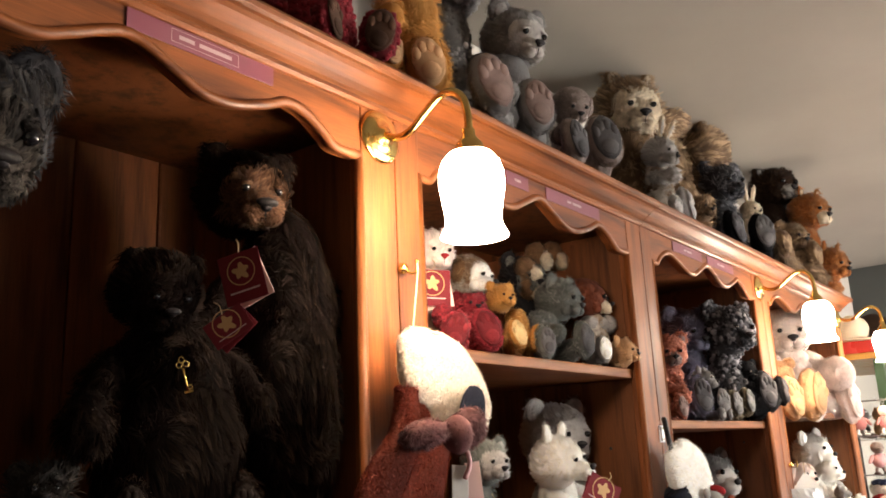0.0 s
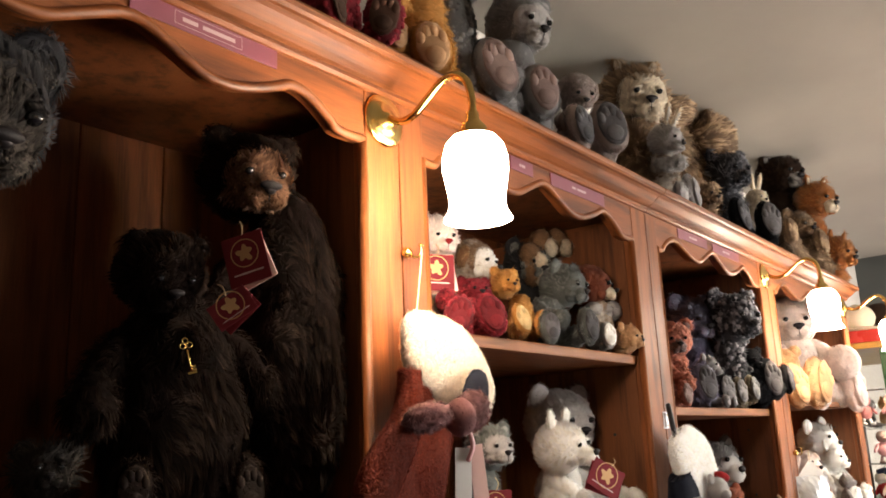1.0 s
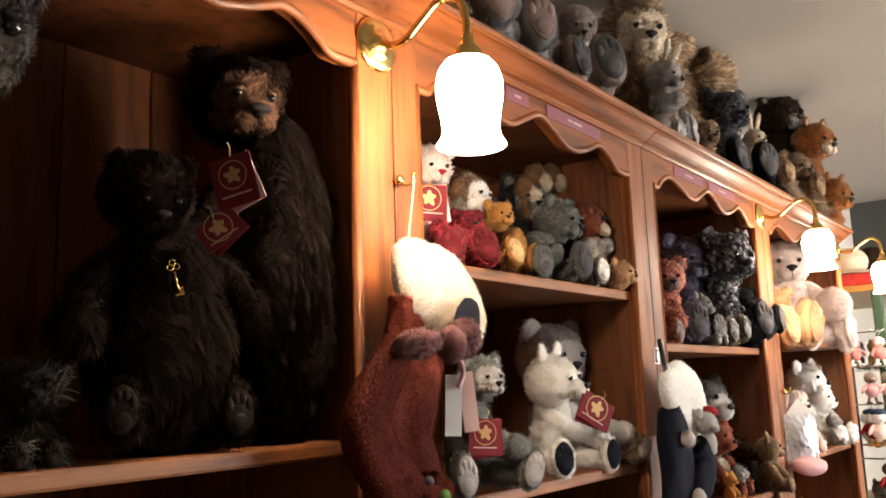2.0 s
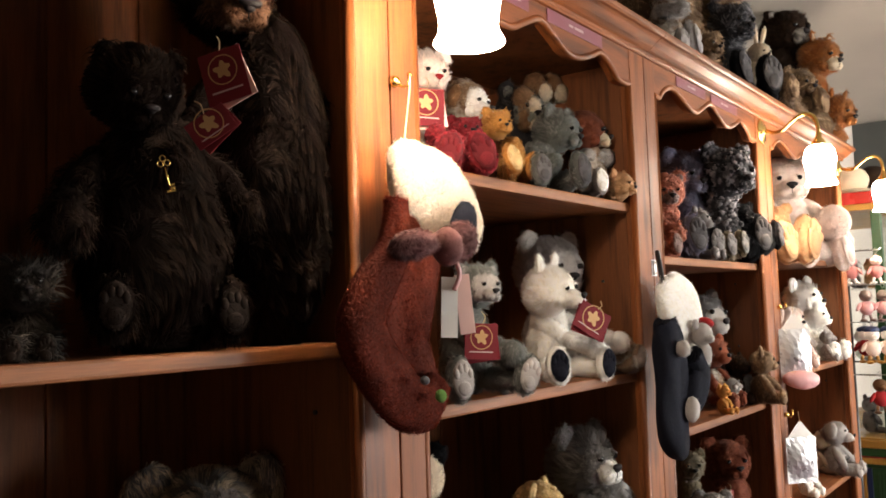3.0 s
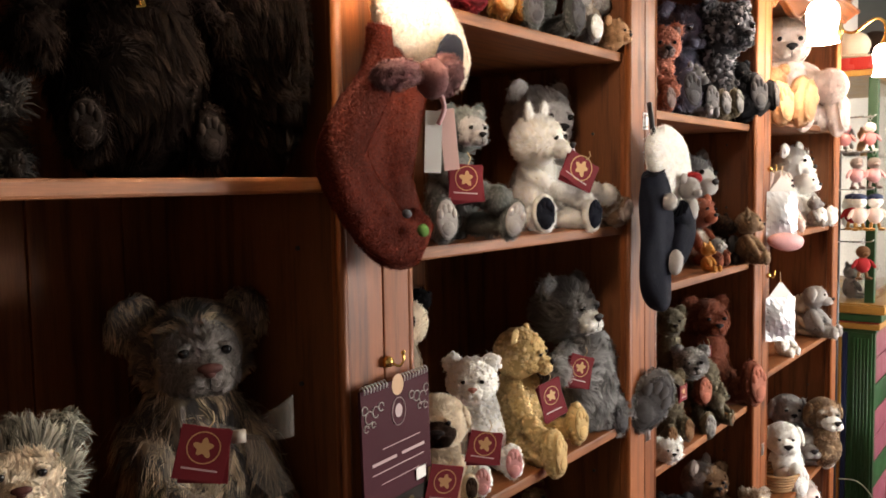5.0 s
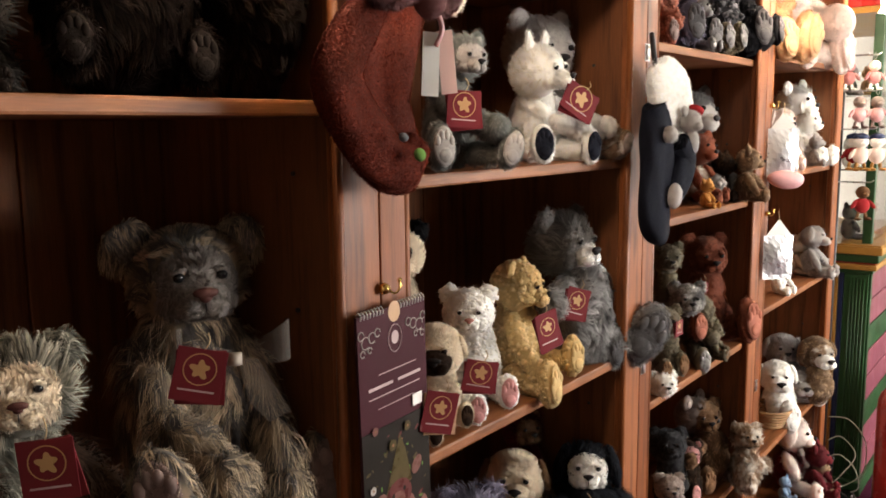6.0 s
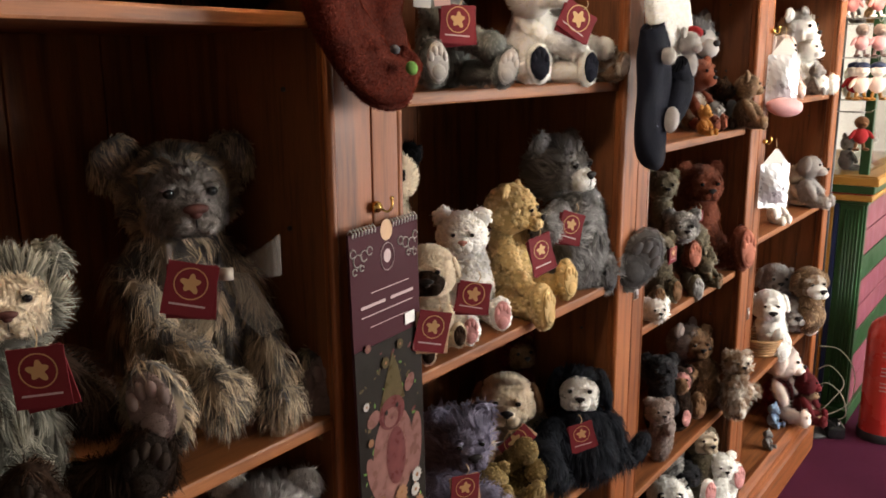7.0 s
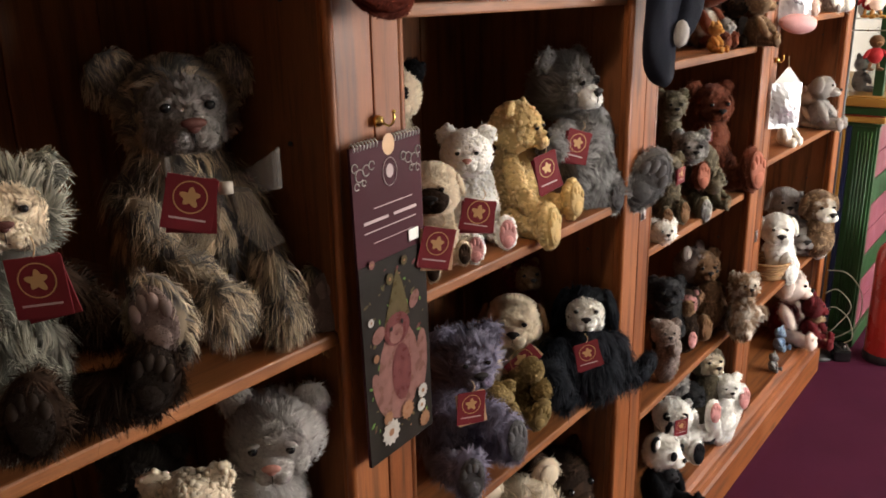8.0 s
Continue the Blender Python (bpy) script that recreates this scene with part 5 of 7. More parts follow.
critter("plush_monkey", "black monkey with big grey foot pads", "plush monkey", (1.948, 0.100, 2.061), (0.022, -0.000, 0.229, 0.041, 28, -8, 0.000), (0, 0, 0.048, 0.041, 0.210, 0),
        [], [(-0.502, -0.100, 0.081, 0.052, 10, -12), (-0.277, -0.110, 0.109, 0.060, 38, 0)], coat='black', pad='pad_grey', hair=0.0116, hw=0.0014, level=2)
critter("teddy_bear", "brindled brown fluffy toy on the edge", "teddy bear", (1.314, 0.040, 2.061), (-0.021, -0.010, 0.109, 0.038, 28, -9, 0.000), (0, 0, 0.039, 0.033, 0.091, 0),
        [], [], coat='brown_striped', hair=0.02175, hw=0.0014, level=2)
critter("plush_cat", "ginger cat with a white stripe", "plush cat", (2.381, 0.040, 2.061), (0.001, -0.025, 0.318, 0.075, 23, -13, 0.000), (0, 0, 0.074, 0.063, 0.284, 0),
        [], [], coat='orange', mask='orange', face='cream', ear='point', ears=0.6, hair=0.022, lift=1.0, hw=0.0014, level=2)
critter("teddy_bear", "grey-brown long-haired bear on the cornice's end", "teddy bear", (2.349, 0.045, 2.061), (-0.037, 0.025, 0.215, 0.061, 28, -7, 0.000), (0, 0, 0.098, 0.083, 0.188, 0),
        [], [(-0.429, -0.045, 0.123, 0.047, 20, 0), (-0.045, -0.045, 0.149, 0.052, 20, 0)], coat='brown_striped', hair=0.03, lift=1.0, hw=0.0014, level=2)
critter("plush_fox", "ginger fox at the cornice's end", "plush fox", (2.385, -0.010, 2.061), (-0.007, -0.020, 0.114, 0.065, 20, -16, 0.000), (0, 0, 0.057, 0.048, 0.085, 0),
        [], [], coat='orange', ear='point', ears=0.6, hair=0.022, lift=1.0, hw=0.0014, level=2)
critter("teddy_bear", "rust-pink mohair bear with curly pile", "teddy bear", (1.049, 0.070, 1.626), (-0.013, -0.010, 0.155, 0.044, 46, -12, 0.000), (0, 0, 0.046, 0.039, 0.136, 15),
        [(-0.042, -0.050, 0.055, 0.017)], [(-0.115, -0.070, 0.028, 0.026, 20, 0)], coat='rust_pink', face='pad_pink', mask='rust_pink', curl=0.4, hair=0.0145, hw=0.0009, level=2)
critter("teddy_bear", "blue-grey shaggy long-haired bear", "teddy bear", (1.372, 0.140, 1.626), (-0.006, 0.000, 0.236, 0.066, 28, -12, 0.000), (0, 0, 0.066, 0.056, 0.206, 0),
        [], [(-0.323, -0.140, 0.055, 0.045, 30, -5)], coat='blue_grey', pad='pad_grey', hair=0.028, lift=1.0, mane=0.9, hw=0.0014, level=2)
critter("teddy_bear", "black frosted curly bear", "teddy bear", (1.420, 0.065, 1.626), (-0.007, -0.020, 0.234, 0.072, 28, -9, 0.000), (0, 0, 0.065, 0.056, 0.202, 0),
        [], [], coat='black_frost', curl=0.5, hair=0.02, lift=1.2, hw=0.0014, level=2)
critter("teddy_bear", "small grey bear with a pink tongue", "teddy bear", (1.415, 0.080, 1.626), (0.020, -0.010, 0.161, 0.042, 20, -8, 0.000), (0, 0, 0.045, 0.038, 0.142, 0),
        [], [(-0.238, -0.080, 0.043, 0.037, 30, 0)], coat='grey_dark', face='grey', hair=0.0116, hw=0.0014, level=2)
critter("teddy_bear", "tan tabby small bear sitting", "teddy bear", (1.444, 0.050, 1.626), (-0.001, -0.005, 0.084, 0.033, 28, -2, 0.000), (0, 0, 0.042, 0.035, 0.069, 0),
        [], [(-0.171, -0.050, 0.041, 0.033, 20, 0), (-0.075, -0.050, 0.050, 0.034, 10, 0)], coat='olive', pad='grey', hair=0.0145, hw=0.0014, level=2)
critter("plush_gorilla", "black gorilla with grey foot pads", "plush gorilla", (1.439, 0.010, 1.626), (0.004, 0.010, 0.126, 0.033, 28, -13, 0.000), (0, 0, 0.038, 0.032, 0.111, 0),
        [], [(0.014, -0.030, 0.076, 0.053, 30, 0), (0.129, -0.040, 0.079, 0.040, 0, 0)], coat='black', pad='pad_grey', hair=0.00725, hw=0.0014, level=2)
critter("teddy_bear", "very large cream-white short-pile bear", "teddy bear", (2.155, 0.100, 1.655), (-0.015, -0.000, 0.268, 0.088, 58, -10, 0.000), (0, 0, 0.098, 0.083, 0.228, 20),
        [(-0.493, -0.070, 0.061, 0.035), (0.068, -0.130, 0.126, 0.056)], [(-0.158, -0.100, 0.035, 0.063, 20, 0), (0.114, -0.140, 0.043, 0.079, 10, 0)], coat='white_pink', face='white_pink', hair=0.00725, muzzle=1.1, hw=0.0014, level=2)
critter("teddy_bear", "large peach bear slumped over the shelf", "teddy bear", (1.735, 0.020, 1.655), (0.027, 0.010, 0.105, 0.046, 58, -22, 0.000), (0, 0, 0.059, 0.050, 0.084, 30),
        [], [(-0.089, -0.050, 0.034, 0.062, 20, 0), (0.012, -0.080, 0.044, 0.080, 10, 30)], coat='peach', hair=0.00725, hw=0.0014, level=2)
critter("teddy_bear", "shaggy rust-red bear with large feet", "teddy bear", (1.419, 0.080, 0.883), (0.004, 0.010, 0.231, 0.059, 42, -1, 0.000), (0, 0, 0.065, 0.055, 0.205, 15),
        [(0.022, -0.040, 0.081, 0.025)], [(-0.215, -0.060, 0.097, 0.035, 30, 0), (0.011, -0.110, 0.076, 0.058, 18, 0)], coat='rust', pad='rust_pink', hair=0.01885, nose='nose_black', hw=0.0008, level=2)
critter("teddy_bear", "small olive tabby bear", "teddy bear", (1.195, 0.100, 0.883), (-0.026, -0.010, 0.261, 0.036, 48, 0, 0.000), (0, 0, 0.038, 0.032, 0.244, 10),
        [], [], coat='olive', hair=0.012, hw=0.0014, level=2)
critter("teddy_bear", "grey tweed bear with a tag", "teddy bear", (1.322, 0.060, 0.883), (-0.144, -0.020, 0.164, 0.040, 53, 1, 0.000), (0, 0, 0.052, 0.044, 0.146, 10),
        [(-0.054, -0.050, 0.058, 0.021)], [(-0.137, -0.060, 0.018, 0.032, 30, 0)], coat='spotted', belly='olive', limbs='olive', hair=0.01, hw=0.0014, level=2)
critter("teddy_bear", "olive green small bear with a kraft tag", "teddy bear", (1.052, 0.040, 0.883), (-0.041, -0.010, 0.144, 0.035, 53, 2, 0.000), (0, 0, 0.036, 0.031, 0.128, 10),
        [], [(-0.099, -0.040, 0.051, 0.025, 35, 0), (-0.005, -0.040, 0.043, 0.028, 20, 0)], coat='olive', pad='tan', hair=0.01, hw=0.0014, level=2)
critter("teddy_bear", "white fluffy toy at the upright", "teddy bear", (0.996, 0.020, 0.883), (-0.056, -0.020, 0.020, 0.029, 45, 9, 0.000), (0, 0, 0.028, 0.024, 0.030, 10),
        [], [], coat='white', hair=0.014, lift=1.0, hw=0.0014, level=2)
critter("teddy_bear", "brown and tan bear cub with a ribbon", "teddy bear", (1.422, 0.055, 0.495), (0.015, 0.030, 0.173, 0.050, 43, 6, 0.000), (0, 0, 0.059, 0.050, 0.150, 10),
        [(-0.208, -0.020, 0.138, 0.020), (0.108, -0.020, 0.028, 0.024)], [(-0.114, -0.035, 0.055, 0.036, 30, 0)], coat='brown', face='tan', belly='tan', hair=0.012, hw=0.0014, level=2)
critter("plush_squirrel", "white and tan fluffy tailed squirrel", "plush squirrel", (1.432, -0.040, 0.495), (0.016, 0.005, 0.139, 0.037, 48, 11, 0.000), (0, 0, 0.043, 0.037, 0.122, 5),
        [(0.095, -0.020, 0.042, 0.020)], [(-0.057, -0.030, 0.045, 0.030, 20, 0)], coat='brown_white', hair=0.022, lift=1.0, hw=0.0014, level=2)
critter("teddy_bear", "dark grey bear with a pink heart", "teddy bear", (1.187, 0.070, 0.495), (-0.055, -0.010, 0.196, 0.042, 53, 7, 0.000), (0, 0, 0.046, 0.039, 0.177, 10),
        [], [], coat='grey_dark', hair=0.012, hw=0.0014, level=2)
critter("teddy_bear", "brown bear holding a pink heart", "teddy bear", (1.254, 0.050, 0.495), (-0.014, 0.000, 0.142, 0.035, 53, 7, 0.000), (0, 0, 0.038, 0.033, 0.126, 10),
        [], [(-0.093, -0.050, 0.080, 0.025, 30, 0)], coat='brown_dark', face='pink', hair=0.01, hw=0.0014, level=2)
critter("teddy_bear", "taupe small bear on the shelf's edge", "teddy bear", (1.061, 0.020, 0.495), (-0.065, -0.020, 0.153, 0.031, 50, 8, 0.000), (0, 0, 0.033, 0.028, 0.138, 10),
        [], [(-0.025, -0.030, 0.105, 0.024, 30, 0)], coat='taupe', hair=0.01, hw=0.0014, level=2)
critter("plush_leopard", "spotted grey snow leopard", "plush leopard", (1.339, 0.100, 0.157), (-0.069, -0.010, 0.267, 0.052, 58, 10, 0.000), (0, 0, 0.057, 0.049, 0.243, 20),
        [], [], coat='spotted', hair=0.012, hw=0.0014, level=2)
critter("plush_panda", "black and white panda with heart pads", "plush panda", (1.286, 0.050, 0.157), (-0.105, -0.010, 0.186, 0.050, 58, 7, 0.000), (0, 0, 0.056, 0.048, 0.163, 20),
        [(0.053, -0.050, 0.076, 0.022)], [(-0.224, -0.060, 0.168, 0.028, 35, 0), (-0.047, -0.060, 0.066, 0.036, 30, 0)], coat='white', ear_coat='black', patches='black', pad='black', hair=0.01, hw=0.0014, level=2)
critter("plush_dog", "sandy grey dog with a red tag", "plush dog", (1.423, 0.035, 0.157), (0.003, 0.010, 0.244, 0.048, 38, 9, 0.000), (0, 0, 0.055, 0.046, 0.223, 10),
        [], [], coat='olive', face='cream', ear='point', ears=0.7, snout=1.4, hair=0.01, hw=0.0014, level=2)
critter("teddy_bear", "dark grey bear on the bottom board", "teddy bear", (1.420, 0.045, 0.157), (-0.045, 0.015, 0.156, 0.041, 48, 6, 0.000), (0, 0, 0.055, 0.047, 0.137, 10),
        [], [(-0.058, -0.045, 0.065, 0.035, 30, 0)], coat='grey_dark', hair=0.01, hw=0.0014, level=2)
critter("plush_dog", "white puppy with pink paws", "plush dog", (1.433, -0.010, 0.157), (0.012, -0.000, 0.173, 0.038, 48, 5, 0.000), (0, 0, 0.042, 0.035, 0.156, 10),
        [(0.053, -0.020, 0.153, 0.019)], [(-0.176, -0.030, 0.188, 0.033, 30, 0), (0.062, -0.030, 0.131, 0.039, 25, 0)], coat='white', pad='pink', hair=0.009, hw=0.0014, level=2)
critter("plush_dog", "grey shaggy sheepdog toy sitting", "plush dog", (2.305, 0.090, 0.490), (0.008, 0.020, 0.174, 0.060, 58, 3, 0.000), (0, 0, 0.065, 0.055, 0.146, 10),
        [], [], coat='grey_light', ear='flop', hair=0.018, hw=0.0014, level=2)
critter("plush_dog", "white big-nosed dog on a wicker basket", "plush dog", (2.109, 0.060, 0.490), (-0.084, -0.010, 0.157, 0.055, 63, -1, 0.000), (0, 0, 0.062, 0.052, 0.132, 10),
        [], [(-0.093, -0.060, 0.031, 0.056, 35, 0)], coat='white', ear='flop', snout=1.3, muzzle=1.4, hair=0.006, hw=0.0014, level=2)
critter("plush_dog", "grey floppy dog beside the white one", "plush dog", (2.311, 0.035, 0.490), (-0.010, 0.015, 0.071, 0.056, 53, -1, 0.000), (0, 0, 0.061, 0.052, 0.045, 10),
        [], [(0.046, -0.045, 0.032, 0.057, 30, 0)], coat='grey_light', pad='white', ear='flop', snout=1.3, muzzle=1.4, hair=0.006, hw=0.0014, level=2)
critter("plush_dog", "brown and white spotted dog", "plush dog", (2.311, -0.015, 0.490), (-0.003, 0.010, 0.180, 0.059, 43, -4, 0.000), (0, 0, 0.060, 0.051, 0.154, 5),
        [], [], coat='brown_striped', face='white', mask='brown_white', ear='flop', snout=1.4, muzzle=1.3, hair=0.012, hw=0.0014, level=2)

# pine unit with the large bears

# second unit, from the top shelf down
squirrel = thing("plush_squirrel", "brown and cream squirrel with a curled tail behind the others", "plush squirrel", 0.600, 0.150, 1.722, group="plush toys")
link_part("torso", mesh_np("torso", *pile((0.0, 0.0, 0.050), (0.035, 0.035, 0.055), (0, 0, 0), 1.0, 5000, 0.012, 301, two=False, level=2)), "brown", squirrel)
for coat, dx, dy, fat in (("brown", 0.0, 0.012, 1.0), ("cream", 0.004, -0.006, 0.55)):
    link_part("tail", mesh_np("tail", *joined(*[pile((x + dx, dy - 0.015, z - 0.012 * (fat < 1)), (r * fat, r * fat * 0.7, r * fat), (0, 0, 0), 1.0, 1600, 0.014, 310 + i, two=False, level=2, lift=0.6, calm=0.7)
                                                for i, (x, z, r) in enumerate([(-0.006, 0.172, 0.024), (-0.012, 0.205, 0.027), (0.032, 0.239, 0.029), (0.094, 0.249, 0.031), (0.146, 0.229, 0.030), (0.144, 0.185, 0.026)])])), coat, squirrel)
plush("teddy_bear", "light blue fluffy bear on the bottom board", "teddy bear", 0.090, -0.030, 0.155, 0.460, coat="blue_light", yaw=20, n=14280, hair=0.085, wide=0.032, lay=0.7, two=False, level=2)
plush("teddy_bear", "dark brown bear low in the unit", "teddy bear", 0.660, 0.092, 0.155, 0.321, coat="brown_dark", yaw=20, n=14280, hair=0.085, wide=0.032, lay=0.7, two=False, level=2)
plush("teddy_bear", "tan bear low in the unit", "teddy bear", 0.493, 0.080, 0.155, 0.343, coat="cream", yaw=20, n=6000, hair=0.085, two=False, level=2, wide=0.045, lay=0.6)

# third unit
plush("teddy_bear", "olive and grey small bear", "teddy bear", 1.155, 0.030, 1.626, 0.122, coat="grey", yaw=0, pad='grey_light', n=6489, hair=0.085, two=False, level=2, wide=0.045, lay=0.6)
plush("plush_dog", "small brown dog in a red hat", "plush dog", 1.330, 0.080, 1.266, 0.176, coat="rust", yaw=10, belly='brown_white', n=6000, hair=0.085, two=False, level=2, wide=0.045, lay=0.6)
plush("plush_cat", "dark grey cat looking out", "plush cat", 1.432, 0.144, 1.266, 0.288, coat="grey", yaw=10, face='grey_light', n=6000, hair=0.085, two=False, level=2, wide=0.045, lay=0.6)
plush("plush_dog", "dark brown curly puppy", "plush dog", 1.435, 0.054, 1.266, 0.125, coat="brown_dark", yaw=4, curl=0.5, n=6000, hair=0.085, two=False, level=2, wide=0.045, lay=0.6)
plush("teddy_bear", "brown tabby fluffy bear", "teddy bear", 1.440, -0.010, 1.266, 0.137, coat="brown_striped", yaw=-10, n=9193, hair=0.08, two=False, level=2, wide=0.045, lay=0.6)
plush("teddy_bear", "amber small toy on the shelf's edge", "teddy bear", 1.203, 0.010, 1.266, 0.068, coat="gold_orange", yaw=4, n=6000, hair=0.085, two=False, level=2, wide=0.045, lay=0.6)
plush("teddy_bear", "olive brown bear with a tan foot", "teddy bear", 1.286, 0.010, 0.883, 0.093, coat="olive", yaw=-4, pad='tan', foot=1.4, n=7030, hair=0.085, two=False, level=2, wide=0.045, lay=0.6)
plush("teddy_bear", "pale grey bear at the back of the shelf", "teddy bear", 1.436, 0.108, 0.495, 0.230, coat="taupe", yaw=10, n=6000, hair=0.085, two=False, level=2, wide=0.045, lay=0.6)
plush("plush_panda", "small panda on the bottom board", "plush panda", 1.042, 0.010, 0.157, 0.206, coat="white", ear_coat='black', patches='black', limbs='black', yaw=6, pad='black', belly='black', n=6489, hair=0.085, two=False, level=2, wide=0.045, lay=0.6)
plush("teddy_bear", "small grey bear at the plinth", "teddy bear", 1.058, -0.000, 0.157, 0.118, coat="grey_dark", yaw=6, n=4867, hair=0.085, two=False, level=2, wide=0.045, lay=0.6)

# fourth unit
plush("plush_cat", "white long-haired cat with a black bow", "plush cat", 2.316, 0.068, 1.322, 0.191, coat="white", yaw=5, ear='point', n=12168, hair=0.09, two=False, level=2, wide=0.035, lay=0.6)
plush("teddy_bear", "white fluffy toy at the back", "teddy bear", 2.325, 0.112, 1.322, 0.273, coat="white", yaw=5, n=7030, hair=0.1, two=False, level=2, wide=0.045, lay=0.6)
plush("plush_dog", "white and pink small dog", "plush dog", 1.881, 0.040, 1.322, 0.187, coat="white_pink", yaw=15, ear='flop', n=6489, hair=0.085, two=False, level=2, wide=0.045, lay=0.6)
plush("teddy_bear", "pale lilac curled toy", "teddy bear", 2.258, 0.020, 1.322, 0.101, coat="grey_light", yaw=0, n=6489, hair=0.085, two=False, level=2, wide=0.045, lay=0.6, curl=0.6)
plush("teddy_bear", "cream bear sitting in profile", "teddy bear", 2.324, 0.080, 0.938, 0.136, coat="cream", yaw=0, n=7030, hair=0.054, two=False, level=2, wide=0.045, lay=0.6)
plush("plush_dog", "grey dog with a black nose", "plush dog", 2.314, 0.028, 0.938, 0.177, coat="grey_light", yaw=-4, ear='flop', snout=1.5, n=7030, hair=0.085, two=False, level=2, wide=0.045, lay=0.6)
plush("plush_lamb", "white small lamb on the shelf", "plush lamb", 1.939, 0.030, 0.938, 0.110, coat="white", yaw=8, curl=0.6, n=6489, hair=0.085, two=False, level=2, wide=0.045, lay=0.6)
plush("plush_cat", "grey and white cat with a black scarf", "plush cat", 2.329, 0.012, 0.938, 0.075, coat="spotted", yaw=0, n=5948, hair=0.085, two=False, level=2, wide=0.045, lay=0.6)
plush("plush_dog", "white and brown dog in a red coat", "plush dog", 2.314, 0.062, 0.157, 0.265, coat="white_pink", yaw=5, belly='red', ear='flop', n=7030, hair=0.085, two=False, level=2, wide=0.045, lay=0.6)
plush("teddy_bear", "dark red bear leaning at the unit's end", "teddy bear", 2.316, -0.024, 0.157, 0.180, coat="maroon", yaw=0, n=7030, hair=0.085, two=False, level=2, wide=0.045, lay=0.6)
plush("teddy_bear", "sky blue curly little bear", "teddy bear", 2.196, 0.050, 0.157, 0.083, coat="blue_light", yaw=5, curl=0.5, n=7030, hair=0.085, two=False, level=2, wide=0.045, lay=0.6)
plush("teddy_bear", "small grey curly bear on the bottom board", "teddy bear", 2.006, 0.015, 0.157, 0.064, coat="grey", yaw=5, curl=0.5, n=5948, hair=0.085, two=False, level=2, wide=0.045, lay=0.6)
plush("teddy_bear", "grey tabby toy at the end of the bottom board", "teddy bear", 2.330, -0.032, 0.157, 0.129, coat="brown_striped", yaw=0, n=5948, hair=0.085, two=False, level=2, wide=0.045, lay=0.6)

# on top of the cornice

# swing tags that hang on the toys
hang_tag(-0.257, 0.000, 1.221, 0.049, 0.055, yaw=38, tilt=14)
hang_tag(-0.445, -0.060, 1.202, 0.043, 0.050, yaw=45, tilt=-4)
hang_tag(-0.263, -0.030, 1.763, 0.045, 0.053, yaw=62, tilt=-14, back='pink_card')
hang_tag(-0.280, -0.030, 1.710, 0.043, 0.028, yaw=50, tilt=-34)
hang_tag(0.131, 0.030, 1.812, 0.055, 0.054, yaw=35, tilt=2, back='pink_card')
hang_tag(0.124, -0.055, 1.485, 0.047, 0.047, yaw=30, tilt=4)
hang_tag(0.521, -0.010, 1.502, 0.064, 0.048, yaw=30, tilt=32)
hang_tag(0.216, -0.015, 1.105, 0.051, 0.047, yaw=35, tilt=14)
hang_tag(0.072, -0.050, 1.099, 0.046, 0.055, yaw=30, tilt=14, back='kraft_card')
hang_tag(0.404, -0.020, 1.135, 0.045, 0.065, yaw=20, tilt=-12)
hang_tag(0.537, -0.000, 1.154, 0.048, 0.056, yaw=30, tilt=18)
hang_tag(0.174, -0.030, 0.821, 0.045, 0.052, yaw=30, tilt=3, back='kraft_card')
hang_tag(0.450, 0.050, 0.770, 0.066, 0.037, yaw=38, tilt=-38, back='kraft_card')
hang_tag(0.488, -0.060, 0.796, 0.045, 0.052, yaw=40, tilt=-10)
hang_tag(1.294, 0.040, 1.058, 0.026, 0.026, yaw=20)
hang_tag(1.000, -0.010, 1.020, 0.034, 0.034, yaw=5)
hang_tag(1.084, -0.020, 0.370, 0.04, 0.045, yaw=30, back='foil')
hang_tag(1.600, 0.040, 0.285, 0.034, 0.032, yaw=20)

# ---- signs, hooks, hinges on the pine fronts ----


def sign(x0, x1, z0, z1, framed):
    s = thing("name_plate", "plum-coloured name plate with pale lettering on the valance", "sign", (x0 + x1) / 2, -0.0165, (z0 + z1) / 2, group="plum name plates")
    w, hh = (x1 - x0) / 2, (z1 - z0) / 2
    part("plate", box(-w, w, -0.0022, -0.0004, -hh, hh, 0.0005), "maroon_plate", s)
    y, k = -0.0026, (0.30 if framed else 0.22)
    for dx0, dx1, dz in ((-0.92, -0.40, 0.0), (-0.24, 0.92, 0.0)):
        part("print_bar", flat([(w * k * 1.0 * dx0 * 1.3, -hh * 0.20), (w * k * dx1 * 1.3, -hh * 0.20), (w * k * dx1 * 1.3, hh * 0.20), (w * k * dx0 * 1.3, hh * 0.20)], y), "pale_ink", s)
    if framed:
        fw, fh = w * 0.46, hh * 0.62
        for a, b2, c0, c1 in ((-fw, fw, fh - 0.0006, fh), (-fw, fw, -fh, -fh + 0.0006), (-fw, -fw + 0.0006, -fh, fh), (fw - 0.0006, fw, -fh, fh)):
            part("border_line", flat([(a, c0), (b2, c0), (b2, c1), (a, c1)], y), "pale_ink", s)


sign(-0.400, -0.212, 1.996, 2.0195, True)
for x0, x1 in ((0.275, 0.342), (0.400, 0.595), (0.945, 1.118), (1.155, 1.338)):
    sign(x0, x1, 1.9935, 2.0165, False)


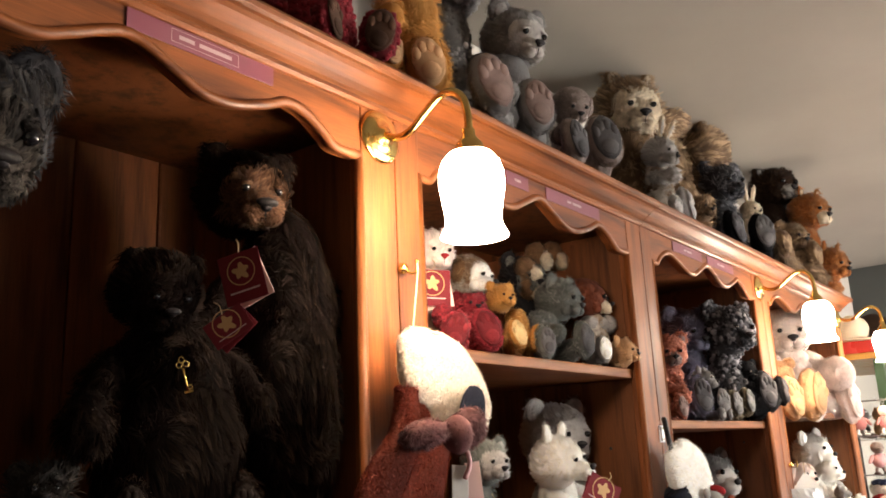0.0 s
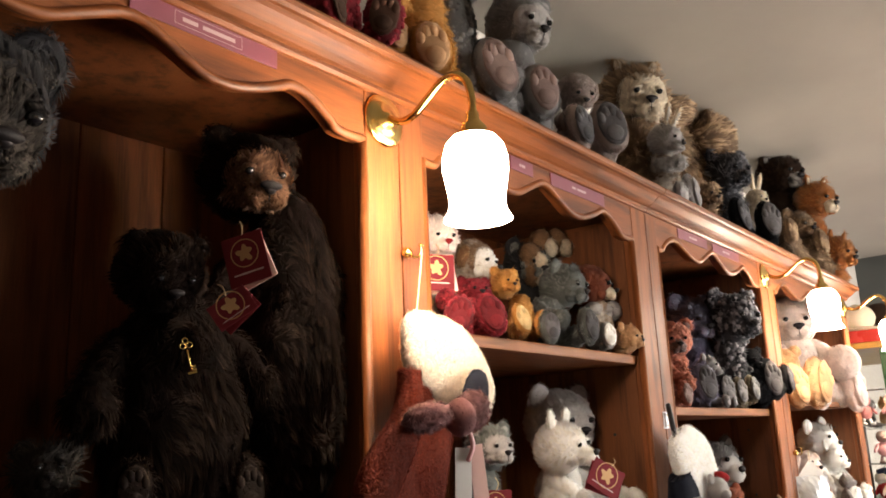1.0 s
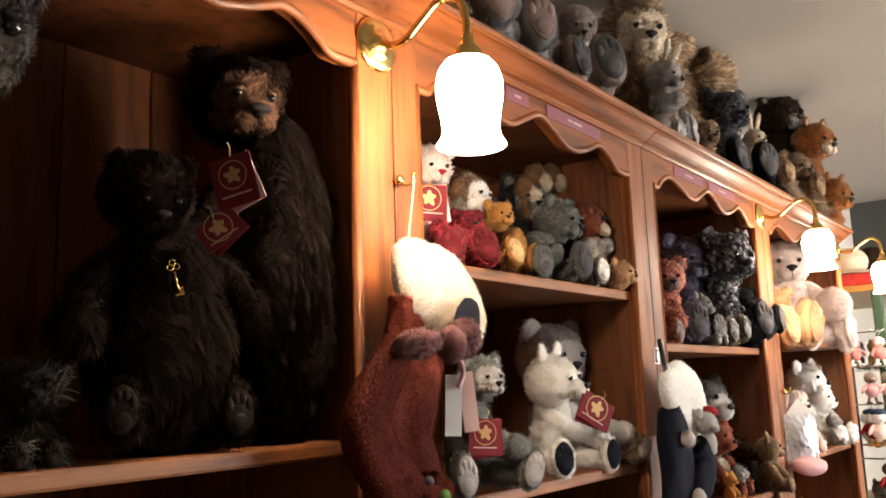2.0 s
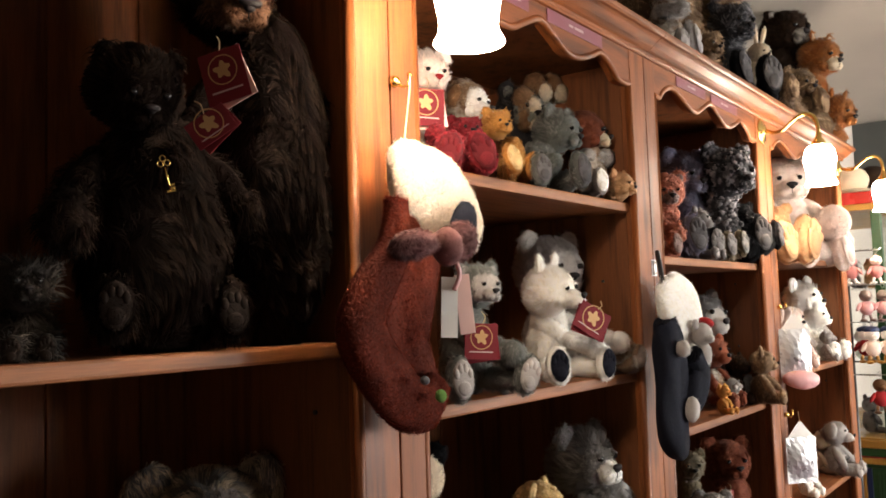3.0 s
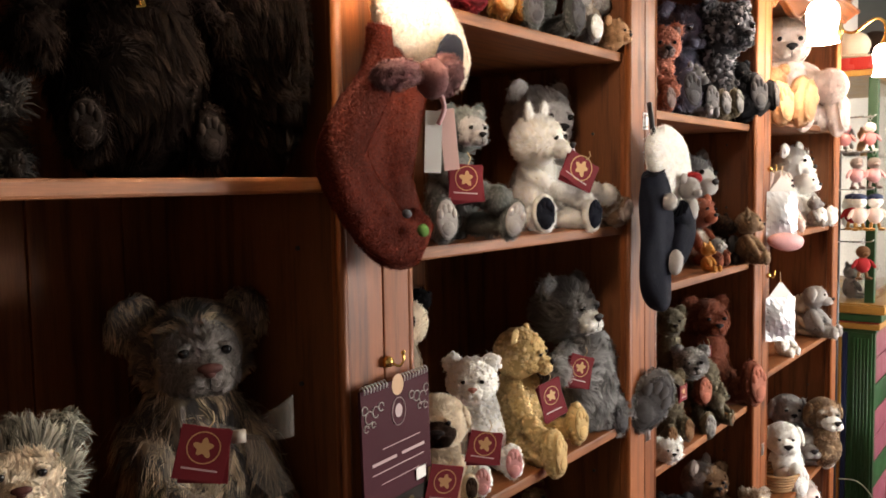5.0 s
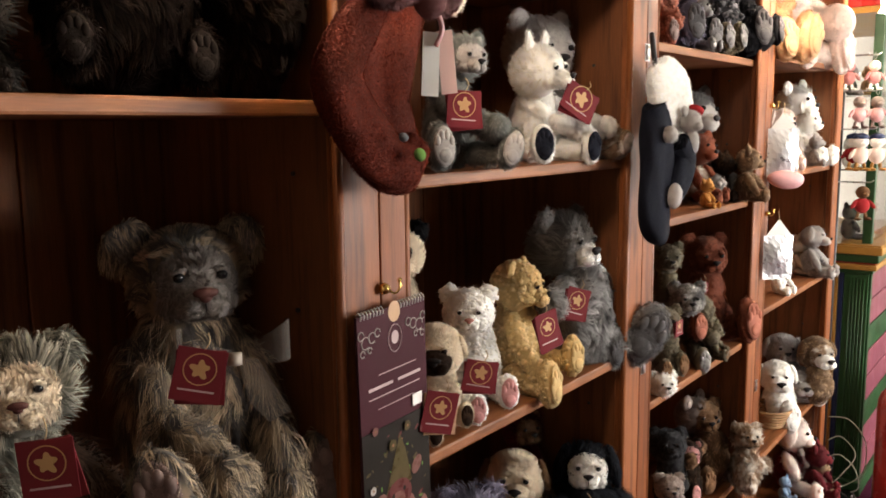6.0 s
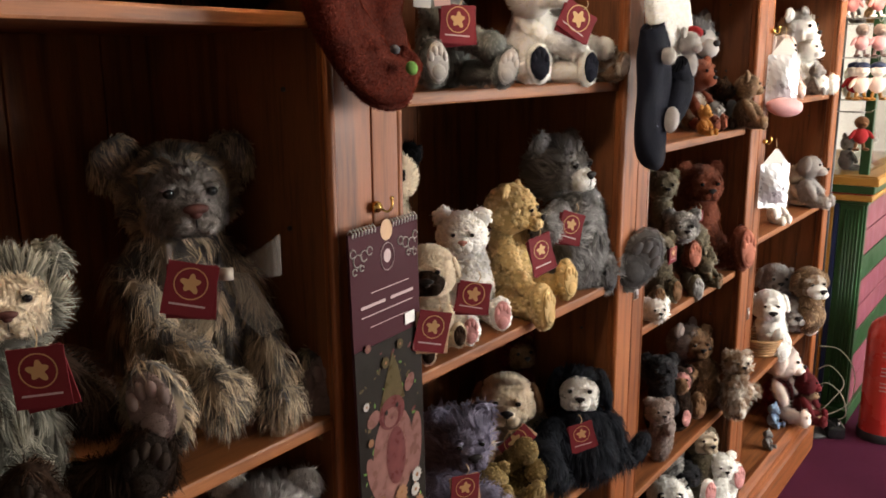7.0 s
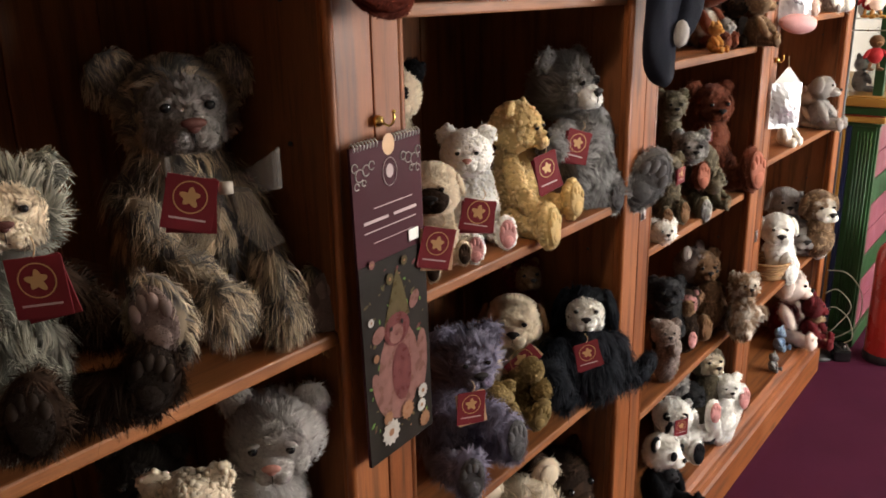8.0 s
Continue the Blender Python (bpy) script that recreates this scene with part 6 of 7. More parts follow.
def hook(x, z):
    """A brass cup hook with a ball end, screwed into the pine."""
    hk = thing("brass_hook", "small brass hook screwed into the pine upright", "hook", x, -0.018, z, group="brass hooks")
    bm = lathe([(0.0, 0.012), (0.005, 0.011), (0.0075, 0.007), (0.0075, 0.004), (0.004, 0.0), (0.004, -0.002)], 14)
    bm.transform(Matrix.Rotation(radians(90), 4, "X"))
    part("knob", bm, "brass", hk)
    part("hook_arm", tube(glide([(0.006, 0.001, 0.002), (0.008, -0.008, -0.004), (0.011, -0.014, -0.006), (0.014, -0.018, 0.0), (0.015, -0.017, 0.008)], 5), 0.0016, 8), "brass", hk)
    bm = bmesh.new()
    bmesh.ops.create_icosphere(bm, subdivisions=2, radius=0.0030)
    bm.transform(Matrix.Translation((0.015, -0.017, 0.010)))
    part("ball_end", bm, "brass", hk)


for hx, hz in ((0.002, 1.812), (0.000, 1.270), (1.585, 1.510), (1.585, 1.222)):
    hook(hx, hz)


def hinge(x, z):
    hg = thing("hinge_plate", "old steel hinge plate on the pine upright", "hinge", x, -0.018, z, group="hinge plates")
    part("leaf", box(-0.011, 0.011, -0.0018, -0.0002, -0.016, 0.016, 0.0004), "steel", hg)
    part("pin", tube([(-0.006, -0.003, -0.014), (-0.006, -0.003, 0.014)], 0.0022, 8), "steel", hg)
    for sz in (-0.010, 0.010):
        part("screw", tube([(0.005, -0.0014, sz), (0.005, -0.0028, sz)], 0.0018, 8), "brass", hg)


for hx, hz in ((0.775, 1.598), (0.790, 0.985), (1.565, 0.745)):
    hinge(hx, hz)

# ---- calendar on its hook ----
cal = thing("wall_calendar", "slim spiral-bound plum calendar in clear wrap, hung from a hook", "calendar", 0.003, -0.036, 1.045, 0)
cal.matrix_basis = pose(0.003, -0.036, 1.045, 0, -1.6, 2)
W, HH = 0.066, 0.205
part("backing_sheet", box(-W, W, -0.001, 0.003, -HH, HH, 0.0004), "print_maroon", cal)
part("picture", box(-W, W, -0.0018, -0.0012, -HH, 0.062, 0), "print_dark", cal, "dark garden picture with pale flowers")
for i in range(22):
    if not 8 <= i <= 12:
        xx = -W + 0.005 + i * (2 * W - 0.010) / 21
        part("coil", tube([(xx, -0.003, HH - 0.004), (xx, -0.004, HH + 0.001), (xx, 0.0, HH + 0.005), (xx, 0.004, HH + 0.001)], 0.0008, 5), "white_card", cal)
part("hang_tab", flat(ellipse(0.003, HH - 0.006, 0.0115, 0.013, 20), -0.0016), "kraft_card", cal)
for sx in (-1, 1):
    bm = bmesh.new()
    for cx, cz, r in ((0.052, 0.172, 0.0075), (0.040, 0.176, 0.0065), (0.030, 0.180, 0.005), (0.058, 0.160, 0.004), (0.045, 0.162, 0.0035), (0.060, 0.182, 0.005)):
        pts = [(sx * cx + r * math.cos(a * 0.5), -0.0016, cz + r * math.sin(a * 0.5)) for a in range(0, 12)]
        tube(pts, 0.0007, 4, bm)
    part("ornament", bm, "print_white", cal, "white scrolling flourish")
bm = bmesh.new()
tube([(0.003 + 0.013 * math.cos(a * math.pi / 12), -0.0016, 0.166 + 0.017 * math.sin(a * math.pi / 12)) for a in range(25)], 0.0005, 4, bm)
part("emblem_ring", bm, "pale_ink", cal)
part("emblem", flat(ellipse(0.003, 0.167, 0.007, 0.0085, 16), -0.0016), "pale_ink", cal)
for x0, x1, zc, th in ((-0.030, 0.044, 0.128, 0.0006), (-0.050, -0.004, 0.113, 0.0019), (0.006, 0.052, 0.113, 0.0019), (-0.050, 0.050, 0.101, 0.0007), (-0.034, 0.040, 0.086, 0.0005)):
    part("print_bar", flat([(x0, zc - th), (x1, zc - th), (x1, zc + th), (x0, zc + th)], -0.0016), "pale_ink", cal)
part("price_sticker", box(0.032, 0.052, -0.0030, -0.0019, 0.070, 0.085, 0.0002), "white_card", cal, "small white price sticker")
for nm, shape, mat, yy in (
    ("picture_shape", ellipse(0.0, -0.096, 0.042, 0.066, 22), "print_pink", -0.0022),
    ("picture_shape", ellipse(0.004, -0.098, 0.020, 0.040, 18), "print_rose", -0.0026),
    ("picture_shape", ellipse(-0.038, -0.116, 0.012, 0.038, 16, 0.35), "print_pink", -0.0024),
    ("picture_shape", ellipse(0.046, -0.100, 0.013, 0.046, 16, -0.1), "print_pink", -0.0024),
    ("picture_shape", [(-0.028, -0.030), (0.026, -0.024), (0.014, 0.022), (0.004, 0.044)], "print_olive", -0.0026),
    ("picture_shape", ellipse(-0.002, -0.036, 0.026, 0.022, 20), "print_rose", -0.0030),
    ("picture_shape", ellipse(-0.004, -0.042, 0.014, 0.013, 16), "print_pink", -0.0034),
    ("picture_shape", ellipse(-0.038, -0.032, 0.013, 0.010, 14, 0.5), "print_pink", -0.0030),
    ("picture_shape", ellipse(0.036, -0.008, 0.013, 0.009, 14, 0.9), "print_pink", -0.0030),
    ("picture_shape", ellipse(-0.014, -0.032, 0.0028, 0.0035, 8), "print_dark", -0.0040),
    ("picture_shape", ellipse(0.008, -0.029, 0.0028, 0.0035, 8), "print_dark", -0.0040),
    ("picture_shape", ellipse(-0.004, -0.042, 0.003, 0.002, 8), "print_rose", -0.0040),
):
    part(nm, flat(shape, yy), mat, cal)
rng_leaf = random.Random(4)
for mat, many in (("print_olive", 46), ("print_rose", 16), ("felt_green", 30), ("print_orange", 12)):
    bm = bmesh.new()
    for _ in range(many):
        cx, cz = rng_leaf.uniform(-W + 0.008, W - 0.008), rng_leaf.uniform(-HH + 0.008, 0.052)
        rl = rng_leaf.uniform(0.002, 0.0055)
        bm.faces.new([bm.verts.new((px, -0.0019 - 0.00002 * rng_leaf.random(), pz)) for px, pz in ellipse(cx, cz, rl, rl * 0.45, 8, rng_leaf.uniform(0, 3.1))])
    part("picture_leaves", bm, mat, cal, "dim leaves and petals in the picture")
for cx, cz, r, mat in ((-0.026, -0.172, 0.019, "print_white"), (0.044, -0.143, 0.011, "print_white"), (0.040, -0.163, 0.010, "print_white"), (0.010, -0.156, 0.014, "print_orange"), (0.046, -0.186, 0.012, "print_orange"),
                       (-0.030, -0.150, 0.010, "print_orange"), (-0.052, -0.010, 0.006, "print_white"), (0.018, 0.050, 0.007, "print_olive"), (-0.044, 0.062, 0.006, "print_pink"), (0.050, 0.036, 0.007, "print_rose"),
                       (-0.012, 0.034, 0.008, "print_olive"), (-0.046, -0.060, 0.006, "print_orange"), (0.056, 0.060, 0.004, "print_white")):
    pts = []
    for i in range(24):
        a = 2 * math.pi * i / 24
        q = r * (1.0 if i % 2 else 0.80)
        pts.append((cx + q * math.cos(a), cz + q * math.sin(a)))
    fl = part("picture_flower", flat(pts, -0.0042), mat, cal)
    part("flower_heart", flat(ellipse(cx, cz, r * 0.28, r * 0.28, 10), -0.0046), "print_orange", fl)

# ---- Christmas stockings ----


def sleeve(sections, flat_by, strands, hair, curl, seed, dip=0.0):
    """A soft flattened tube of cloth along (x, z, half width) sections, with a short pile."""
    rng = np.random.default_rng(seed)
    line = glide([(a, b2, r) for a, b2, r in sections], 7)
    k, vs, ts, vn = 28, [], [], []
    for i, p in enumerate(line):
        q, o = line[min(i + 1, len(line) - 1)], line[max(i - 1, 0)]
        d = Vector((q.x - o.x, q.y - o.y)).normalized()
        side = Vector((-d.y, d.x))
        for j in range(k):
            a = 2 * math.pi * j / k
            fold = 1 + 0.05 * math.sin(3 * a + i * 0.25) + 0.03 * math.sin(5 * a - i * 0.4)
            off = Vector((side.x * math.cos(a), flat_by * math.sin(a), side.y * math.cos(a)))
            dent = 1 - dip * math.exp(-((math.cos(a) - 0.12 * math.sin(i * 0.3)) ** 2) / 0.10) * min(1.0, 0.12 * min(i, len(line) - 1 - i))
            vs.append((p.x + off.x * p.z * fold, off.y * p.z * fold * dent, p.y + off.z * p.z * fold))
            nn = Vector((side.x * math.cos(a) * flat_by, math.sin(a), side.y * math.cos(a) * flat_by)).normalized()
            vn.append(nn[:])
    for i in range(len(line) - 1):
        for j in range(k):
            a, b2, c, d2 = i * k + j, i * k + (j + 1) % k, (i + 1) * k + (j + 1) % k, (i + 1) * k + j
            ts += [(a, b2, c), (a, c, d2)]
    for base in (0, (len(line) - 1) * k):
        ts += [(base, base + j, base + j + 1) for j in range(1, k - 1)]
    vs, ts, vn = np.array(vs), np.array(ts), np.array(vn)
    fn = np.cross(vs[ts[:, 1]] - vs[ts[:, 0]], vs[ts[:, 2]] - vs[ts[:, 0]])
    back = (fn * vn[ts].mean(axis=1)).sum(axis=1) < 0
    ts[back] = ts[back][:, ::-1]
    fn[back] *= -1
    vn = np.zeros_like(vs)
    for j in range(3):
        np.add.at(vn, ts[:, j], fn)
    vn /= np.linalg.norm(vn, axis=1)[:, None] + 1e-12
    tri = rng.integers(0, len(ts) - 2 * k, strands)
    w = rng.dirichlet((1, 1, 1), strands)
    p = (vs[ts[tri]] * w[:, :, None]).sum(axis=1)
    nrm = (vn[ts[tri]] * w[:, :, None]).sum(axis=1)
    nrm /= np.linalg.norm(nrm, axis=1)[:, None]
    d = nrm * 0.30 + rng.normal(size=p.shape) * (0.40 + curl) + np.stack([wob(p, 120.0, rng) for _ in range(3)], 1) * 0.6
    d -= nrm * (d * nrm).sum(axis=1)[:, None]
    d /= np.linalg.norm(d, axis=1)[:, None]
    d += nrm * rng.uniform(0.15, 0.40, len(p))[:, None]
    d /= np.linalg.norm(d, axis=1)[:, None]
    sw = np.cross(d, nrm)
    sw = sw / np.linalg.norm(sw, axis=1)[:, None] * hair * 0.12
    tip = p + d * (hair * rng.uniform(0.6, 1.2, strands))[:, None]
    i0, i = len(vs), np.arange(strands)
    return (np.concatenate([vs, p - sw, p + sw, tip]), np.concatenate([ts, np.stack([i0 + i, i0 + strands + i, i0 + 2 * strands + i], 1)]),
            np.concatenate([np.full(len(vs), 0.45), np.zeros(2 * strands), np.ones(strands)]), np.concatenate([vn] + [nrm + (0.15 + 0.25 * curl) * rng.normal(size=nrm.shape)] * 3))


def sock(name, label, x, y, z, rz, sections, coat, flat_by, strands, hair, curl, cuff, cuff_coat, cuff_hair, roll=None):
    """A hung stocking: leg and foot, and a soft fur cuff folded over the top."""
    t = thing(name, label, "stocking", x, y, z, rz, group="hung stockings")
    link_part("leg", mesh_np("leg", *sleeve(sections, flat_by, strands, hair, curl, 5, 0.5 if flat_by < 0.5 else 0.2)), coat, t)
    if roll:
        fold = sleeve(roll, 0.55, strands, hair, curl, 8, 0.1)
        fold[0][:, 1] -= 0.022
        link_part("fold", mesh_np("fold", *fold), coat, t, "thick rolled fold of the stocking")
    link_part("cuff", mesh_np("cuff", *sleeve(cuff, 0.36, 16000, cuff_hair, 0.15, 6)), cuff_coat, t, "soft pale fur cuff")
    return t


red_sock = sock("christmas_stocking", "rust-red boucle Christmas stocking with a cream fur cuff", 0.0, -0.066, 1.5, 0,
                [(-0.009, 0.149, 0.034), (-0.018, 0.118, 0.042), (-0.033, 0.078, 0.053), (-0.060, 0.027, 0.064), (-0.067, -0.011, 0.062), (-0.046, -0.050, 0.055), (-0.009, -0.079, 0.038), (0.015, -0.091, 0.016)],
                "stocking_red", 0.30, 30000, 0.0055, 0.35,
                [(-0.045, 0.219, 0.011), (-0.037, 0.207, 0.029), (-0.015, 0.182, 0.052), (0.028, 0.157, 0.062), (0.074, 0.135, 0.048), (0.103, 0.119, 0.023)], "cuff_cream", 0.007, roll=[(-0.076, 0.151, 0.015), (-0.080, 0.113, 0.020), (-0.093, 0.082, 0.023), (-0.127, 0.040, 0.028), (-0.137, 0.005, 0.032), (-0.107, -0.040, 0.033), (-0.066, -0.071, 0.029), (-0.032, -0.075, 0.026), (-0.012, -0.055, 0.019)])
link_part("felt_patch", mesh_np("felt_patch", *pile((0.029, -0.036, 0.128), (0.034, 0.005, 0.024), (0, -48, 0), 1.0, 500, 0.004, 77, two=False, level=2)), "felt_navy", red_sock, "dark navy felt patch")
link_part("bow", mesh_np("bow", *joined(pile((-0.082, -0.050, 0.099), (0.036, 0.016, 0.015), (0, -8, 0), 1.0, 2600, 0.010, 78, two=False), pile((-0.002, -0.050, 0.105), (0.030, 0.016, 0.022), (0, -25, 0), 1.0, 2600, 0.010, 79, two=False),
                                       pile((-0.031, -0.056, 0.098), (0.018, 0.018, 0.022), (0, 0, 0), 1.0, 700, 0.006, 80, two=False))), "mauve", red_sock, "fluffy mauve bow")
for dx, dz, r, mt in ((-0.049, -0.066, 0.009, "felt_green"), (-0.076, -0.047, 0.006, "pad_grey")):
    link_part("embroidery", mesh_np("embroidery", *pile((dx, -0.054, dz), (r, 0.005, r * 0.8), (0, 20, 0), 1.0, 60, 0.002, 81, two=False, level=2)), mt, red_sock)
part("hang_loop", tube(glide([(0.018, 0.030, 0.312), (-0.038, 0.0, 0.204)], 6), 0.0012, 6), "string", red_sock, "pale cord loop")
for dx, dz, tw, mt, tl in ((-0.026, 0.030, 0.036, "white_card", 4), (-0.002, 0.033, 0.034, "pink_card", -8)):
    bm = box(-tw * 0.27, tw * 0.27, -0.001, 0.0, -0.034, 0.034, 0.0003)
    bm.transform(Matrix.Translation((dx, -0.052 - 0.004 * (mt == "pink_card"), dz)) @ Matrix.Rotation(radians(tl), 4, "Y") @ Matrix.Rotation(radians(-35), 4, "Z"))
    part("paper_tag", bm, mt, red_sock, "folded paper tag")
part("tag_ribbon", tube(glide([(-0.031, -0.058, 0.098), (-0.018, -0.062, 0.069), (-0.024, -0.058, 0.049)], 4), 0.003, 6), "ribbon_pink", red_sock)

navy_sock = sock("christmas_stocking", "navy felt Christmas stocking with white fur cuff, tiny bear", 0.8, -0.075, 1.42, 0,
                 [(-0.121, 0.080, 0.035), (-0.107, 0.034, 0.048), (-0.103, -0.028, 0.051), (-0.110, -0.090, 0.048), (-0.096, -0.133, 0.044), (-0.064, -0.162, 0.023)],
                 "felt_navy", 0.5, 6000, 0.003, 0.5,
                 [(-0.119, 0.146, 0.014), (-0.109, 0.134, 0.035), (-0.079, 0.111, 0.058), (-0.025, 0.083, 0.063), (0.020, 0.054, 0.041), (0.032, 0.038, 0.015)], "white", 0.010, roll=[(-0.052, 0.011, 0.027), (-0.033, -0.022, 0.041), (-0.057, -0.062, 0.034), (-0.080, -0.092, 0.017)])
link_part("tiny_bear", mesh_np("tiny_bear", *joined(pile((-0.024, -0.03, 0.048), (0.024, 0.021, 0.022), (0, 0, 0), 1.0, 900, 0.006, 90, two=False, level=2), pile((-0.029, -0.045, 0.040), (0.011, 0.012, 0.009), (0, 0, 0), 1.0, 200, 0.004, 91, two=False, level=2),
                                                pile((-0.019, -0.03, 0.010), (0.018, 0.016, 0.026), (0, 0, 0), 1.0, 500, 0.006, 92, two=False, level=2), pile((-0.052, -0.03, 0.067), (0.010, 0.006, 0.010), (0, 0, 0), 1.0, 100, 0.004, 98, two=False, level=2))), "grey_light", navy_sock, "tiny pale grey bear sewn on the cuff")
link_part("pompom", mesh_np("pompom", *pile((-0.118, -0.03, 0.026), (0.015, 0.014, 0.015), (0, 0, 0), 1.0, 600, 0.006, 93, two=False, level=2)), "grey_light", navy_sock)
link_part("tiny_hat", mesh_np("tiny_hat", *pile((0.000, -0.03, 0.069), (0.019, 0.016, 0.009), (0, 25, 0), 1.0, 200, 0.004, 94, two=False, level=2)), "felt_red", navy_sock)
link_part("foot_patch", mesh_np("foot_patch", *pile((-0.089, -0.03, -0.085), (0.016, 0.014, 0.024), (0, 10, 0), 1.0, 400, 0.004, 96, two=False, level=2)), "grey_light", navy_sock)
part("hang_strap", tube(glide([(-0.091, 0.02, 0.205), (-0.119, 0.0, 0.141)], 4), 0.005, 6), "rubber_black", navy_sock, "black webbing strap")

# ---- small things on the toys ----
key = thing("ornamental_key", "small brass key hung on the dark bear's chest", "key", -0.317, -0.012, 1.660, -20)
key.matrix_basis = pose(-0.317, -0.012, 1.660, 0, -14, -20) @ Matrix.Scale(0.72, 4)
part("shaft", tube([(0, 0, 0.012), (0, 0, -0.020)], 0.0014, 8), "brass", key)
for cx, cz in ((-0.0045, 0.017), (0.0045, 0.017), (0, 0.0235)):
    part("bow_ring", tube([(cx + 0.0038 * math.cos(a * math.pi / 6), 0, cz + 0.0038 * math.sin(a * math.pi / 6)) for a in range(13)], 0.0009, 6), "brass", key)
for zz in (-0.012, -0.0165):
    part("bit", box(0.0, 0.0065, -0.001, 0.001, zz - 0.0014, zz + 0.0014, 0.0003), "brass", key)
part("bit_end", box(-0.0055, 0.0065, -0.0011, 0.0011, -0.0215, -0.0185, 0.0003), "brass", key)

bow = thing("gauze_bow", "sheer cream gauze bow tied at the grizzled bear's neck", "bow", -0.211, 0.0, 1.229, -40)
bow.matrix_basis = bow.matrix_basis @ Matrix.Scale(1.25, 4)
for sx, up in ((-1, 0.010), (1, 0.014)):
    bm = bmesh.new()
    rows = []
    for i in range(9):
        a = math.pi * i / 8
        xx, yy = sx * 0.046 * math.sin(a * 0.5) * (1.0 if i < 8 else 0.9), -0.010 * math.sin(a)
        hw = 0.004 + 0.013 * math.sin(a * 0.55)
        rows.append((bm.verts.new((xx, yy, up * math.sin(a * 0.5) - hw)), bm.verts.new((xx, yy + 0.002, up * math.sin(a * 0.5) + hw))))
    for r0, r1 in zip(rows, rows[1:]):
        bm.faces.new((r0[0], r1[0], r1[1], r0[1]))
    part("loop", bm, "gauze", bow)
    part("ribbon_end", sheet([(sx * 0.002, 0.0), (sx * 0.018, -0.002), (sx * 0.044, -0.050), (sx * 0.026, -0.058), (sx * 0.010, -0.040)], 0.0008), "gauze", bow)
part("knot", tube([(0, -0.004, 0.005), (0, -0.006, -0.005)], 0.006, 10), "ribbon_cream", bow)


def foil_bag(x, y, z, w, hh, rz, label):
    """A clear-fronted shiny bag, puffed and creased, with a card top."""
    t = thing("gift_bag", label, "gift bag", x, y, z, rz, group="shiny gift bags")
    bm = bmesh.new()
    kx, kz = 8, 10
    for sgn in (-1, 1):
        grid = [[bm.verts.new(((i / kx - 0.5) * w, sgn * (0.016 * math.sin(math.pi * i / kx) * math.sin(math.pi * min(1, j / kz * 1.1)) + 0.0009 * math.sin(i * 2.3 + j * 1.7)), -hh * j / kz)) for j in range(kz + 1)] for i in range(kx + 1)]
        for i in range(kx):
            for j in range(kz):
                bm.faces.new((grid[i][j], grid[i + 1][j], grid[i + 1][j + 1], grid[i][j + 1]) if sgn < 0 else (grid[i][j + 1], grid[i + 1][j + 1], grid[i + 1][j], grid[i][j]))
    part("bag", bm, "foil", t, "crumpled silver foil bag")
    part("card_top", sheet([(-w * 0.45, -0.002), (w * 0.45, -0.002), (0.004, 0.040), (-0.004, 0.040)], 0.001), "white_card", t)
    part("cord", tube(glide([(0, 0, 0.036), (0.002, 0.006, 0.056), (0.004, 0.010, 0.066)], 4), 0.001, 5), "string", t)
    return t


foil_bag(1.590, -0.055, 1.450, 0.085, 0.130, -50, "silver foil gift bag with a pink base, hung on a hook")
foil_bag(1.588, -0.055, 1.165, 0.090, 0.120, -40, "silver foil gift bag with white card top on a hook")
pk = thing("pink_pouch", "small pink satin pouch below the gift bag", "pouch", 1.600, -0.060, 1.315, -40)
link_part("pouch", mesh_np("pouch", *pile((0, 0, 0.0), (0.055, 0.026, 0.026), (0, 5, 0), 1.0, 0, 0, 7, lump=0.2)), "ribbon_pink", pk)

# woven basket under the white dog
bk = thing("wicker_basket", "small brown woven wicker basket on the shelf", "basket", 2.00, 0.060, 0.491)
for j in range(6):
    part("wicker_band", tube([((0.058 + 0.004 * j + 0.002 * math.sin(12 * a * math.pi / 12 + j * math.pi)) * math.cos(a * math.pi / 24), (0.050 + 0.004 * j) * math.sin(a * math.pi / 24), 0.005 + j * 0.010) for a in range(49)], 0.0052, 6), "wicker", bk)
for i in range(12):
    a = i * math.pi / 6
    part("wicker_stake", tube([(0.056 * math.cos(a), 0.048 * math.sin(a), 0.0), (0.078 * math.cos(a), 0.070 * math.sin(a), 0.060)], 0.0028, 6), "wicker", bk)

# ---- painted display cabinet beyond the shelf units ----
cab = thing("display_cabinet", "green and yellow painted display cabinet with glass above", "display cabinet", 2.75, 0.0, 0.0)
Y0, Y1, XB = -0.085, 0.345, 0.95
part("base_box", box(0.012, XB, Y0 + 0.012, Y1, 0.0, 0.89, 0.003), "green_paint", cab)
part("side_panel", box(0.0, 0.012, Y0 + 0.004, 0.004, 0.06, 0.89, 0.002), "green_paint", cab)
for i in range(5):
    part("reed", tube([(0.0, Y0 + 0.018 + i * 0.012, 0.08), (0.0, Y0 + 0.018 + i * 0.012, 0.87)], 0.0032, 8), "green_paint", cab)
part("blue_strip", box(-0.002, 0.012, 0.006, 0.024, 0.06, 0.89, 0.002), "blue_paint", cab)
part("yellow_strip", box(-0.006, 0.012, 0.026, 0.046, 0.06, 0.89, 0.003), "yellow_paint", cab)
for i, mt in enumerate(("maroon_plate", "maroon_plate", "green_paint", "maroon_plate", "maroon_plate", "green_paint", "maroon_plate", "maroon_plate")):
    part("front_slat", box(0.045, XB, Y0, Y0 + 0.011, 0.062 + i * 0.1035, 0.160 + i * 0.1035, 0.003), mt, cab)
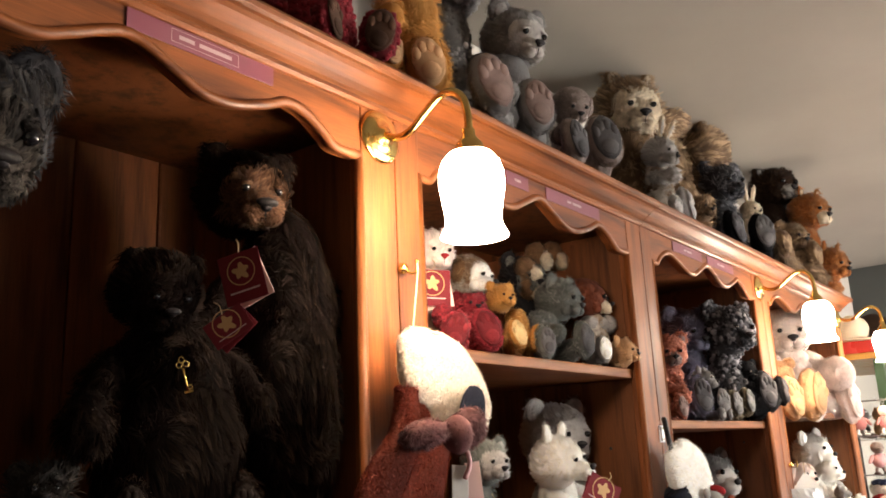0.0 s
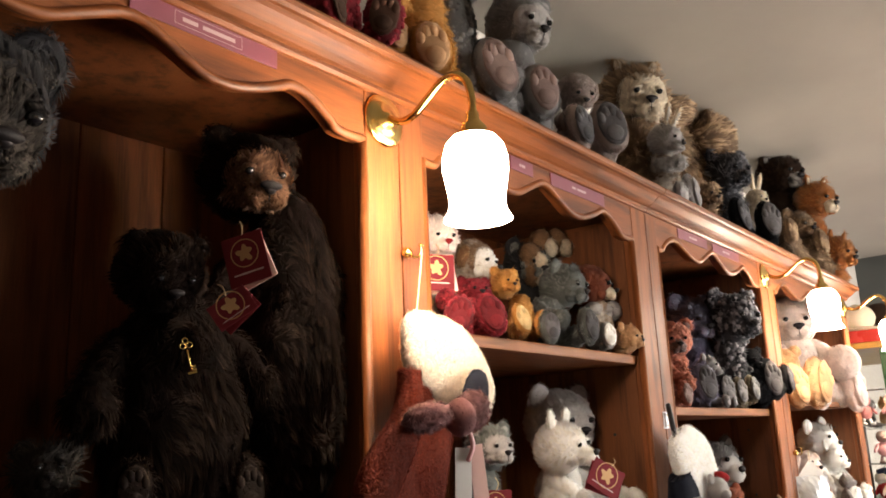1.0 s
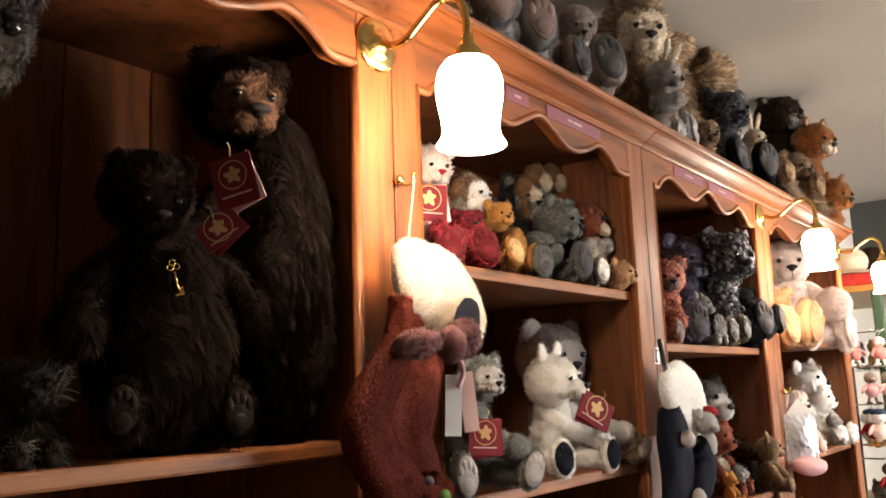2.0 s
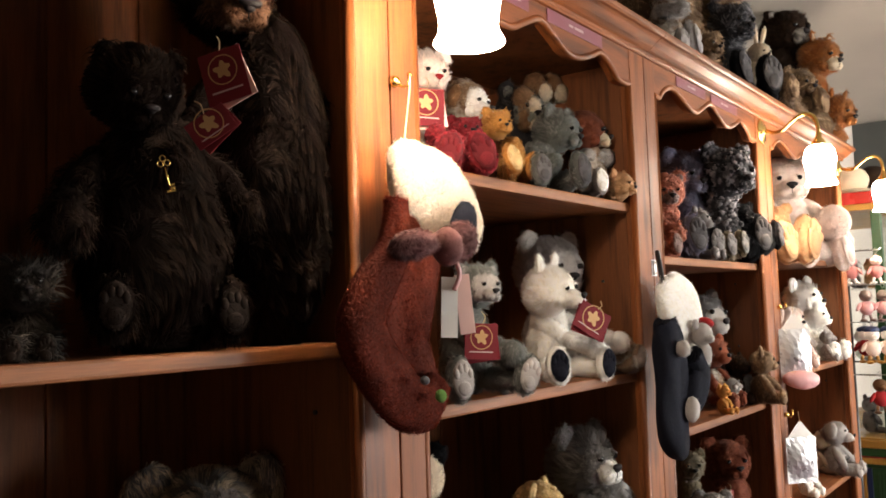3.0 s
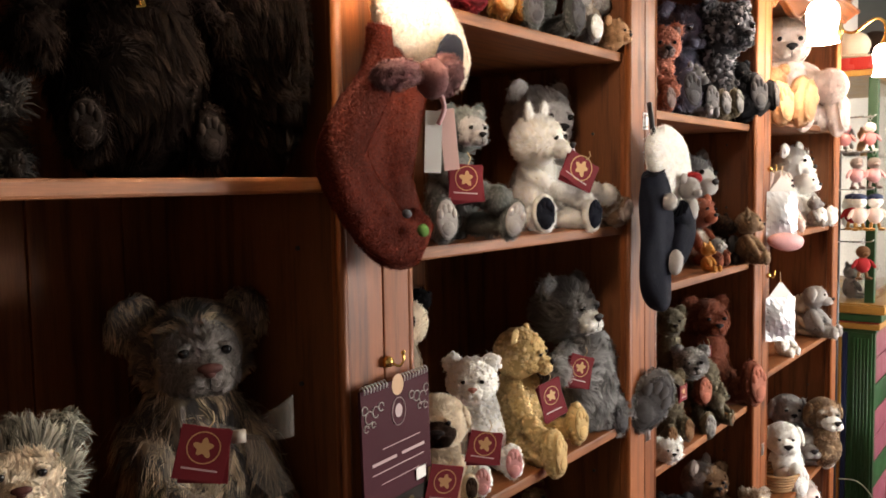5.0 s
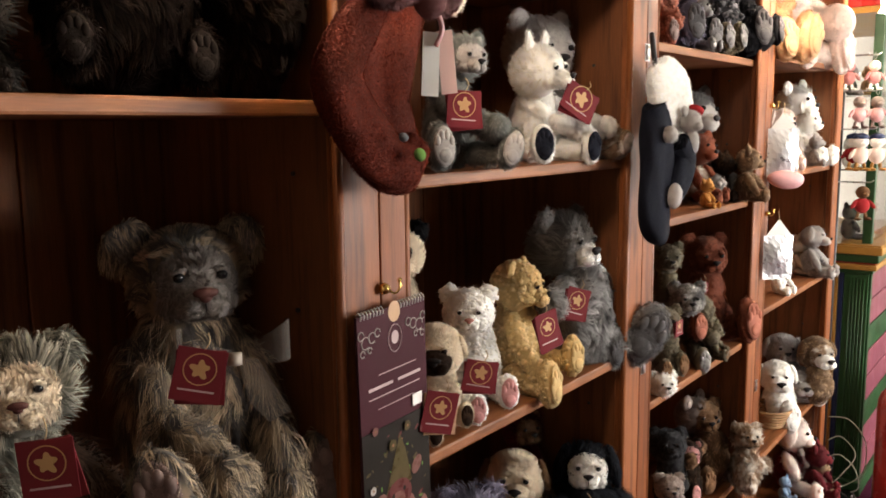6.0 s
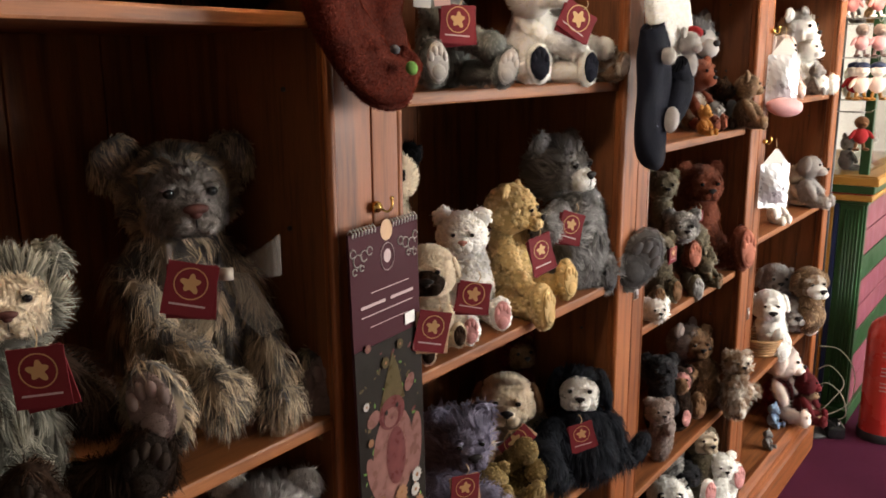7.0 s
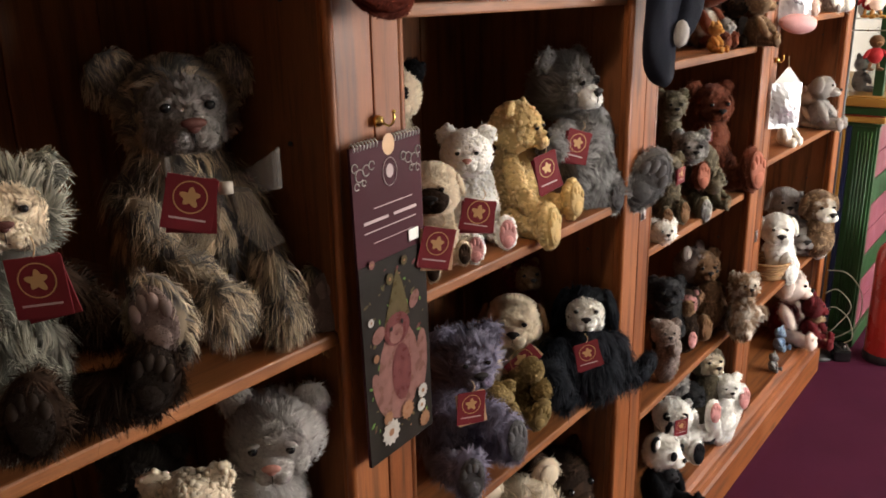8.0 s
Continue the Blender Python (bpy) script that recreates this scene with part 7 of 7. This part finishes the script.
part("front_strip", box(0.012, 0.042, Y0 - 0.004, Y0 + 0.011, 0.06, 0.89, 0.002), "green_paint", cab)
part("skirting", box(-0.012, XB, Y0 - 0.012, Y1, 0.0, 0.058, 0.004), "green_paint", cab)
for z0, z1, o, mt in ((0.890, 0.906, 0.012, "green_paint"), (0.906, 0.930, 0.026, "yellow_paint"), (0.930, 0.936, 0.022, "red_paint"), (0.936, 0.968, 0.032, "green_paint"), (0.968, 1.000, 0.046, "yellow_paint"), (1.000, 1.006, 0.040, "yellow_paint")):
    part("moulding", box(-o, XB, Y0 - o, Y1, z0 + 0.0003, z1 - 0.0003, min(0.006, (z1 - z0) / 2.6)), mt, cab)
for px, py in ((0.004, Y0 + 0.002), (XB - 0.04, Y0 + 0.002), (0.004, Y1 - 0.036)):
    part("corner_post", box(px, px + 0.034, py, py + 0.034, 1.006, 1.86, 0.003), "green_paint", cab)
part("glass_side", box(0.016, 0.020, Y0 + 0.038, Y1 - 0.038, 1.007, 1.858, 0), "clear_glass", cab)
part("glass_front", box(0.040, XB - 0.042, Y0 + 0.014, Y0 + 0.018, 1.007, 1.858, 0), "clear_glass", cab)
part("mirror_back", box(0.04, XB, Y1 - 0.012, Y1 - 0.004, 1.007, 1.858, 0), "mirror", cab)
for z in (1.28, 1.56):
    part("glass_shelf", box(0.042, XB - 0.045, Y0 + 0.03, Y1 - 0.02, z, z + 0.006, 0.001), "clear_glass", cab)
part("roof_edge", box(-0.020, XB, Y0 - 0.020, Y1, 1.862, 1.886, 0.004), "yellow_paint", cab)
part("roof_cloth", box(-0.010, XB, Y0 - 0.010, Y1, 1.887, 1.935, 0.006), "red_paint", cab, "red cloth-covered top")


def small_toy(x, y, z, h, coat, face, label, category, dress=None):
    """A palm-sized plush figure: body, head, limbs."""
    SEED[0] += 3
    sd = SEED[0]
    t = thing("small_plush", label, category, x, y, z, random.uniform(10, 50), group="small plush in the cabinet")
    o = dict(two=False, level=2, width=0.12)
    link_part("body", mesh_np("body", *joined(pile((0, 0, 0.30), (0.24, 0.20, 0.30), (0, 0, 0), h, 160, 0.05, sd, **o), limb((-0.1, -0.05, 0.1), (-0.2, -0.3, 0.08), 0.09, h, 50, 0.05, sd, **o), limb((0.1, -0.05, 0.1), (0.2, -0.3, 0.08), 0.09, h, 50, 0.05, sd, **o),
                                             limb((-0.2, 0, 0.5), (-0.32, -0.1, 0.28), 0.08, h, 50, 0.05, sd, **o), limb((0.2, 0, 0.5), (0.32, -0.1, 0.28), 0.08, h, 50, 0.05, sd, **o))), dress or coat, t)
    link_part("head", mesh_np("head", *joined(pile((0, -0.02, 0.76), (0.23, 0.21, 0.22), (0, 0, 0), h, 160, 0.05, sd, **o), pile((-0.18, 0, 0.95), (0.09, 0.05, 0.09), (0, 0, 0), h, 30, 0.05, sd, **o), pile((0.18, 0, 0.95), (0.09, 0.05, 0.09), (0, 0, 0), h, 30, 0.05, sd, **o))), coat, t)
    link_part("muzzle", mesh_np("muzzle", *pile((0, -0.20, 0.70), (0.11, 0.09, 0.09), (0, 0, 0), h, 30, 0.03, sd, **o)), face, t)
    return t


for tx, ty, tz, th, co, fa in ((2.86, 0.02, 1.006, 0.14, "spotted", "white"), (2.95, -0.01, 1.006, 0.13, "white", "cream"), (2.84, 0.12, 1.006, 0.12, "cream", "cream"), (3.10, 0.0, 1.006, 0.15, "pink", "white"),
                               (2.88, 0.04, 1.286, 0.12, "white", "pink"), (3.02, 0.02, 1.286, 0.12, "blue_light", "white"), (3.2, 0.02, 1.286, 0.12, "cream", "white"), (2.90, 0.05, 1.566, 0.12, "grey_light", "white"),
                               (3.05, 0.02, 1.566, 0.12, "peach", "white"), (3.25, 0.02, 1.566, 0.12, "white_pink", "white")):
    small_toy(tx, ty, tz, th, co, fa, "small pale plush toy behind glass in the cabinet", "plush toy")
for hx, hy, hs, co in ((2.86, 0.03, 0.075, "cream"), (3.02, -0.02, 0.085, "brown_dark"), (3.2, -0.01, 0.08, "peach"), (2.95, 0.14, 0.09, "black")):
    t = thing("plush_hat", "rounded furry hat lying on the red cabinet top", "hat", hx, hy, 1.935, group="hats on the cabinet")
    link_part("crown", mesh_np("crown", *pile((0, 0, 0.75), (0.95, 0.85, 0.78), (0, 0, 0), hs, 900, 0.12, int(hx * 100), two=False, width=0.08)), co, t)
    link_part("brim", mesh_np("brim", *pile((0, -0.1, 0.16), (1.1, 1.0, 0.17), (0, 0, 0), hs, 500, 0.10, int(hx * 70), two=False, width=0.08)), co, t)

# ---- stand of key rings ----
stand = thing("key_ring_stand", "slim dark stand hung with plush key rings", "display stand", 2.60, -0.02, 0.0)
part("pole", tube([(0, 0.035, 0.02), (0, 0.035, 1.72)], 0.008, 10), "rubber_black", stand)
stand_foot = part("foot_plate", lathe([(0.0, 0.0), (0.085, 0.0), (0.085, 0.008), (0.02, 0.018), (0.008, 0.022)], 24), "rubber_black", stand)
stand_foot.location = (0, 0.035, 0)
for z in (1.70, 1.575, 1.44, 1.25):
    part("arm", tube([(0, 0.036, z), (0, -0.075, z), (0, -0.085, z + 0.008)], 0.0022, 6), "steel", stand)
    part("arm", tube([(-0.02, 0.036, z), (-0.035, -0.045, z), (-0.035, -0.052, z + 0.008)], 0.0022, 6), "steel", stand)


def key_ring(x, y, z, h, coat, dress, hat, feet, label):
    SEED[0] += 5
    sd = SEED[0]
    t = thing("plush_key_ring", label, "key ring", x, y, z, -50, group="plush key rings")
    o = dict(two=False, level=2, width=0.12)
    part("ring", tube([(0.0, 0.010 * math.cos(a * math.pi / 8), 0.012 + 0.010 * math.sin(a * math.pi / 8)) for a in range(17)], 0.0012, 6), "steel", t)
    link_part("head", mesh_np("head", *joined(pile((0, 0, -0.22), (0.20, 0.18, 0.19), (0, 0, 0), h, 120, 0.05, sd, **o), pile((0, -0.16, -0.27), (0.09, 0.10, 0.07), (0, 0, 0), h, 30, 0.03, sd, **o))), coat, t)
    link_part("dress", mesh_np("dress", *joined(pile((0, 0, -0.60), (0.22, 0.18, 0.24), (0, 0, 0), h, 90, 0.04, sd, **o), limb((-0.18, 0, -0.45), (-0.34, -0.06, -0.66), 0.06, h, 30, 0.03, sd, **o), limb((0.18, 0, -0.45), (0.34, -0.06, -0.66), 0.06, h, 30, 0.03, sd, **o))), dress, t)
    if hat:
        link_part("hat", mesh_np("hat", *pile((0, 0.01, -0.10), (0.21, 0.19, 0.11), (0, 0, 0), h, 60, 0.03, sd, **o)), hat, t)
    for s in (-1, 1):
        link_part("foot", mesh_np("foot", *joined(limb((s * 0.10, 0, -0.80), (s * 0.13, 0, -0.94), 0.05, h, 0, 0, sd, **o), pile((s * 0.15, -0.08, -0.98), (0.09, 0.14, 0.05), (0, 0, 0), h, 30, 0.02, sd, **o))), feet, t)
    return t


for kx, ky, kz, kh, c0, c1, c2, c3, lab in (
    (2.585, -0.005, 1.685, 0.105, "pink", "pink", None, "white", "pink plush flamingo key ring"), (2.60, -0.085, 1.685, 0.105, "white_pink", "pink", None, "white", "white and pink plush key ring"),
    (2.565, -0.050, 1.560, 0.115, "taupe", "ribbon_pink", None, "pad_pink", "brown mouse key ring in a pink dress"), (2.60, -0.100, 1.560, 0.115, "taupe", "ribbon_pink", None, "pad_pink", "brown mouse key ring in a pink dress"),
    (2.565, -0.062, 1.425, 0.130, "white", "white_pink", "blue_paint", "yellow_paint", "white duck key ring in a blue hat"), (2.60, -0.108, 1.425, 0.130, "white", "white_pink", "blue_paint", "yellow_paint", "white duck key ring in a blue hat"),
    (2.61, -0.030, 1.425, 0.130, "white", "felt_red", "blue_paint", "yellow_paint", "white duck key ring in a red coat"),
    (2.60, -0.070, 1.240, 0.125, "tan", "felt_red", None, "tan", "tan rabbit key ring in a red jacket"),
):
    key_ring(kx, ky, kz, kh, c0, c1, c2, c3, lab)

# ---- fire extinguisher, cable, adaptor ----
ex = thing("fire_extinguisher", "red fire extinguisher standing on the carpet", "fire extinguisher", 2.70, -0.225, 0.0)
prof = [(0.0, 0.0), (0.074, 0.0), (0.078, 0.006), (0.078, 0.018), (0.0775, 0.022), (0.0775, 0.40), (0.076, 0.425), (0.068, 0.452), (0.052, 0.472), (0.030, 0.484), (0.020, 0.488), (0.020, 0.505), (0.0, 0.505)]
part("cylinder", lathe(prof, 36), "red_paint", ex)
part("base_ring", lathe([(0.079, 0.0), (0.081, 0.004), (0.081, 0.030), (0.079, 0.034)], 36), "rubber_black", ex)
part("valve", lathe([(0.019, 0.503), (0.021, 0.505), (0.021, 0.530), (0.012, 0.540), (0.0, 0.540)], 20), "brass", ex)
part("handle", box(-0.085, 0.015, -0.010, 0.010, 0.532, 0.542, 0.002), "rubber_black", ex)
part("lever", box(-0.085, 0.010, -0.008, 0.008, 0.554, 0.562, 0.002), "red_paint", ex)
part("hose", tube(glide([(0.02, 0, 0.52), (0.075, 0.0, 0.50), (0.095, 0.0, 0.40), (0.092, 0.0, 0.20), (0.090, 0, 0.14)], 6), 0.009, 8), "rubber_black", ex)
for z in (0.36, 0.345, 0.30, 0.285, 0.27, 0.24, 0.225, 0.21):
    bm = bmesh.new()
    a0, a1 = radians(175), radians(175 + 48 - (z * 1000) % 7 * 2)
    ring = [((0.0779) * math.cos(a0 + (a1 - a0) * i / 8), 0.0779 * math.sin(a0 + (a1 - a0) * i / 8)) for i in range(9)]
    lo_, hi_ = [bm.verts.new((px, py, z)) for px, py in ring], [bm.verts.new((px, py, z + 0.005)) for px, py in ring]
    for i in range(8):
        bm.faces.new((lo_[i], lo_[i + 1], hi_[i + 1], hi_[i]))
    part("print_bar", bm, "pale_ink", ex)

cable = thing("white_cable", "loops of thin white cable by the cabinet", "cable", 2.66, -0.03, 0.02)
part("lead", tube(glide([(0.04, 0.05, 0.30), (0.01, -0.03, 0.31), (0.0, -0.09, 0.24), (0.0, -0.09, 0.12), (0.0, -0.03, 0.05), (-0.02, 0.02, 0.04), (-0.02, -0.02, 0.10), (0.0, -0.06, 0.18), (0.03, 0.0, 0.23), (0.05, 0.05, 0.20)], 8), 0.0026, 6), "white_cable", cable)
part("lead", tube(glide([(0.0, -0.04, 0.02), (-0.02, -0.08, 0.06), (-0.01, -0.06, 0.13), (0.02, 0.0, 0.16), (0.04, 0.05, 0.13)], 8), 0.0026, 6), "white_cable", cable)
ad = thing("power_adaptor", "black plastic power adaptor lying on the carpet", "power adaptor", 2.62, -0.075, 0.0, 25)
part("case", box(-0.055, 0.055, -0.032, 0.032, 0.0, 0.050, 0.010), "black_plastic", ad)
part("lead", tube(glide([(0.05, 0, 0.02), (0.075, 0.02, 0.008), (0.085, 0.05, 0.006), (0.05, 0.07, 0.006)], 6), 0.003, 6), "rubber_black", ad)
part("plug_pin", tube([(-0.03, -0.01, 0.048), (-0.03, -0.01, 0.060)], 0.004, 8), "steel", ad)

# the window across the room
wf = thing("window_1", "wide shop window in white painted frame", "window", 3.3, ROOM_Y0, 1.45, kind="structure")
for a, b2, c0, c1 in ((-1.9, -1.85, -0.75, 0.75), (1.85, 1.9, -0.75, 0.75), (-1.85, 1.85, -0.75, -0.70), (-1.85, 1.85, 0.70, 0.75), (-0.63, -0.59, -0.70, 0.70), (0.59, 0.63, -0.70, 0.70)):
    part("window_frame", box(a, b2, -0.09, -0.03, c0, c1, 0.003), "white_card", wf)
for a, b2 in ((-1.85, -0.63), (-0.59, 0.59), (0.63, 1.85)):
    pane = part("pane", box(a, b2, -0.062, -0.058, -0.70, 0.70, 0), "clear_glass", wf)
    pane.visible_shadow = False
